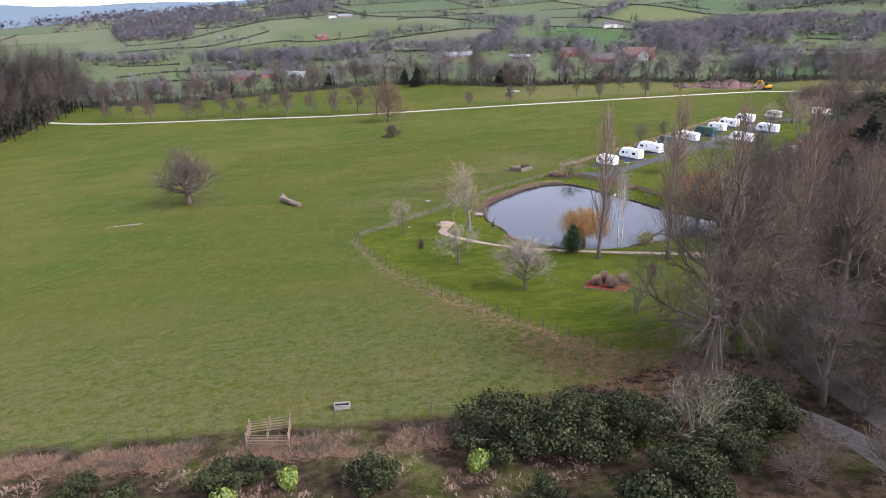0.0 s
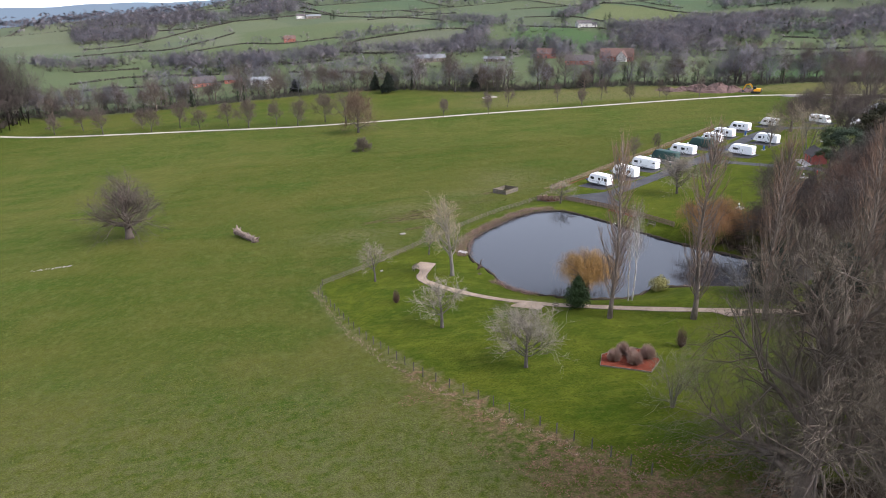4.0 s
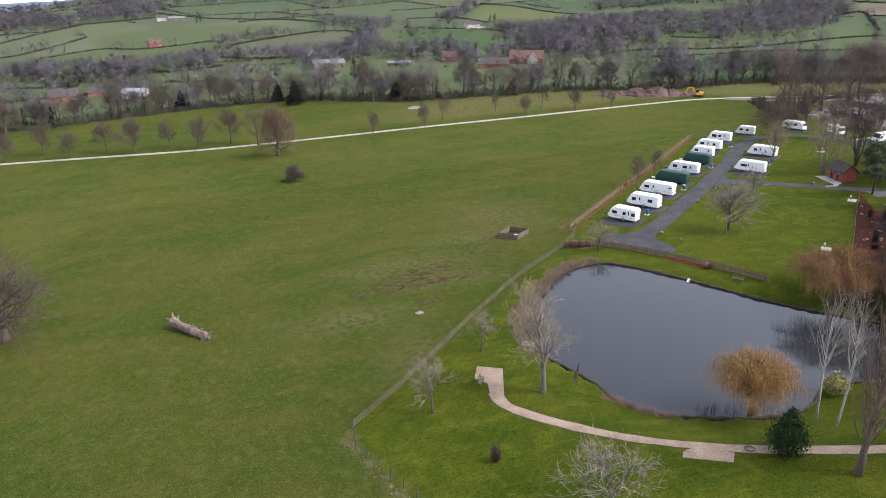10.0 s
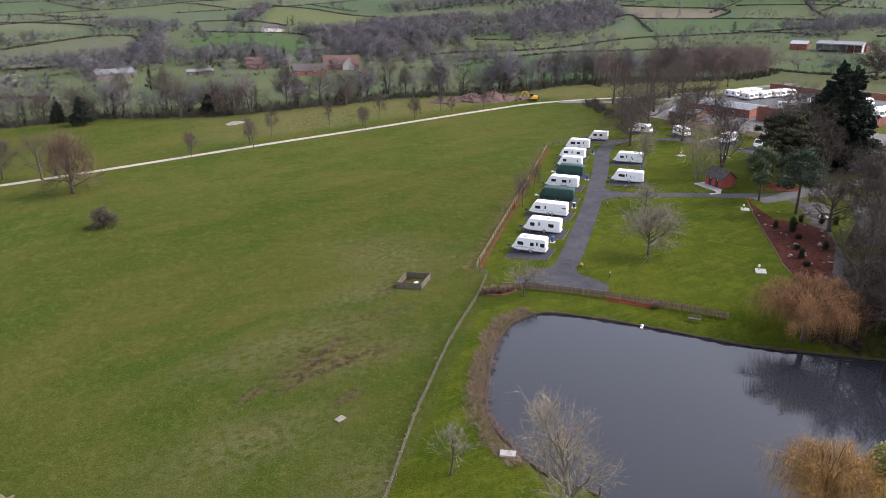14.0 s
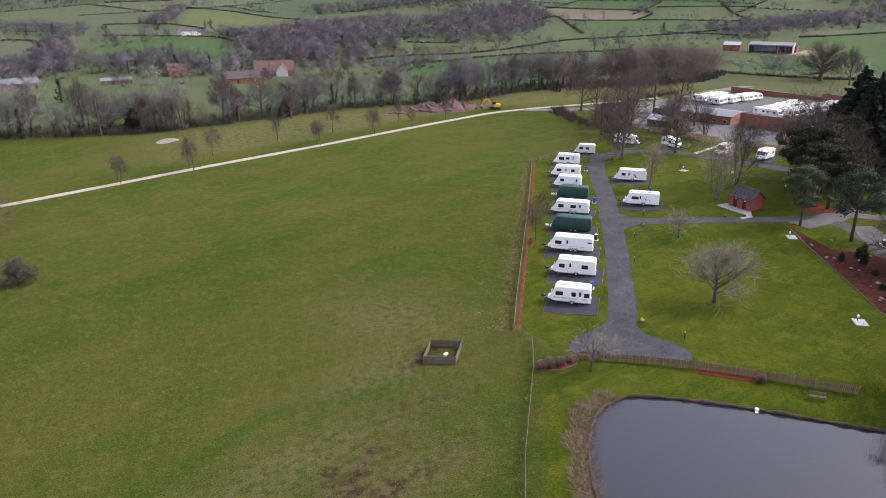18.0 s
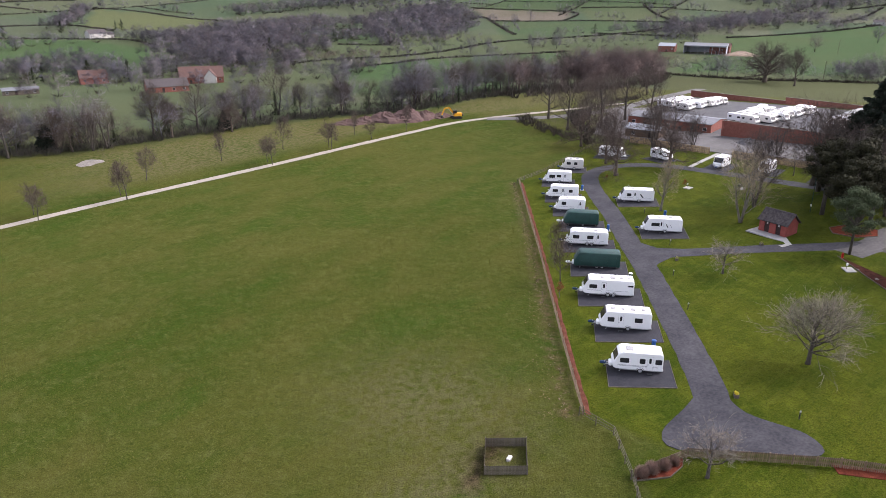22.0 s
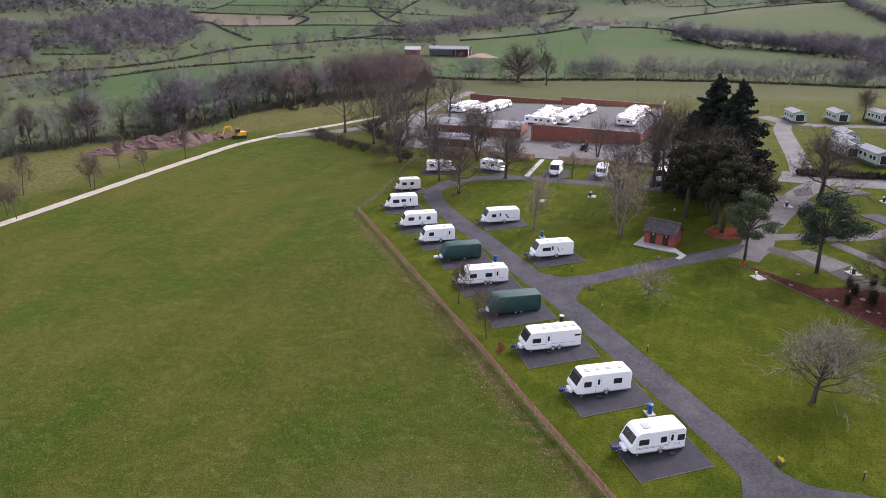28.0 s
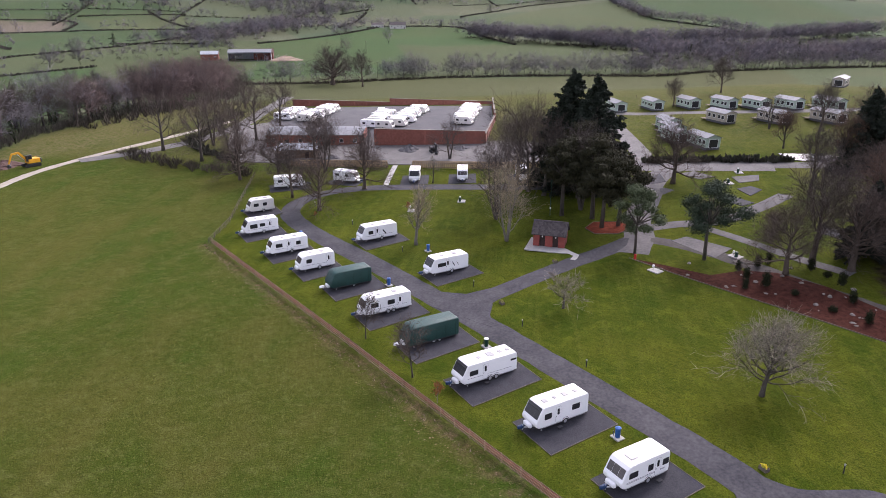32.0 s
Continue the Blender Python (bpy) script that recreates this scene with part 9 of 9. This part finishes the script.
# ---- lodges ----
def lodge(x, y, turn, w, d, wall, label):
    """A static lodge; x runs along its long side."""
    s = thing("lodge", pose(x, y, gz(x, y) + 0.1, 0, 0, turn), label, "lodge", "lodges on the slope")
    h, rise = 2.5, 0.65
    part("skirt", Shape().box(0, 0, 0.2, w - 0.1, d - 0.1, 0.5), M_DARKYARD, s)
    part("wall", Shape().box(0, 0, 0.45 + h / 2, w, d, h - 0.2), wall, s)
    for px in (-w / 2 + 0.06, w / 2 - 0.06):
        o = [(-d / 2, h + 0.3), (d / 2, h + 0.3), (0, h + 0.3 + rise)]
        vs = [(px - 0.05, a, b) for a, b in o] + [(px + 0.05, a, b) for a, b in o]
        part("gable", Shape().add(vs, [(0, 1, 2), (5, 4, 3), (0, 3, 4, 1), (1, 4, 5, 2), (2, 5, 3, 0)]), wall, s)
    for q in (-1, 1):
        z0, z1 = h + 0.22, h + 0.34 + rise
        v = [(-w / 2 - 0.3, q * (d / 2 + 0.25), z0), (w / 2 + 0.3, q * (d / 2 + 0.25), z0), (w / 2 + 0.3, 0, z1), (-w / 2 - 0.3, 0, z1)]
        v += [(a, b, c + 0.1) for a, b, c in v]
        part("roof", Shape().add(v, [(3, 2, 1, 0), (4, 5, 6, 7), (0, 1, 5, 4), (1, 2, 6, 5), (2, 3, 7, 6), (3, 0, 4, 7)]), M_LODGEROOF, s)
    for px in (-w * 0.32, -w * 0.08, w * 0.2, w * 0.38):
        for q in (-1, 1):
            wd = part("window", Shape().box(px, q * (d / 2 + 0.01), 1.75, 1.1, 0.06, 1.0), M_SIGNWHITE, s)
            part("pane", Shape().box(px, q * (d / 2 + 0.03), 1.75, 0.95, 0.06, 0.85), M_GLASS, wd)
    for q in (-1, 1):
        wd = part("patio_door", Shape().box(q * (w / 2 + 0.01), 0, 1.5, 0.06, 2.4, 2.0), M_SIGNWHITE, s)
        part("pane", Shape().box(q * (w / 2 + 0.03), 0, 1.5, 0.06, 2.2, 1.85), M_GLASS, wd)
    part("deck", Shape().box(-w / 2 - 1.2, 0, 0.35, 2.3, d, 0.14), M_WOODGREY, s)
    part("step", Shape().box(-w / 2 - 2.5, 0, 0.12, 0.5, 1.4, 0.3), M_WOODGREY, s)


LODGES = [(170, -14, 195, 10, 0), (170, -25, 195, 10, 0), (169, -35.5, 200, 9, 0), (165, -45, 205, 9, 0), (161, -53, 205, 9, 0), (157.5, -61, 205, 9, 0), (153, -70, 205, 10, 0), (144, -39, 205, 9, 1), (140, -51.5, 205, 10, 1), (136, -63.5, 205, 10, 1), (138, -24, 195, 9, 0), (130, -23.5, 195, 10, 0), (123, -23, 195, 10, 0), (116, -28, 200, 10, 0), (196, -90, 150, 12, 1), (182, -104, 150, 12, 0)]
for x, y, t, w, k in LODGES:
    lodge(x, y, t, w * 0.85, 3.7, M_LODGEGREY if k else M_LODGE, "taupe timber-clad lodge with a grey roof and deck" if k else "pale green lodge with a grey pitched roof")
patch("duck_pond", [(106, -42), (104, -50), (99, -54), (97, -49), (100, -43)], M_WATER, "small still pond beside the lodges", 0.12, "water")

# hedges and scrub in the site
tufts("site_hedge", np.concatenate([along([(103, -13), (102.5, -22), (100.8, -32), (99, -42)], 0.5, (-0.8, 1.6), 301), along([(110, 86), (122, 101), (136, 110)], 0.7, (-1, 2), 302)]), 1.2, 1.5, M_HEDGE, "dense clipped hedge beside the access road", 303, 14)
tufts("bank_scrub", np.concatenate([along([(98, 77), (104, 96), (112, 112), (118, 120)], 0.7, (-2, 5), 304), along([(128, 104), (150, 110), (180, 112)], 1.2, (0, 4), 306)]), 1.8, 1.7, M_BRUSH, "bare brown scrub along the field edge", 305, 30, "scrub", 0.05)
for x, y, key, s, t in ((134.6, 90, "tall", 1.0, 0), (146, 106, "stems", 1.0, 60), (143, 86, "tall", 0.95, 100), (128, 100, "stems", 0.95, 150), (121.1, 111.1, "tall", 1.0, 210), (112, 66, "park_c", 0.9, 10), (104, 84, "stems", 0.9, 90), (96, 70, "park_c", 0.95, 140), (110, 95, "tall", 0.95, 30), (100, 60, "multi", 0.85, 240), (118, 88, "tall", 1.0, 300), (196.5, -52, "park_a", 0.8, 0), (122, 66, "stems", 0.75, 200), (106, 52, "multi", 0.7, 240), (111, 32, "stems", 0.7, 280), (108, 18, "multi", 0.8, 33), (104, 10, "stems", 0.75, 66), (95, 8, "park_b", 0.85, 99), (93, 78, "park_c", 0.8, 40), (160, 116, "stems", 0.9, 10), (111, -44.7, "park_b", 0.6, 0), (92, -55, "park_a", 0.9, 0), (173.4, -32, "park_a", 0.6, 50), (314, 117, "oak", 1.5, 50), (306, 99, "park_a", 1.2, 0), (196, 118, "park_a", 0.9, 20), (90, 33.5, "lawn_c", 0.9, 0), (93, 21.5, "lawn_c", 0.9, 60), (70.5, 3.5, "multi", 1.15, 20), (72, -2, "stems", 0.85, 120), (80, 10, "tall", 0.95, 60), (87, 15.5, "tall", 1.1, 100), (86, 12, "tall", 1.05, 200), (83, 13, "stems", 1.05, 140), (88, -48, "park_b", 0.85, 0), (76, -38, "park_a", 0.85, 77), (70, -46, "park_c", 0.85, 10), (84, -64, "park_b", 0.9, 30), (66, -58, "park_a", 0.9, 200), (56, -62, "park_b", 0.95, 250), (132, -48, "stems", 0.6, 10), (126, -58, "park_a", 0.8, 100), (118, -66, "park_c", 0.9, 200), (106, -70, "tall", 0.8, 20), (50, -38, "park_b", 1.0, 60), (33, -37, "park_a", 0.9, 80)):
    plant(key, x, y, "large bare tree round the yard and lodges", t, s, "bare trees round the yard")
for x, y, key, s in ((84.5, 5.0, "spruce", 1.12), (78, 3.5, "cedar_a", 1.05), (88, -52, "spruce", 0.8), (84, -58, "cypress", 0.9), (37, -56, "cypress", 0.9), (27, -45, "cypress", 0.55)):
    plant(key, x, y, "tall dark conifer between the pitches and the lodges", x * 9, s, "dark conifers")
plant("thicket", 57, -26, "round bare brown thicket beside the drive", 0, 1.1, "", "shrub", "shrub")
for x, y, s in ((13, -44, 1.2), (16.5, -47.5, 1.4), (22, -45, 1.4), (14, -39, 1.0), (19, -39, 1.3), (25, -41, 1.3), (14.5, -52, 1.2), (20, -51, 1.4), (40, -38, 1.5), (24, -42, 1.3), (32, -44, 1.4), (18, -50, 1.2), (22, -56, 1.3), (26, -62, 1.3), (16, -70, 1.2), (10, -78, 1.2), (62, -17, 1.2), (52, -24, 0.9), (17, -44, 1.0), (12, -66, 1.0), (-20, -130.5, 1.0), (-16.5, -133, 1.1), (-22.5, -132.5, 0.8), (-12.5, -124, 1.2), (-18.5, -120.5, 1.0), (-27, -122, 0.8), (-12, -114, 1.2), (-24.5, -118, 1.0), (-8, -122, 1.3), (-24, -121, 1.0), (-5, -106, 1.0), (-20, -108.5, 0.8)):
    plant("thicket", x, y, "bare brown woodland thicket", x * 30, s, "woodland thickets", "shrub", "shrub")

# ---- farms and houses across the valley ----
shed(433, 226, -72, 30, 16, 6.0, 1.6, M_SHEET, M_LODGEROOF, "open-fronted steel barn with a dark interior", True, "barn")
shed(446, 212, -72, 14, 10, 5.0, 2.4, M_BRICK, M_REDROOF, "old brick farm building with a clay roof", name="barn")
shed(432, 246, -72, 12, 9, 4.5, 2.0, M_BRICK, M_SHEET, "brick farm building with a sheet roof", name="barn")
heap(450, 190, 12, 3, M_GRAVEL, 31, "pale straw-coloured heap beside the barn")
for x, y, t, w, d, h, rise, wall, roof, label in (
    (148, 628, 10, 16, 8, 5.0, 3.0, M_STONEWALL, M_TILE, "white farmhouse with a slate roof on the hillside"),
    (164, 636, 12, 8, 6, 3.0, 2.2, M_STONEWALL, M_TILE, "white farm outbuilding with a slate roof"),
    (50, 352, -12, 13, 7, 3.4, 3.4, M_BRICK, M_REDROOF, "brick village house with a clay-tiled roof"),
    (84, 312, -24, 21, 9, 3.4, 4.6, M_BRICK, M_REDROOF, "long brick village house with a steep clay roof"),
    (98, 301, 60, 8, 6, 3.2, 3.4, M_STONEWALL, M_REDROOF, "white-gabled village house with a steep red roof"),
    (51, 270, -14, 17, 9, 2.6, 2.8, M_BRICK, M_TILE, "brick village house with a dark roof"),
    (-36, 330, 10, 20, 9, 3.2, 2.0, M_WOODGREY, M_LODGEROOF, "long farm shed with a grey sheet roof"),
    (8, 320, -10, 14, 6, 2.2, 1.0, M_WOODGREY, M_LODGEROOF, "low grey farm shed beside a hedge"),
    (-178, 300, 15, 14, 8, 3.0, 3.4, M_BRICK, M_TILE, "farmhouse with a grey roof beyond the meadow"),
    (-160, 306, 5, 10, 7, 2.6, 2.4, M_BRICK, M_TILE, "pale farm building beyond the meadow"),
    (-138, 278, -5, 12, 7, 3.2, 1.6, M_STONEWALL, M_SHEET, "low white farm building behind trees"),
    (-168, 610, 12, 12, 8, 4.0, 3.0, M_BRICK, M_REDROOF, "brick farm with red roofs on the far slope"),
    (-200, 950, 15, 14, 8, 4.5, 3.0, M_STONEWALL, M_TILE, "pale farmhouse high on the far slope"),
    (-185, 945, 15, 22, 10, 4.0, 2.2, M_WOODGREY, M_LODGEROOF, "long grey farm sheds high on the far slope"),
    (764, 172, -75, 18, 9, 4.5, 3.0, M_STONEWALL, M_TILE, "white farmhouse beyond the green fields"),
    (776, 196, -70, 14, 8, 3.5, 2.0, M_STONEWALL, M_TILE, "white farm outbuilding beyond the green fields"),
    (274, 540, -25, 16, 9, 4.5, 3.0, M_BRICK, M_TILE, "farmhouse half hidden in hedgerow trees"),
):
    shed(x, y, t, w, d, h, rise, wall, roof, label, name="house")

# ---- shore, verge and woodland floor growth ----
tufts("shore_reeds", np.concatenate([along([(-37.2, -41.5), (-37.4, -37), (-35.8, -32), (-32, -27), (-28.6, -23.4), (-24.6, -19.3), (-20.5, -17), (-17.5, -17)], 0.08, (-0.7, 2.2), 401), along([(-34, -53), (-32, -56), (-29, -58.4)], 0.15, (-0.6, 0.7), 402), along([(9, -58), (2, -60), (-6, -58.6)], 0.3, (-0.4, 0.5), 404)]), 1.0, 0.4, M_BRUSHWOOD, "matted heaps of dead brown brush along the pond bank", 403, 20, "reeds", 0.03)
tufts("water_rushes", along([(-26.5, -59.2), (-24, -59.7), (-21, -60.2), (-18.5, -60.2)], 0.07, (0.3, 1.9), 405), 0.3, 2.0, M_TWIG, "dark upright rushes standing in the shallows", 406, 8, "reeds", 0.06)
rb = np.random.default_rng(55)
fx2 = np.stack([-92 + 52 * rb.random(2600), -124.8 + 3.6 * rb.random(2600)], 1)
fx2 = fx2[(vnoise(fx2[:, 0], fx2[:, 1], 2.2, 4.0) > -0.35)]
tufts("dead_bracken", fx2[::2], 0.9, 0.36, M_BRACKEN, "rust-brown dead bracken and bramble below the fence", 56, 28, "bracken", 0.026)
tufts("bramble", fx2[1::4] + 0.3, 1.0, 0.5, M_BRUSH, "dark tangled bramble below the fence", 63, 22, "bramble", 0.03)
fx3 = np.stack([-95 + 60 * rb.random(2600), -134 + 9 * rb.random(2600)], 1)
fx3 = fx3[vnoise(fx3[:, 0], fx3[:, 1], 2.6, 2.0) > 0.0]
tufts("rough_grass", fx3[::2], 0.6, 0.3, M_REED, "straw-coloured rough grass between bushes", 57, 12, "grass", 0.05)
leafy = np.stack([-38 + 20 * rb.random(1800), -121 + 18 * rb.random(1800)], 1)
leafy = leafy[(np.abs((leafy[:, 0] + 29) * 0.8 + (leafy[:, 1] + 107) * 0.6) < 9)]
tufts("leaf_drift", np.repeat(leafy, 3, 0) + rb.normal(0, 0.5, (len(leafy) * 3, 2)), 0.42, 0.08, M_LEAVES, "drift of rust-brown fallen leaves at the fence foot", 58, 3, "leaves", 0.3)
drift = np.concatenate([along([(-46, -88), (-39.4, -97), (-29.8, -109.5), (-22, -115)], 0.03, (-0.4, -4.5), k) for k in (64, 65, 66)])
tufts("leaf_carpet", drift[vnoise(drift[:, 0], drift[:, 1], 2.5, 1.0) > -0.1], 0.32, 0.06, M_LEAVES, "carpet of rust-brown beech leaves along the wire fence", 67, 3, "leaves", 0.35)
strip = np.concatenate([along([(-61.8, -53), (-54.6, -72.4), (-47, -86), (-39, -96), (-29.5, -108)], 0.13, (-0.8, 1.0), 59), along([(-14.2, 3.4), (-1, 15.8), (21, 36.6), (52.8, 67.8)], 0.3, (0.1, 1.0), 60), along([(-19.6, -7), (-31.6, -18.2), (-43, -30), (-55.4, -44.6), (-61.4, -51)], 0.5, (-0.7, 0.9), 61)])
tufts("fence_weeds", strip[::2], 0.35, 0.2, M_REED, "dead weeds and leaves along the fence lines", 62, 6, "weeds", 0.16)
row_leaves = np.concatenate([along([(-15, 3.8), (-1.6, 16.4), (20.4, 37.2), (52, 68.4)], 0.16, (0.0, 1.8), 71), along([(-15, 3.8), (-1.6, 16.4), (20.4, 37.2), (52, 68.4)], 0.3, (1.2, 3.5), 72)])
row_leaves = row_leaves[vnoise(row_leaves[:, 0], row_leaves[:, 1], 1.6, 6.0) > -0.15]
tufts("fallen_leaves", row_leaves, 0.45, 0.06, M_TANLEAF, "drifts of tan fallen leaves beside the caravan row fence", 73, 3, "leaves", 0.35)


# ---- grass of the meadow and lawns ----
def grass_field(name, xs, ys, n, keep_if, tall, label, seed):
    """Tussocks of single leaning blades in one mesh."""
    r = np.random.default_rng(seed)
    p = np.stack([xs[0] + (xs[1] - xs[0]) * r.random(n), ys[0] + (ys[1] - ys[0]) * r.random(n)], 1)
    p = p[keep_if(p[:, 0], p[:, 1])]
    p = np.repeat(p, 5, 0) + r.normal(0, 0.16, (len(p) * 5, 2))
    m = len(p)
    z = land(p[:, 0], p[:, 1]) - 0.02
    a = r.random(m) * 6.283
    h = tall * (0.4 + r.random(m))
    w = 0.03 + 0.04 * r.random(m)
    lean = 1.3 * h
    base = np.stack([p[:, 0], p[:, 1], z], 1)
    side = np.stack([-np.sin(a) * w, np.cos(a) * w, np.zeros(m)], 1)
    tip = base + np.stack([np.cos(a) * lean, np.sin(a) * lean, h], 1)
    v = np.stack([base - side, base + side, tip], 1).reshape(-1, 3)
    return tagged(new(name, mesh_arrays(name, v, np.arange(3 * m).reshape(-1, 3), M_GRASS)), label, "grass", kind="stuff")


def on_meadow(x, y):
    out = inside(x, y, LAWN_A) | inside(x, y, LAWN_B) | inside(x, y, LITTER)
    return ~out


grass_field("meadow_grass", (-112, 30), (-117, 70), 75000, on_meadow, 0.11, "tussocky spring grass of the meadow", 81)
lawn_leaves = np.random.default_rng(91).normal(0, 1, (900, 2)) * np.array([3.2, 2.6]) + np.repeat(np.array([(18.1, -17.8), (21.9, -21.8), (13.7, -19.0)]), 300, 0)
tufts("lawn_leaves", lawn_leaves, 0.22, 0.04, M_LEAVES, "scattered tan leaves on the mown lawn", 92, 2, "leaves", 0.35)


def pole(x, y, high, turn):
    p = thing("telegraph_pole", pose(x, y, gz(x, y), 0, 0, turn), "slim weathered wooden telegraph pole", "pole", "telegraph poles")
    part("shaft", Shape().tube([(0, 0, -0.3), (0, 0, high)], [0.16, 0.11], 8), M_WOODGREY, p)
    part("crossarm", Shape().box(0, 0, high - 0.4, 1.6, 0.1, 0.12), M_WOODGREY, p)
    for k in (-0.7, 0, 0.7):
        part("insulator", Shape().tube([(k, 0, high - 0.34), (k, 0, high - 0.14)], [0.05, 0.03], 6), M_SIGNWHITE, p)


for x, y, h in ((353.8, 101.1, 9.5), (297.4, 179.2, 9.5), (501, 141, 10)):
    pole(x, y, h, 40)
